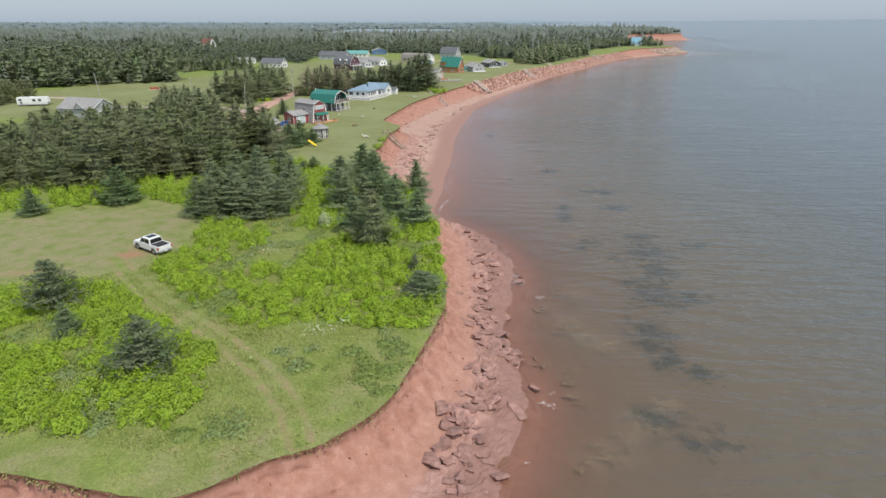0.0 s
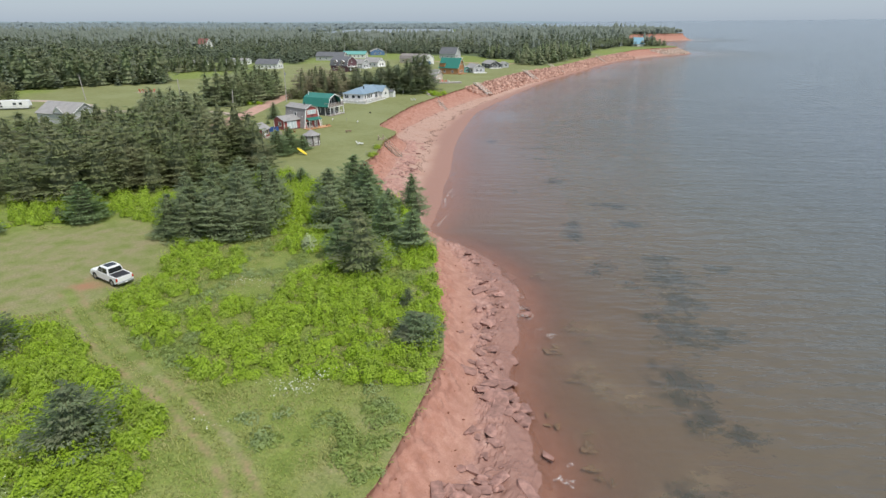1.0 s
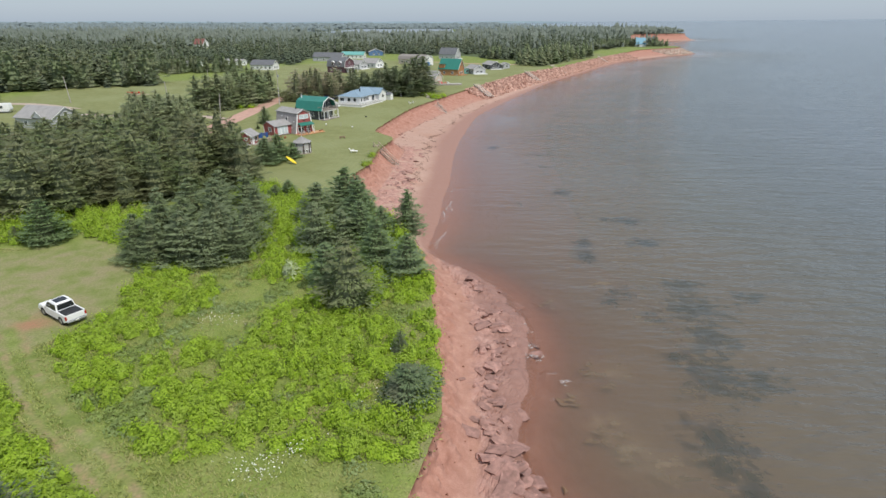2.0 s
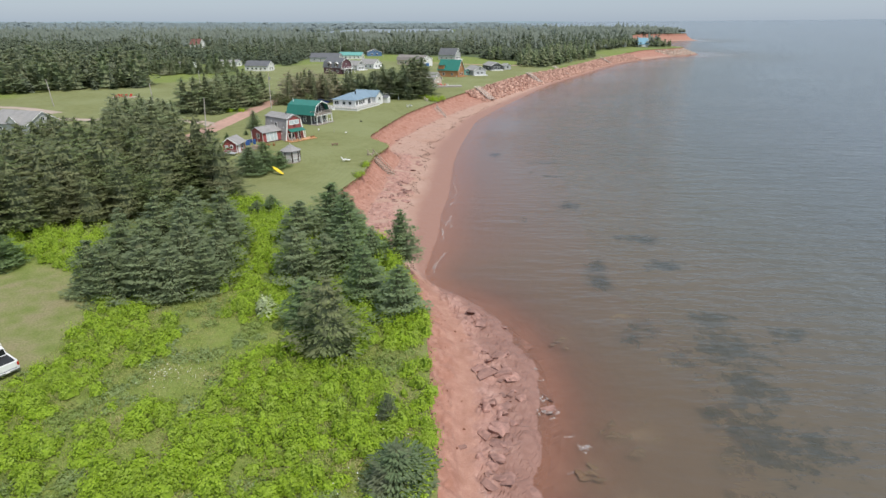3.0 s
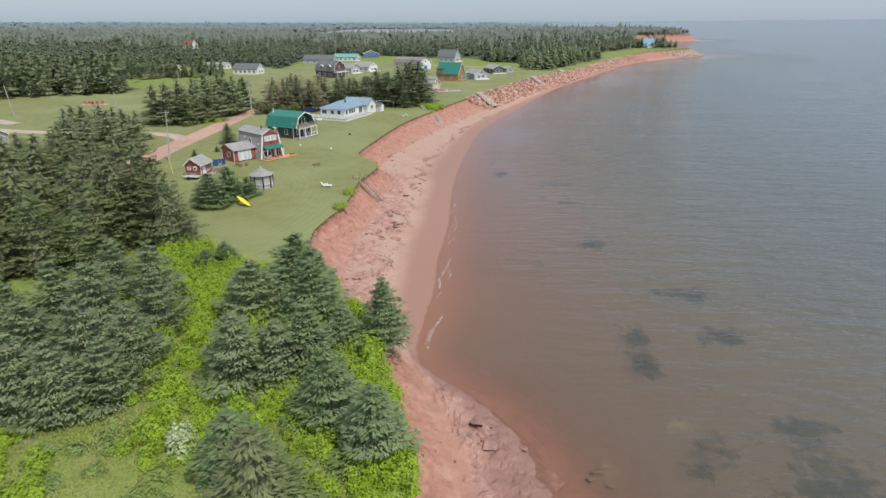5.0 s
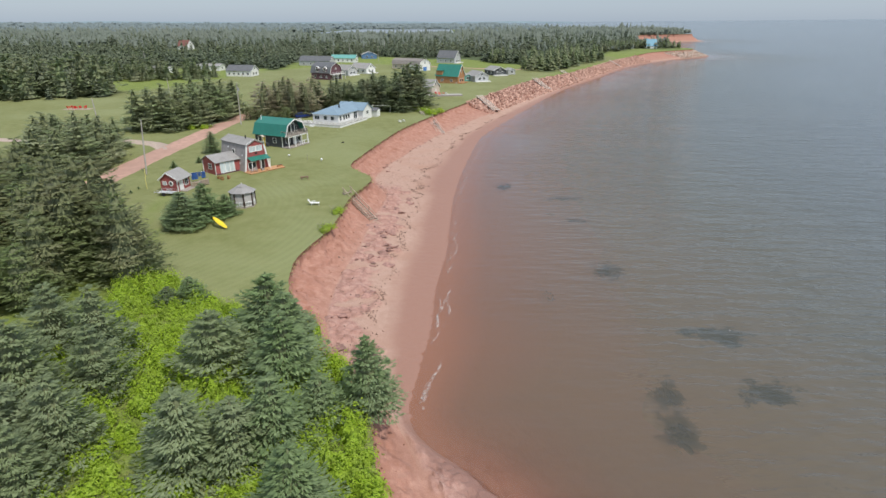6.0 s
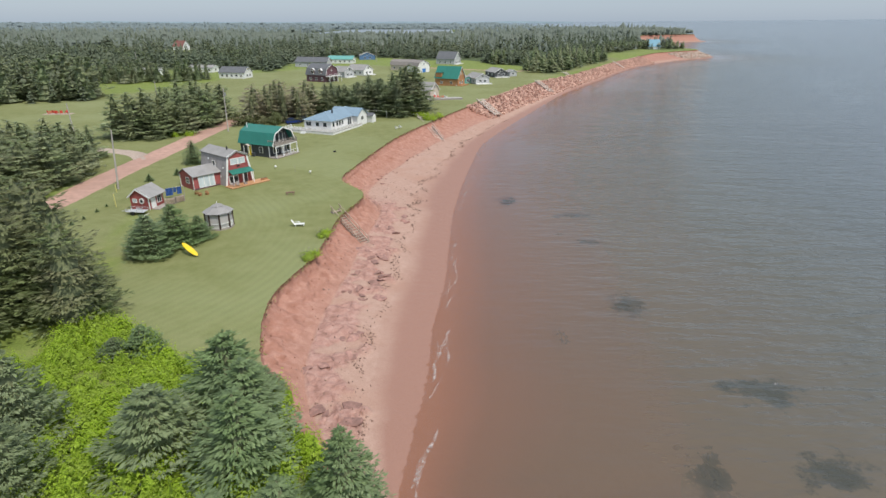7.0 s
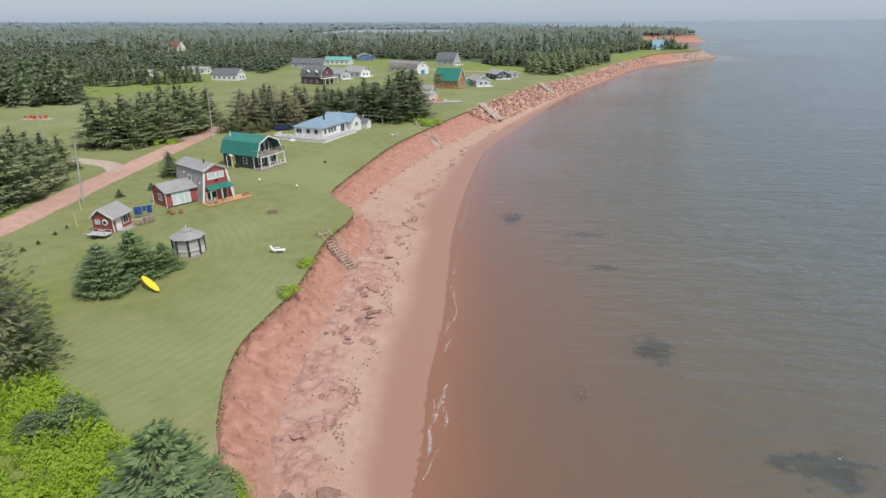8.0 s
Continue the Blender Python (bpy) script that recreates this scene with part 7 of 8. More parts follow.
# ---- trees farther off ----
def broad_kind(seed, h, r, mat, leaves):
    """A broadleaf tree: forked trunk and a crown of leaf clumps."""
    rng = np.random.default_rng(seed)
    trunk = trunk_mesh("broadleaf_trunk", h * 0.8, 0.03 * h, rng, 8)
    out = []
    for _ in range(36):
        a, u = rng.uniform(0, 6.3), rng.uniform(0.2, 1)
        c = np.array([r * 0.72 * u * math.cos(a), r * 0.72 * u * math.sin(a), h * (0.13 + 0.75 * rng.random() * (1.1 - 0.5 * u))])
        m = leaves
        n = unit(rng.normal(size=(m, 3)) + np.array([0, 0, 0.25]))
        p = c + n * rng.uniform(0.6, 1.0, m)[:, None] * r * 0.40
        t = unit(np.cross(n, rng.normal(size=(m, 3))))
        L = rng.uniform(0.2, 0.42, m) * r * 0.36
        out.append(sprays(p, t, np.cross(n, t), L, L * 0.45))
    return Kind(h, trunk, quads_mesh("broadleaf_crown", np.concatenate(out), mat))


SCRAG = [spruce(s, 9.0, 3.6, M_SCRAG, 10, 8, 26, 0.10, 0.45, 0.45, 10, 1.75, 0.3) for s in (71, 72, 73)]
LITE = [spruce(s, 10.0, 3.6, M_SPRUCE, 9, 7, 7, 0.06, 0.36, 0.66, 0, 3.4, 0.6) for s in (81, 82, 83)]
LEAFY = [broad_kind(s, 8.0, 3.6, M_BROAD, 40) for s in (61, 62, 63)]

mids = random.Random(21)
MID_WOODS = (
    (MID, [(-86.5, 223), (-74, 219.5), (-70, 226), (-67.5, 244), (-70, 262), (-80, 262), (-86, 240)], 4.0, 7.8, 12.8, "spruce in a dense row beside the lane", "spruce row by the lane"),
    (SCRAG, [(-61, 247), (-56, 243), (-44, 250), (-44, 268), (-61, 272)], 4.0, 7.5, 11.5, "tall scraggy pine with olive-brown thinning crown", "mixed trees behind the houses"),
    (LEAFY, [(-60, 240), (-54, 239), (-46, 244), (-50, 249), (-60, 246)], 3.6, 3.5, 6.0, "low scrubby broadleaf tree beside the lane", "mixed trees behind the houses"),
    (MID, [(-46, 262), (-30, 268), (-28, 290), (-46, 282)], 4.8, 7.0, 9.5, "dark spruce behind the bungalow", "spruces behind the bungalow"),
    (MID, [(-12.5, 266), (-8.5, 268), (-9, 276), (-15, 274)], 3.2, 13.5, 16.0, "very tall dark spruce behind the bungalow", "spruces behind the bungalow"),
    (MID, [(-27, 262), (-14, 260), (-8, 264), (-15, 290), (-27, 290)], 3.8, 8.0, 12.5, "tall dark spruce behind the bungalow", "spruces behind the bungalow"),
    (MID, [(-72.5, 170), (-71.5, 184), (-76, 196), (-82, 203), (-90, 203), (-91, 192), (-86, 176), (-78, 168)], 3.8, 6.8, 10.5, "spruce near the gravel driveway", "spruces by the driveway"),
)
MID_WOODS_FAR = (
    (MID, [(-260, 225), (-198, 268), (-160, 292), (-137, 302), (-150, 322), (-190, 345), (-270, 320), (-320, 270)], 6.0, 10.0, 17.0, "tall dark spruce along the meadow", "spruces behind the meadow"),
    (MID, [(-196, 372), (-172, 366), (-158, 362), (-150, 368), (-132, 376), (-124, 386), (-130, 391), (-150, 380), (-190, 388)], 5.0, 7.0, 11.0, "dark spruce in a loose row before white buildings", "spruces beyond the meadow"),
    (LEAFY, [(-178, 214), (-162, 212), (-158, 226), (-176, 232)], 5.0, 8.0, 9.5, "green broadleaf tree beside the caravan", "trees beside the caravan"),
    (MID, [(50, 429), (67, 431), (92, 472), (126, 534), (122, 552), (88, 512), (52, 456)], 6.0, 8.0, 14.0, "tall spruce near the far shore", "spruces along the far shore"),
    (MID, [(160, 668), (196, 690), (216, 703), (250, 694), (240, 750), (150, 735)], 4.5, 5.5, 8.5, "spruce at the cape", "spruces at the cape"),
    (MID, [(35.5, 499), (44, 499), (44, 508), (35.5, 508)], 3.6, 9.0, 12.0, "dark spruce behind the far cottages", "spruces between cottages"),
)

class Canopy:
    """Gathers many simple trees, each a stack of ragged skirts, into one mesh."""

    def __init__(self, seed):
        self.rng, self.v, self.f = np.random.default_rng(seed), [], []
        self.n = 0

    def add(self, x, y, z, h, r, tiers, n, round_=False):
        rng = self.rng
        for k in range(tiers):
            f0, f1 = k / tiers, (k + 1.55) / tiers
            if round_:
                rim = r * math.sqrt(max(0.08, 1 - (f0 * 1.5 - 0.55) ** 2))
                z0, z1 = z + h * (0.2 + 0.62 * f0), z + h * (0.2 + 0.62 * f1 + 0.10)
            else:
                rim = r * (1 - f0) ** 0.72 + 0.1
                z0, z1 = z + h * (0.08 + 0.80 * f0), z + h * min(1.04, 0.08 + 0.80 * f1 + 0.06)
            a = np.arange(n) * 2 * math.pi / n + rng.uniform(0, 6)
            rr_ = rim * rng.uniform(0.62, 1.15, n)
            rr_[::2] *= 0.72 if not round_ else 0.9
            dx, dy = rng.normal(0, 0.06 * r, 2)
            ring = np.stack([x + dx + rr_ * np.cos(a), y + dy + rr_ * np.sin(a), z0 + rng.uniform(-0.06, 0.05, n) * h], 1)
            self.v.append(np.concatenate([ring, [[x + dx * 2, y + dy * 2, z1]]]))
            idx = np.arange(n)
            self.f.append(np.stack([self.n + idx, self.n + (idx + 1) % n, np.full(n, self.n + n)], 1))
            self.n += n + 1

    def mesh(self, name, mat):
        v, f = np.concatenate(self.v).astype(np.float32), np.concatenate(self.f).astype(np.int32)
        me = bpy.data.meshes.new(name)
        me.vertices.add(len(v))
        me.vertices.foreach_set("co", v.ravel())
        me.loops.add(3 * len(f))
        me.loops.foreach_set("vertex_index", f.ravel())
        me.polygons.add(len(f))
        me.polygons.foreach_set("loop_start", np.arange(0, 3 * len(f), 3, dtype=np.int32))
        me.update(calc_edges=True)
        me.materials.append(mat)
        return me


class Grove:
    """Gathers the crowns of tree models into one mesh."""

    def __init__(self):
        self.quads = []

    def add(self, model, x, y, z, h, wide, turn):
        me = model.crown
        co = np.empty(len(me.vertices) * 3, np.float32)
        me.vertices.foreach_get("co", co)
        k = h / model.h
        co = co.reshape(-1, 4, 3) * np.array([k * wide, k * wide, k])
        c, s = math.cos(turn), math.sin(turn)
        out = co.copy()
        out[..., 0] = co[..., 0] * c - co[..., 1] * s + x
        out[..., 1] = co[..., 0] * s + co[..., 1] * c + y
        out[..., 2] += z
        self.quads.append(out)


def far_crown(rng, round_, tall=0):
    """A ragged crown of unit height and radius from broad sprays."""
    out, up = [], np.array([0, 0, 1.0])
    levels = 5 if round_ else 7 + tall
    for k in range(levels):
        f = (k + 0.3) / levels
        rim = math.sqrt(max(0.1, 1 - (f * 1.5 - 0.5) ** 2)) if round_ else (1 - f) ** 0.8 + 0.06
        m = 8 if k < 3 else 6
        a = rng.uniform(0, 6.3) + (np.arange(m) + rng.uniform(-0.35, 0.35, m)) * 2 * math.pi / m
        reach = rim * rng.uniform(0.6, 1.15, m)
        d = np.stack([np.cos(a), np.sin(a), np.zeros(m)], 1)
        z = (0.15 if round_ else 0.07) + (0.75 if round_ else 0.88) * f + rng.uniform(-0.05, 0.05, m)
        base = d * reach[:, None] * 0.05 + up * (z + (0.02 if round_ else 0.10))[:, None]
        tip = d * reach[:, None] + up * (z + rng.uniform(-0.05, 0.03, m))[:, None]
        side = np.stack([-np.sin(a), np.cos(a), rng.uniform(-0.12, 0.12, m)], 1) * (rim * rng.uniform(0.30, 0.5, m))[:, None]
        mid = base * 0.4 + tip * 0.6 + up * 0.02
        out.append(np.stack([base, mid + side, tip, mid - side], axis=1))
    return np.concatenate(out)


GROVE = Grove()
far_rng = np.random.default_rng(64)
TALL = [far_crown(far_rng, False, 6) for _ in range(5)]
for kinds, poly, gap, h0, h1, lab, grp in MID_WOODS + MID_WOODS_FAR:
    for x, y in scatter(poly, gap, mids, 2000):
        if kinds is MID and (y > 258 or x < -130):
            h = mids.uniform(h0, h1)
            if y > 420:
                q, a, R = TALL[mids.randrange(5)], mids.uniform(0, 6.3), 0.34 * h * mids.uniform(0.85, 1.2)
                c, n = math.cos(a) * R, math.sin(a) * R
                GROVE.quads.append((q @ np.array([[c, -n, 0], [n, c, 0], [0, 0, h]]).T + np.array([x, y, land_z(x, y) - 0.1])).astype(np.float32))
            else:
                GROVE.add((MID if y < 300 and x > -130 else LITE)[mids.randrange(3)], x, y, land_z(x, y), h, mids.uniform(1.05, 1.35), mids.uniform(0, 6.3))
            continue
        k = kinds[mids.randrange(len(kinds))]
        plant(k, x, y, mids.uniform(h0, h1) * (0.72 if grp == "spruces by the driveway" and x > -80 and y > 186 else 1.0), lab, grp, mids.uniform(1.05, 1.35), "broadleaf_tree" if kinds is LEAFY else "spruce_tree", turn=mids.uniform(0, 360))

tagged(new("distant_spruces", quads_mesh("distant_spruces", np.concatenate(GROVE.quads), M_GROVE)), "dark ragged spruces along the fields and the far shore", "woods", kind="stuff")

def build_far_woods():
    rng, rnd = np.random.default_rng(8), random.Random(8)
    spots = []
    land = np.array([(t.x, t.y) for _, t, _, _ in STATIONS])
    for y0, y1, gap in ((150, 420, 6.0), (420, 700, 7.0), (700, 1000, 9.0), (1000, 1500, 13.0), (1500, 2400, 22.0), (2400, 4250, 46.0)):
        n_y = int((y1 - y0) / gap)
        for iy in range(n_y):
            y = y0 + (iy + 0.5) * gap
            lo, hi = -0.86 * y - 30, 0.50 * y
            for ix in range(int((hi - lo) / gap)):
                x, yy = lo + (ix + rnd.random()) * gap, y + rnd.uniform(-0.5, 0.5) * gap
                if y < 420 and x > -130 or y < 165:
                    continue
                if not inside(x, yy, LAND_POLY):
                    continue
                if any(inside(x, yy, g) for g in GLADES):
                    continue
                if y < 720 and x > -20 and min((land[:, 0] - x) ** 2 + (land[:, 1] - yy) ** 2) < 180:
                    continue
                if y > 900 and min((land[:, 0] - x) ** 2 + (land[:, 1] - yy) ** 2) < 20:
                    continue
                open_ = turb(x * 0.006, yy * 0.012, 3.0, 2)
                if open_ > (0.21 if y > 700 else 0.3) and y > 520 and x < 100:
                    continue
                h = (rnd.uniform(5.0, 11.5) + 4.0 * (rnd.random() < 0.12)) * (1.0 + 0.55 * turb(x * 0.02, yy * 0.02, 1, 2)) * (1.0 if gap < 12 else 1.15)
                spots.append((x, yy, h, gap))
    for _ in range(900):
        x, yy = rnd.uniform(230, 455), rnd.uniform(1040, 1230)
        if inside(x, yy, LAND_POLY):
            spots.append((x, yy, rnd.uniform(6, 13), 8.0))
    near_sp, near_br, spruces, broads, skyline = [], [], Canopy(18), Canopy(19), Canopy(20)
    models = [far_crown(rng, False) for _ in range(9)]
    leafy_models = [far_crown(rng, True) for _ in range(6)]
    for x, y, h, gap in spots:
        broad = turb(x * 0.013, y * 0.013, 9.0, 2) > 0.06 and rnd.random() < 0.75
        z = land_z(x, y) + 9 * (max(0, math.hypot(x, y) - 2200) / 2700) ** 1.6
        R = max(2.7, gap * 0.47) * rnd.uniform(0.75, 1.2)
        if y < 620 + 420 * rnd.random():
            q = (leafy_models if broad else models)[rnd.randrange(6 if broad else 9)]
            a = rnd.uniform(0, 6.3)
            c, n = math.cos(a) * R, math.sin(a) * R
            m = np.array([[c, -n, 0], [n, c, 0], [0, 0, h * (0.85 if broad else 1.05)]])
            (near_br if broad else near_sp).append(q @ m.T + np.array([x, y, z - 0.2]))
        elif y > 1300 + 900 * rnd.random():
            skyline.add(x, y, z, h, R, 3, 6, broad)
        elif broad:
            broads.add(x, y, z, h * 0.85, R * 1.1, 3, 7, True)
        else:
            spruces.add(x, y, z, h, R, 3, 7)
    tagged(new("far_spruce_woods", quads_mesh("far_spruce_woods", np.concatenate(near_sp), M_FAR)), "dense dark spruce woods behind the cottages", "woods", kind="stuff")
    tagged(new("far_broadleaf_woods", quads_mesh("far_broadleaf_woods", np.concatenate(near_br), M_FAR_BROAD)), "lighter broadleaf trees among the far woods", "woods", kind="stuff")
    tagged(new("skyline_woods", skyline.mesh("skyline_woods", M_SKYLINE)), "woods low on the skyline, blue-grey haze painted in", "woods", kind="stuff")
    tagged(new("distant_spruce_woods", spruces.mesh("distant_spruce_woods", M_DISTANT)), "grey-green woods reaching to the horizon, paled for haze", "woods", kind="stuff")
    tagged(new("distant_broadleaf_woods", broads.mesh("distant_broadleaf_woods", M_DISTANT)), "broadleaf trees in the distant woods, paled for haze", "woods", kind="stuff")


build_far_woods()

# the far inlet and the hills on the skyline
# blue-green of the hills has the distance haze painted in
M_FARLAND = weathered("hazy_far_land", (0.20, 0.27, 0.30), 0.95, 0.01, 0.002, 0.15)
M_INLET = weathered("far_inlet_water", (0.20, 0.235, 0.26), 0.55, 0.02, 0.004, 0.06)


def far_hills():
    rows = []
    xs = np.linspace(-4700, 900, 160)
    for k in range(3):
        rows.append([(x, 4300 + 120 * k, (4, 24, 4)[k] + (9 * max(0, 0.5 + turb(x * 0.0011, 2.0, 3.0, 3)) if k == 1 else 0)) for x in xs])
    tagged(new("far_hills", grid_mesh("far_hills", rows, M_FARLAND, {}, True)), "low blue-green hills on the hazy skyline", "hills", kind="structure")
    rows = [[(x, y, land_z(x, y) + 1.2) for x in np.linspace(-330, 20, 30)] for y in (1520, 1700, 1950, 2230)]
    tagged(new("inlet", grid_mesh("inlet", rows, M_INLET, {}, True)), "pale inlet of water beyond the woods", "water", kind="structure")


far_hills()

# ---- rocks, stairs, foam and weed along the shore ----
def rock_mesh(name, rng, sx, sy, sz, mat, points=18, worn=True):
    bm = bmesh.new()
    for _ in range(points):
        v = unit(rng.normal(size=3))
        v = np.sign(v) * np.abs(v) ** 0.7
        bm.verts.new((v[0] * sx, v[1] * sy, v[2] * sz))
    bmesh.ops.convex_hull(bm, input=list(bm.verts))
    bmesh.ops.delete(bm, geom=[v for v in bm.verts if not v.link_faces], context="VERTS")
    if worn:
        bmesh.ops.bevel(bm, geom=list(bm.edges), offset=min(sx, sy, sz) * 0.05, segments=1, affect="EDGES")
    bmesh.ops.recalc_face_normals(bm, faces=bm.faces)
    me = bpy.data.meshes.new(name)
    bm.to_mesh(me)
    bm.free()
    me.materials.append(mat)
    return me


rk = np.random.default_rng(31)
BOULDERS = [rock_mesh("boulder", rk, 0.9, 0.65, 0.42, M_ROCK, 12) for _ in range(8)]
SLABS = [rock_mesh("slab", rk, 1.3, 0.8, 0.22, M_ROCK, 12) for _ in range(6)]


def shore_point(s, f):
    """A place in plan at station s, a share f of the way from the cliff foot to the waterline."""
    i = int(s)
    a, b = curve_at(FOOT, i, s - i), curve_at(WATER, i, s - i)
    return a.lerp(b, f)


from mathutils.bvhtree import BVHTree
shore_me = bpy.data.objects["shore"].data
SHORE_TREE = BVHTree.FromPolygons([v.co for v in shore_me.vertices], [p.vertices[:] for p in shore_me.polygons])


def shore_z(x, y):
    hit = SHORE_TREE.ray_cast(Vector((x, y, 12)), Vector((0, 0, -1)))
    return hit[0].z if hit[0] else 0.0


def put_rock(me, p, size, sink, label, group, name):
    o = new(name, me)
    z = shore_z(p.x, p.y)
    o.matrix_basis = pose(p.x, p.y, z + sink * size, rr.uniform(-14, 14), rr.uniform(-14, 14), rr.uniform(0, 360)) @ Matrix.Diagonal((size, size, size, 1))
    return tagged(o, label, "rock", group)


rr = random.Random(55)
CLUSTERS = ((6.2, 55.4, 9, 0.9, 1.25), (4.9, 57.2, 6, 0.7, 0.9), (7.4, 54.0, 5, 0.5, 1.2), (1.4, 43.6, 9, 0.8, 1.1), (2.2, 42.2, 6, 0.6, 1.2), (3.6, 45.6, 7, 0.9, 1.2), (0.8, 38.8, 7, 0.8, 1.0), (5.2, 79.0, 7, 0.8, 0.7), (5.9, 72.4, 10, 1.0, 0.8), (4.4, 66.0, 7, 0.8, 0.7), (4.6, 50.5, 6, 0.7, 0.8))
for _ in range(230):
    s = rr.uniform(4.7, 14.2)
    f = rr.gauss(0.42, 0.16) if rr.random() < 0.75 else rr.uniform(0.2, 1.0)
    p = shore_point(s, f)
    if turb(p.x * 0.22, p.y * 0.22, 12.0, 2) < -0.02:
        continue
    big = rr.random() ** 2
    put_rock(BOULDERS[rr.randrange(8)] if rr.random() < 0.55 else SLABS[rr.randrange(6)], p, 0.3 + 0.95 * big, 0.12, "angular red sandstone boulder on wet ledges", "boulders of the point", "boulder")
for _ in range(105):
    s = rr.uniform(16.0, 21.6)
    f = rr.uniform(-0.02, 0.42)
    p = shore_point(s, f)
    if turb(p.x * 0.2, p.y * 0.2, 14.0, 2) < -0.05:
        continue
    put_rock(SLABS[rr.randrange(6)] if rr.random() < 0.7 else BOULDERS[rr.randrange(8)], p, rr.uniform(0.35, 0.95), 0.0, "flat red sandstone slab half buried in the beach", "slabs on the beach", "rock_slab")
for _ in range(26):
    s = rr.uniform(22.5, 25.4)
    p = shore_point(s, rr.uniform(-0.05, 0.10))
    put_rock(BOULDERS[rr.randrange(8)], p, rr.uniform(0.25, 0.6), 0.1, "fallen clay lump at the cliff foot", "lumps at the cliff foot", "clay_lump")


# stones just awash off the ledges
for x, y, k in ((10.6, 74.2, 0.9), (9.3, 49.6, 0.7)):
    o = put_rock(BOULDERS[rr.randrange(8)], Vector((x, y)), k, 0.0, "wet red boulder just awash off the point", "boulders of the point", "boulder")
    o.location.z = max(shore_z(x, y) + 0.1, -0.12)

# tumbled blocks where the ledges break off
for cx, cy, n, spread, size in CLUSTERS:
    for _ in range(n):
        p = Vector((cx + rr.gauss(0, spread), cy + rr.gauss(0, spread)))
        put_rock(BOULDERS[rr.randrange(8)] if rr.random() < 0.7 else SLABS[rr.randrange(6)], p, size * rr.uniform(0.35, 1.1), 0.16, "large angular red sandstone block on broken ledges", "boulders of the point", "boulder")


def joined(name, meshes_at, mat, label, category):
    """Many rocks as one mesh."""
    verts, faces, n = [], [], 0
    for me, m in meshes_at:
        co = np.array([v.co for v in me.vertices])
        mm = np.array(m)
        verts.append(co @ mm[:3, :3].T + mm[:3, 3])
        faces += [[i + n for i in p.vertices] for p in me.polygons]
        n += len(co)
    me = bpy.data.meshes.new(name)
    me.from_pydata(np.concatenate(verts).tolist(), [], faces)
    me.materials.append(mat)
    return tagged(new(name, me), label, category, kind="stuff")


M_PALEROCK = leafy("pale_sandstone", (0.36, 0.27, 0.21), (0.60, 0.50, 0.42), None, 0.0, 0.85)
M_RIP = leafy("riprap_sandstone", (0.34, 0.19, 0.145), (0.62, 0.40, 0.315), None, 0.0, 0.85)
RIP = [rock_mesh("riprap", rk, 0.75, 0.55, 0.45, M_RIP, 11, False) for _ in range(8)]


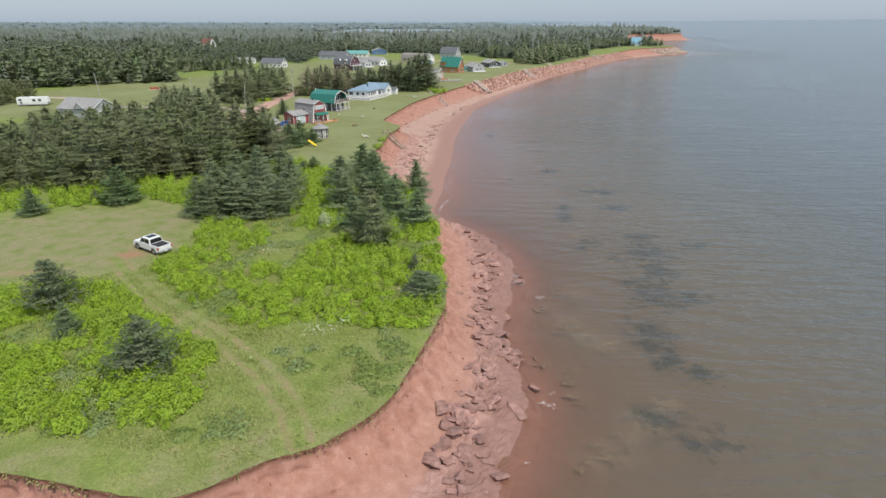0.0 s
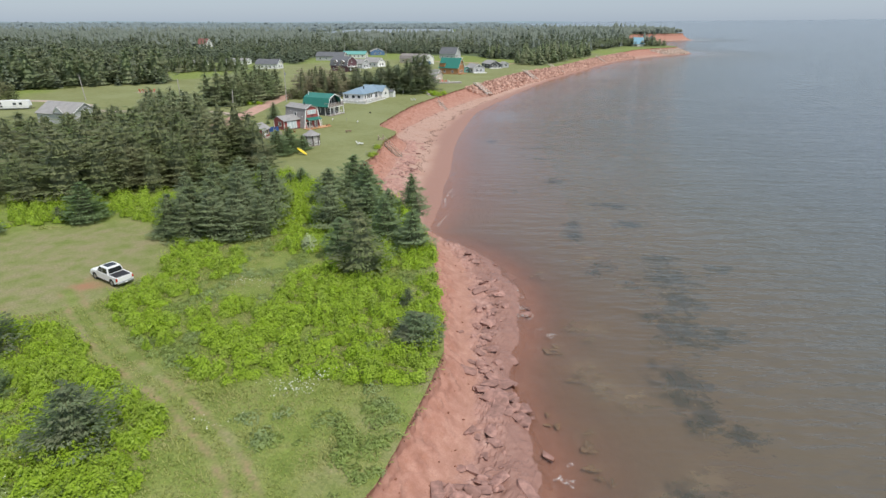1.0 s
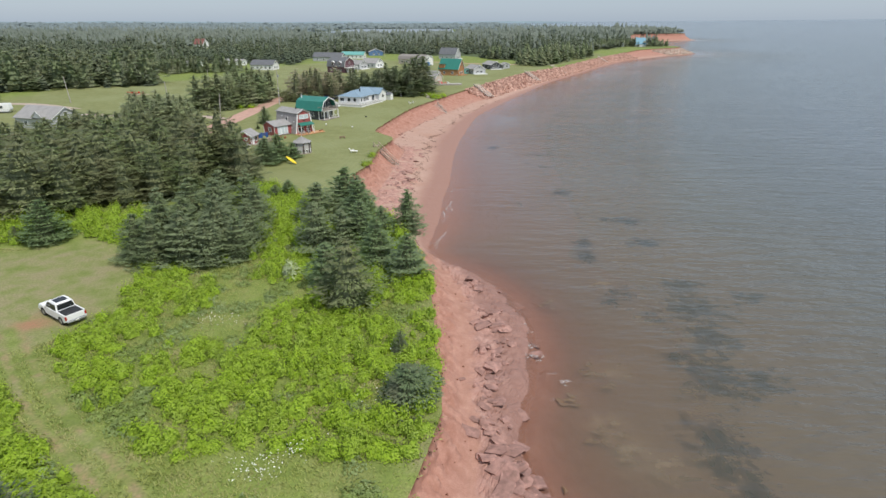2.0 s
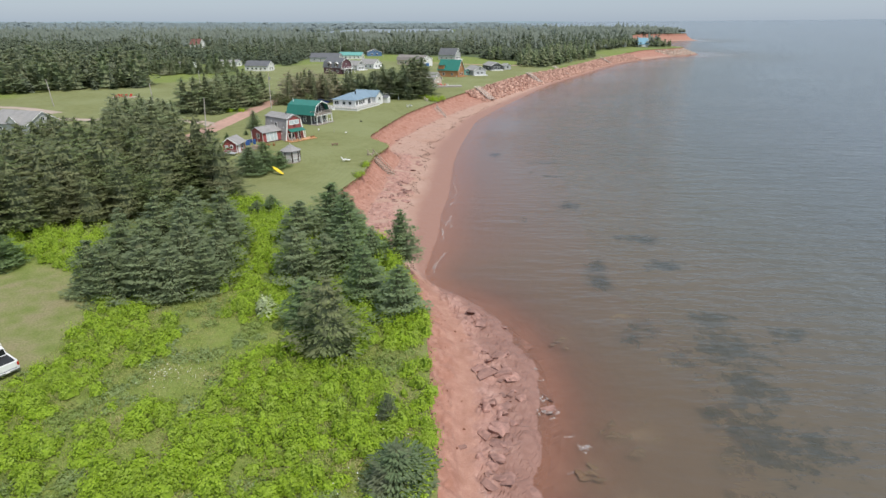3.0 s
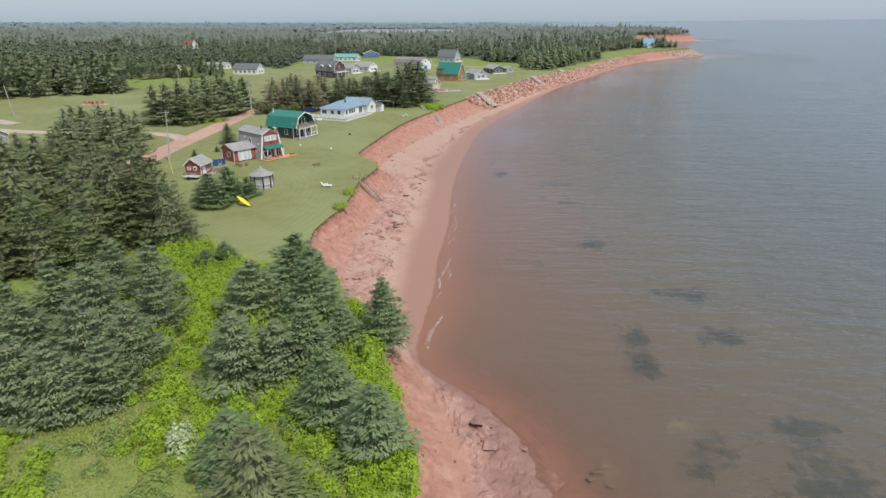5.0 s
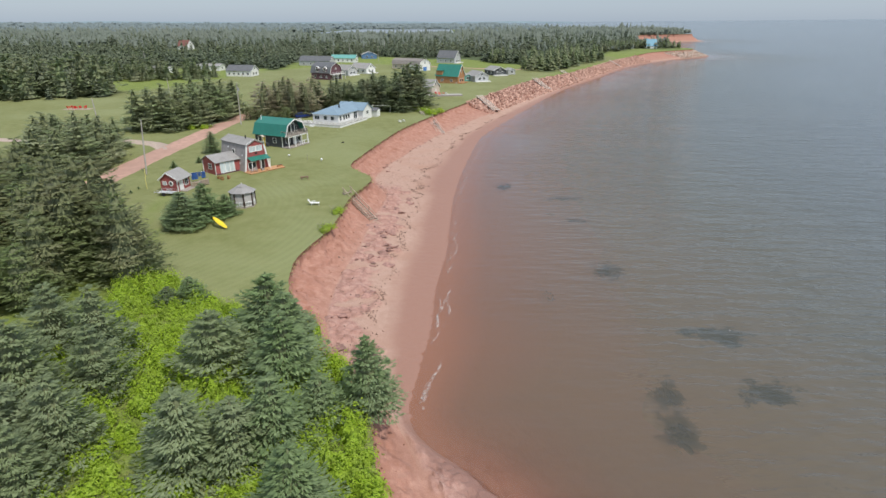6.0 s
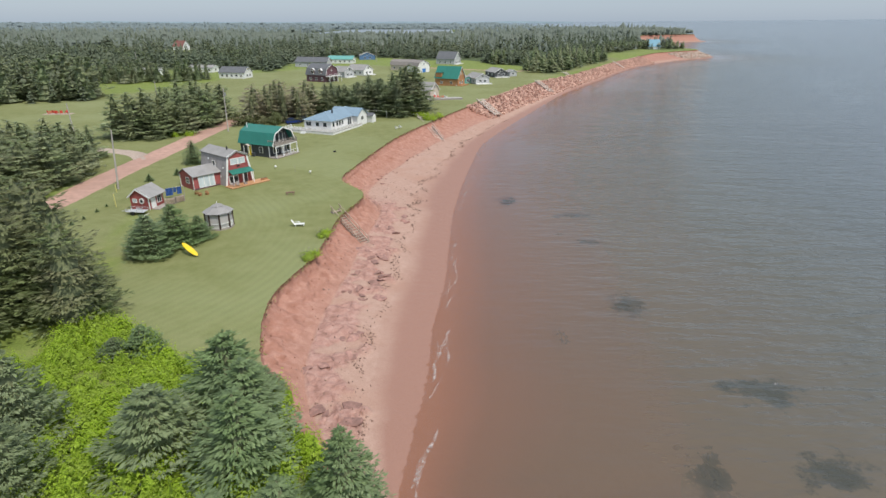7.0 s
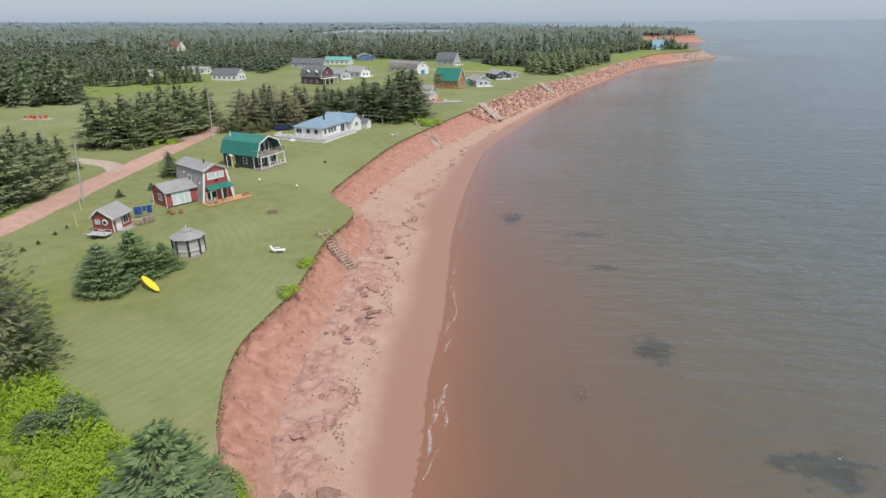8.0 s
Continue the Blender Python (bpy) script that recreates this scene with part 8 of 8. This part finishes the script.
def build_riprap():
    items = []
    s = 25.9
    while s < 29.55:
        i = int(s)
        a, b, c = curve_at(TOP, i, s - i), curve_at(FOOT, i, s - i), curve_at(WATER, i, s - i)
        seg = (Vector(TOP[i + 1]) - Vector(TOP[i])).length
        for f in np.arange(0.02, 1.1, 0.115):
            p = a.lerp(b, f) + Vector((rr.uniform(-0.4, 0.4), rr.uniform(-0.4, 0.4)))
            z = 4.7 - (4.7 - 0.9) * min(1.05, max(0, f)) + rr.uniform(-0.1, 0.3)
            z = max(z, shore_z(p.x, p.y) + 0.1)
            k = rr.uniform(0.6, 1.25)
            items.append((RIP[rr.randrange(8)], pose(p.x, p.y, z, rr.uniform(0, 360), rr.uniform(0, 360), rr.uniform(0, 360)) @ Matrix.Diagonal((k, k, k, 1))))
        s += 1.05 / seg
    joined("riprap", items, M_RIP, "armour of broken red stone on the slope", "riprap")
    items, s = [], 30.25
    while s < 31.0:
        i = int(s)
        a, b = curve_at(TOP, i, s - i), curve_at(FOOT, i, s - i)
        for f in np.arange(0.1, 1.1, 0.14):
            p = a.lerp(b, f) + Vector((rr.uniform(-0.6, 0.6), rr.uniform(-0.6, 0.6)))
            k = rr.uniform(0.9, 2.0)
            items.append((RIP[rr.randrange(8)], pose(p.x, p.y, shore_z(p.x, p.y) + 0.2, rr.uniform(0, 360), rr.uniform(0, 360), rr.uniform(0, 360)) @ Matrix.Diagonal((k, k, k, 1))))
        s += 1.7 / (Vector(TOP[i + 1]) - Vector(TOP[i])).length
    joined("cape_rocks", items, M_PALEROCK, "pale jumbled stones along the cape", "rocks")
    pebbles = []
    for _ in range(4200):
        s = rr.uniform(15.2, 25.8) if rr.random() < 0.6 else rr.uniform(21.0, 26.0)
        band = (0.46 if s < 21.5 else 0.55) + 0.05 * math.sin(s * 9) + rr.gauss(0, 0.03) if rr.random() < 0.72 else rr.uniform(-0.1, 0.5)
        p = shore_point(s, band)
        if turb(p.x * 0.3, p.y * 0.3, 21.0, 2) < 0.0 and rr.random() < 0.8:
            continue
        k = 0.05 + 0.16 * rr.random() ** 2
        pebbles.append((RIP[rr.randrange(8)], pose(p.x, p.y, shore_z(p.x, p.y) + 0.02, rr.uniform(0, 360), rr.uniform(0, 360), rr.uniform(0, 360)) @ Matrix.Diagonal((k * 1.4, k, k * 0.7, 1))))
    joined("beach_stones", pebbles, M_WRACK, "scattered dark stones and dried weed along the tide line", "stones")
    clods = []
    for k in range(0, len(STATIONS), 2):
        s, t, ft, w = STATIONS[k]
        if not 3 < s < 26 or rr.random() < 0.35:
            continue
        f = rr.random() ** 2 * 1.1
        p = t.lerp(ft, f) + Vector((rr.uniform(-0.2, 0.2), rr.uniform(-0.2, 0.2)))
        q = rr.uniform(0.05, 0.2)
        clods.append((RIP[rr.randrange(8)], pose(p.x, p.y, shore_z(p.x, p.y) + 0.03, rr.uniform(0, 360), rr.uniform(0, 360), rr.uniform(0, 360)) @ Matrix.Diagonal((q, q, q * 0.8, 1))))
    joined("clay_clods", clods, M_CLOD, "crumbled clods and turf lumps on the cliff face", "clods")


M_WRACK = weathered("stones_and_wrack", (0.27, 0.175, 0.135), 0.9, 5, 1, 0.4)
M_CLOD = weathered("dark_red_clods", (0.26, 0.11, 0.07), 0.95, 5, 1, 0.4)
build_riprap()


M_PALEWOOD = weathered("pale_bleached_planks", (0.62, 0.53, 0.46), 0.8, 6, 0.8, 0.2, 0.3, 0.01, rand=0.2)


def stairs(x0, y0, z0, x1, y1, z1, width, treads, label, rails=True, mat=None, deep=0.15):
    """Wooden beach stairs from the cliff top to the beach."""
    mat = mat or M_STAIRWOOD
    dx, dy = x1 - x0, y1 - y0
    L = math.hypot(dx, dy)
    s = thing("beach_stairs", x0, y0, 0, math.degrees(math.atan2(dy, dx)), label, "stairs", "stairs down the cliff")
    for y in (-width / 2, width / 2):
        part("stringer", beamed((-0.3, y, z0 + 0.12), (L + 0.2, y, z1 - 0.05), 0.1, 0.3), mat, s)
        if rails:
            part("handrail", beamed((-0.3, y * 1.04, z0 + 1.0), (L * 0.96, y * 1.04, z1 + 0.95), 0.08, 0.1), mat, s)
            for f in (0.02, 0.34, 0.66, 0.95):
                z = z0 + (z1 - z0) * f
                part("rail_post", boxed(L * f - 0.05, L * f + 0.05, y * 1.04 - 0.05, y * 1.04 + 0.05, z, z + 1.0), mat, s)
    w = width / 2 - 0.06
    me = bpy.data.meshes.new("tread")
    b = boxed(-deep, deep, -w, w, 0, 0.06)
    b.to_mesh(me)
    b.free()
    me.materials.append(mat)
    for k in range(treads):
        f = (k + 0.5) / treads
        o = new("tread", me)
        o.parent = s
        o.location = (L * f, 0, z0 + (z1 - z0) * f + 0.12)
    return s


stairs(-16.3, 159.6, 5.0, -10.9, 155.0, 0.9, 1.6, 15, "weathered wooden stairs with open treads and handrails")
stairs(-6.4, 256.6, 5.3, 0.0, 238.2, 1.1, 2.4, 24, "long sun-bleached wooden stairs on the red cliff", True, M_PALEWOOD, 0.22)
for x0, y0, x1, y1 in ((14.6, 294.5, 20.8, 282.3), (47.4, 368.5, 53.0, 356.6), (70.8, 418.5, 77.6, 406.5), (126.0, 516.5, 133.4, 513.6)):
    stairs(x0, y0, 6.0, x1, y1, 1.9, 2.8, 20, "pale timber stairs over the stone armour", False, M_PALEWOOD, 0.36)


# ---- foam, weed and reef ----
def blob(cx, cy, rx, ry, z, rng, rings=3, n=14, lift=0.25, turn=0.0):
    """A low uneven mound."""
    rows = []
    ph = rng.uniform(0, 6, 4)
    for i in range(rings + 1):
        f = i / rings
        row = []
        for j in range(n + 1):
            a = 2 * math.pi * j / n
            k = 1 + 0.28 * math.sin(2 * a + ph[0]) + 0.2 * math.sin(3 * a + ph[1]) + 0.14 * math.sin(7 * a + ph[2]) + 0.08 * math.sin(11 * a + ph[3])
            x, y = rx * k * f * math.cos(a), ry * k * f * math.sin(a)
            c, s = math.cos(turn), math.sin(turn)
            row.append((cx + x * c - y * s, cy + x * s + y * c, z + lift * (1 - f * f) + 0.06 * turb(x + cx, y + cy, 1, 2)))
        rows.append(row)
    return rows


def mounds(name, spots, mat, label, category, z, lift, rng):
    verts, faces = [], []
    for cx, cy, rx, ry in spots:
        rows = blob(cx, cy, rx, ry, z, rng, lift=lift, turn=rng.uniform(-0.5, 0.5))
        n, m, st = len(rows), len(rows[0]), len(verts)
        verts += [p for r in rows for p in r]
        faces += [(st + i * m + j, st + i * m + j + 1, st + (i + 1) * m + j + 1, st + (i + 1) * m + j) for i in range(n - 1) for j in range(m - 1)]
    return tagged(new(name, mesh_of(name, verts, faces, [mat], smooth=True)), label, category, kind="stuff")


rw = np.random.default_rng(9)
weed = []
for cx, cy, rx, ry in WEED_BEDS:
    for _ in range(13):
        weed.append((cx + rw.normal(0, rx * 0.45), cy + rw.normal(0, ry * 0.45), rx * rw.uniform(0.06, 0.28), ry * rw.uniform(0.06, 0.28)))
mounds("seaweed_beds", weed, M_WEED, "dark seaweed patches under shallow water", "seaweed", -0.22, 0.14, rw)
reef = []
for cx, cy, r in REEF_STONES:
    for _ in range(5):
        reef.append((cx + rw.normal(0, r * 0.7), cy + rw.normal(0, r * 0.7), r * rw.uniform(0.15, 0.5), r * rw.uniform(0.15, 0.45)))
mounds("submerged_rocks", reef, M_REEF, "pale sandstone rocks under the water", "rocks", -0.36, 0.08, rw)


def build_foam():
    """Broken white streaks along the waterline."""
    verts, faces = [], []
    rnd = random.Random(99)

    def streak(p, d, L, w):
        st, n = len(verts), 7
        ph = rnd.uniform(0, 6)
        for i in range(n + 1):
            f = i / n
            c = p + d * (L * (f - 0.5)) + Vector((-d.y, d.x)) * (0.025 * L * math.sin(f * 5 + ph))
            ww = w * math.sin(math.pi * f) ** 0.7 * rnd.uniform(0.4, 1.1) + 0.01
            for e in (-1, 1):
                q = c + Vector((-d.y, d.x)) * ww * e
                verts.append((q.x, q.y, max(0.03, shore_z(q.x, q.y) + 0.02) if rocky_foam else 0.035))
        for i in range(n):
            faces.append((st + 2 * i, st + 2 * i + 1, st + 2 * i + 3, st + 2 * i + 2))
    rocky_foam = False
    for _ in range(44):
        s = rnd.uniform(15.4, 27.0)
        i = int(s)
        p, q = curve_at(WATER, i, s - i), curve_at(WATER, i, min(1, s - i + 0.05))
        d = (q - p).normalized()
        out = Vector((d.y, -d.x))
        d = (d + out * rnd.uniform(-0.05, 0.35)).normalized()
        streak(p + out * (0.8 + 1.6 * abs(turb(p.x * .2, p.y * .2, 3, 2)) + rnd.uniform(-0.3, 0.5)), d, rnd.uniform(2.0, 7.0) * (1 if s < 24 else 1.6), rnd.uniform(0.06, 0.24))
    for x, y, L, w, a in ((11.0, 73.5, 1.4, 0.35, 60), (10.6, 72.6, 0.9, 0.2, 10), (9.6, 47.0, 1.0, 0.25, 20), (10.8, 48.5, 0.8, 0.22, 50), (10.6, 78.5, 0.8, 0.15, 0), (7.2, 39.2, 0.6, 0.2, 0), (10.2, 80.3, 1.3, 0.2, 70), (9.2, 46.3, 0.5, 0.15, 0), (11.8, 70.3, 1.3, 0.22, 0), (34.8, 119.3, 0.35, 0.14, 0), (10.4, 75.6, 1.1, 0.2, 100), (10.9, 66.0, 0.7, 0.12, 20), (4.2, 34.8, 0.7, 0.2, 40)):
        w *= 0.8
        L *= 0.8
        streak(Vector((x, y)), Vector((math.cos(radians(a)), math.sin(radians(a)))), L, w)
        streak(Vector((x + 0.3, y + 0.15)), Vector((math.cos(radians(a + 70)), math.sin(radians(a + 70)))), L * 0.6, w * 0.7)
    # froth round stones that stand just awash
    for x, y, n, r in ((10.3, 73.8, 16, 0.55), (12.8, 69.0, 12, 0.4), (10.0, 75.7, 7, 0.5), (10.3, 46.6, 7, 0.4)):
        for _ in range(n):
            a = rnd.uniform(0, 6.3)
            streak(Vector((x + rnd.gauss(0, r), y + rnd.gauss(0, r * 0.6))), Vector((math.cos(a), math.sin(a))), rnd.uniform(0.4, 1.1), rnd.uniform(0.1, 0.26))
    tagged(new("sea_foam", mesh_of("sea_foam", verts, faces, [M_FOAM])), "broken white foam streaks along the waterline", "foam", kind="stuff")


build_foam()


def build_sod():
    """Torn lumps of turf and soil hanging over the cliff's edge."""
    rng, rnd = np.random.default_rng(77), random.Random(77)
    M_SOIL = weathered("dark_topsoil", (0.14, 0.075, 0.045), 0.95, 4, 0.8, 0.4, 0.5, 0.04)
    lumps = [rock_mesh("sod_lump", rng, 0.42, 0.26, 0.2, M_SOIL, 10, False) for _ in range(6)]
    shapes = [(np.array([v.co for v in m.vertices]), [tuple(p.vertices) for p in m.polygons]) for m in lumps]
    verts, faces, tufts = [], [], []
    last = None
    for s, top, foot, water in STATIONS:
        if s < 3 or s > 26.4 or last is not None and (top - last).length < 0.32:
            continue
        last = top
        gate = turb(top.x * 0.35, top.y * 0.35, 12.0, 3)
        if gate + rnd.uniform(-0.25, 0.25) < -0.12:
            continue
        out = (water - top).normalized()
        p = top + out * rnd.uniform(-0.05, 0.28 + 0.25 * max(0, gate))
        z = land_z(top.x, top.y) - rnd.uniform(0.12, 0.38)
        v, f = shapes[rnd.randrange(6)]
        a, k = math.atan2(out.y, out.x) + math.pi / 2 + rnd.uniform(-0.5, 0.5), rnd.uniform(0.18, 0.55)
        c, n = math.cos(a), math.sin(a)
        st = len(verts)
        verts.extend((p.x + k * (x * c - y * n), p.y + k * (x * n + y * c), z + k * q) for x, y, q in v)
        faces.extend(tuple(i + st for i in g) for g in f)
        for _ in range(4):
            tufts.append((p.x + rnd.uniform(-0.3, 0.3), p.y + rnd.uniform(-0.3, 0.3), land_z(top.x, top.y) - 0.06, out.x, out.y))
    tagged(new("cliff_sod", mesh_of("cliff_sod", verts, faces, [M_SOIL])), "dark torn sod lumps along the cliff's edge", "sod", kind="stuff")
    t = np.array(tufts)
    m = len(t)
    along = unit(np.stack([t[:, 3] * 0.8 + rng.normal(0, 0.4, m), t[:, 4] * 0.8 + rng.normal(0, 0.4, m), rng.uniform(-0.5, 0.6, m)], 1))
    side = unit(np.cross(along, rng.normal(size=(m, 3))))
    L = rng.uniform(0.18, 0.42, m)
    tagged(new("edge_grass", quads_mesh("edge_grass", sprays(t[:, :3], along, side, L, L * 0.16), M_GRASS)), "grass tufts drooping over the cliff's edge", "grass", kind="stuff")


build_sod()
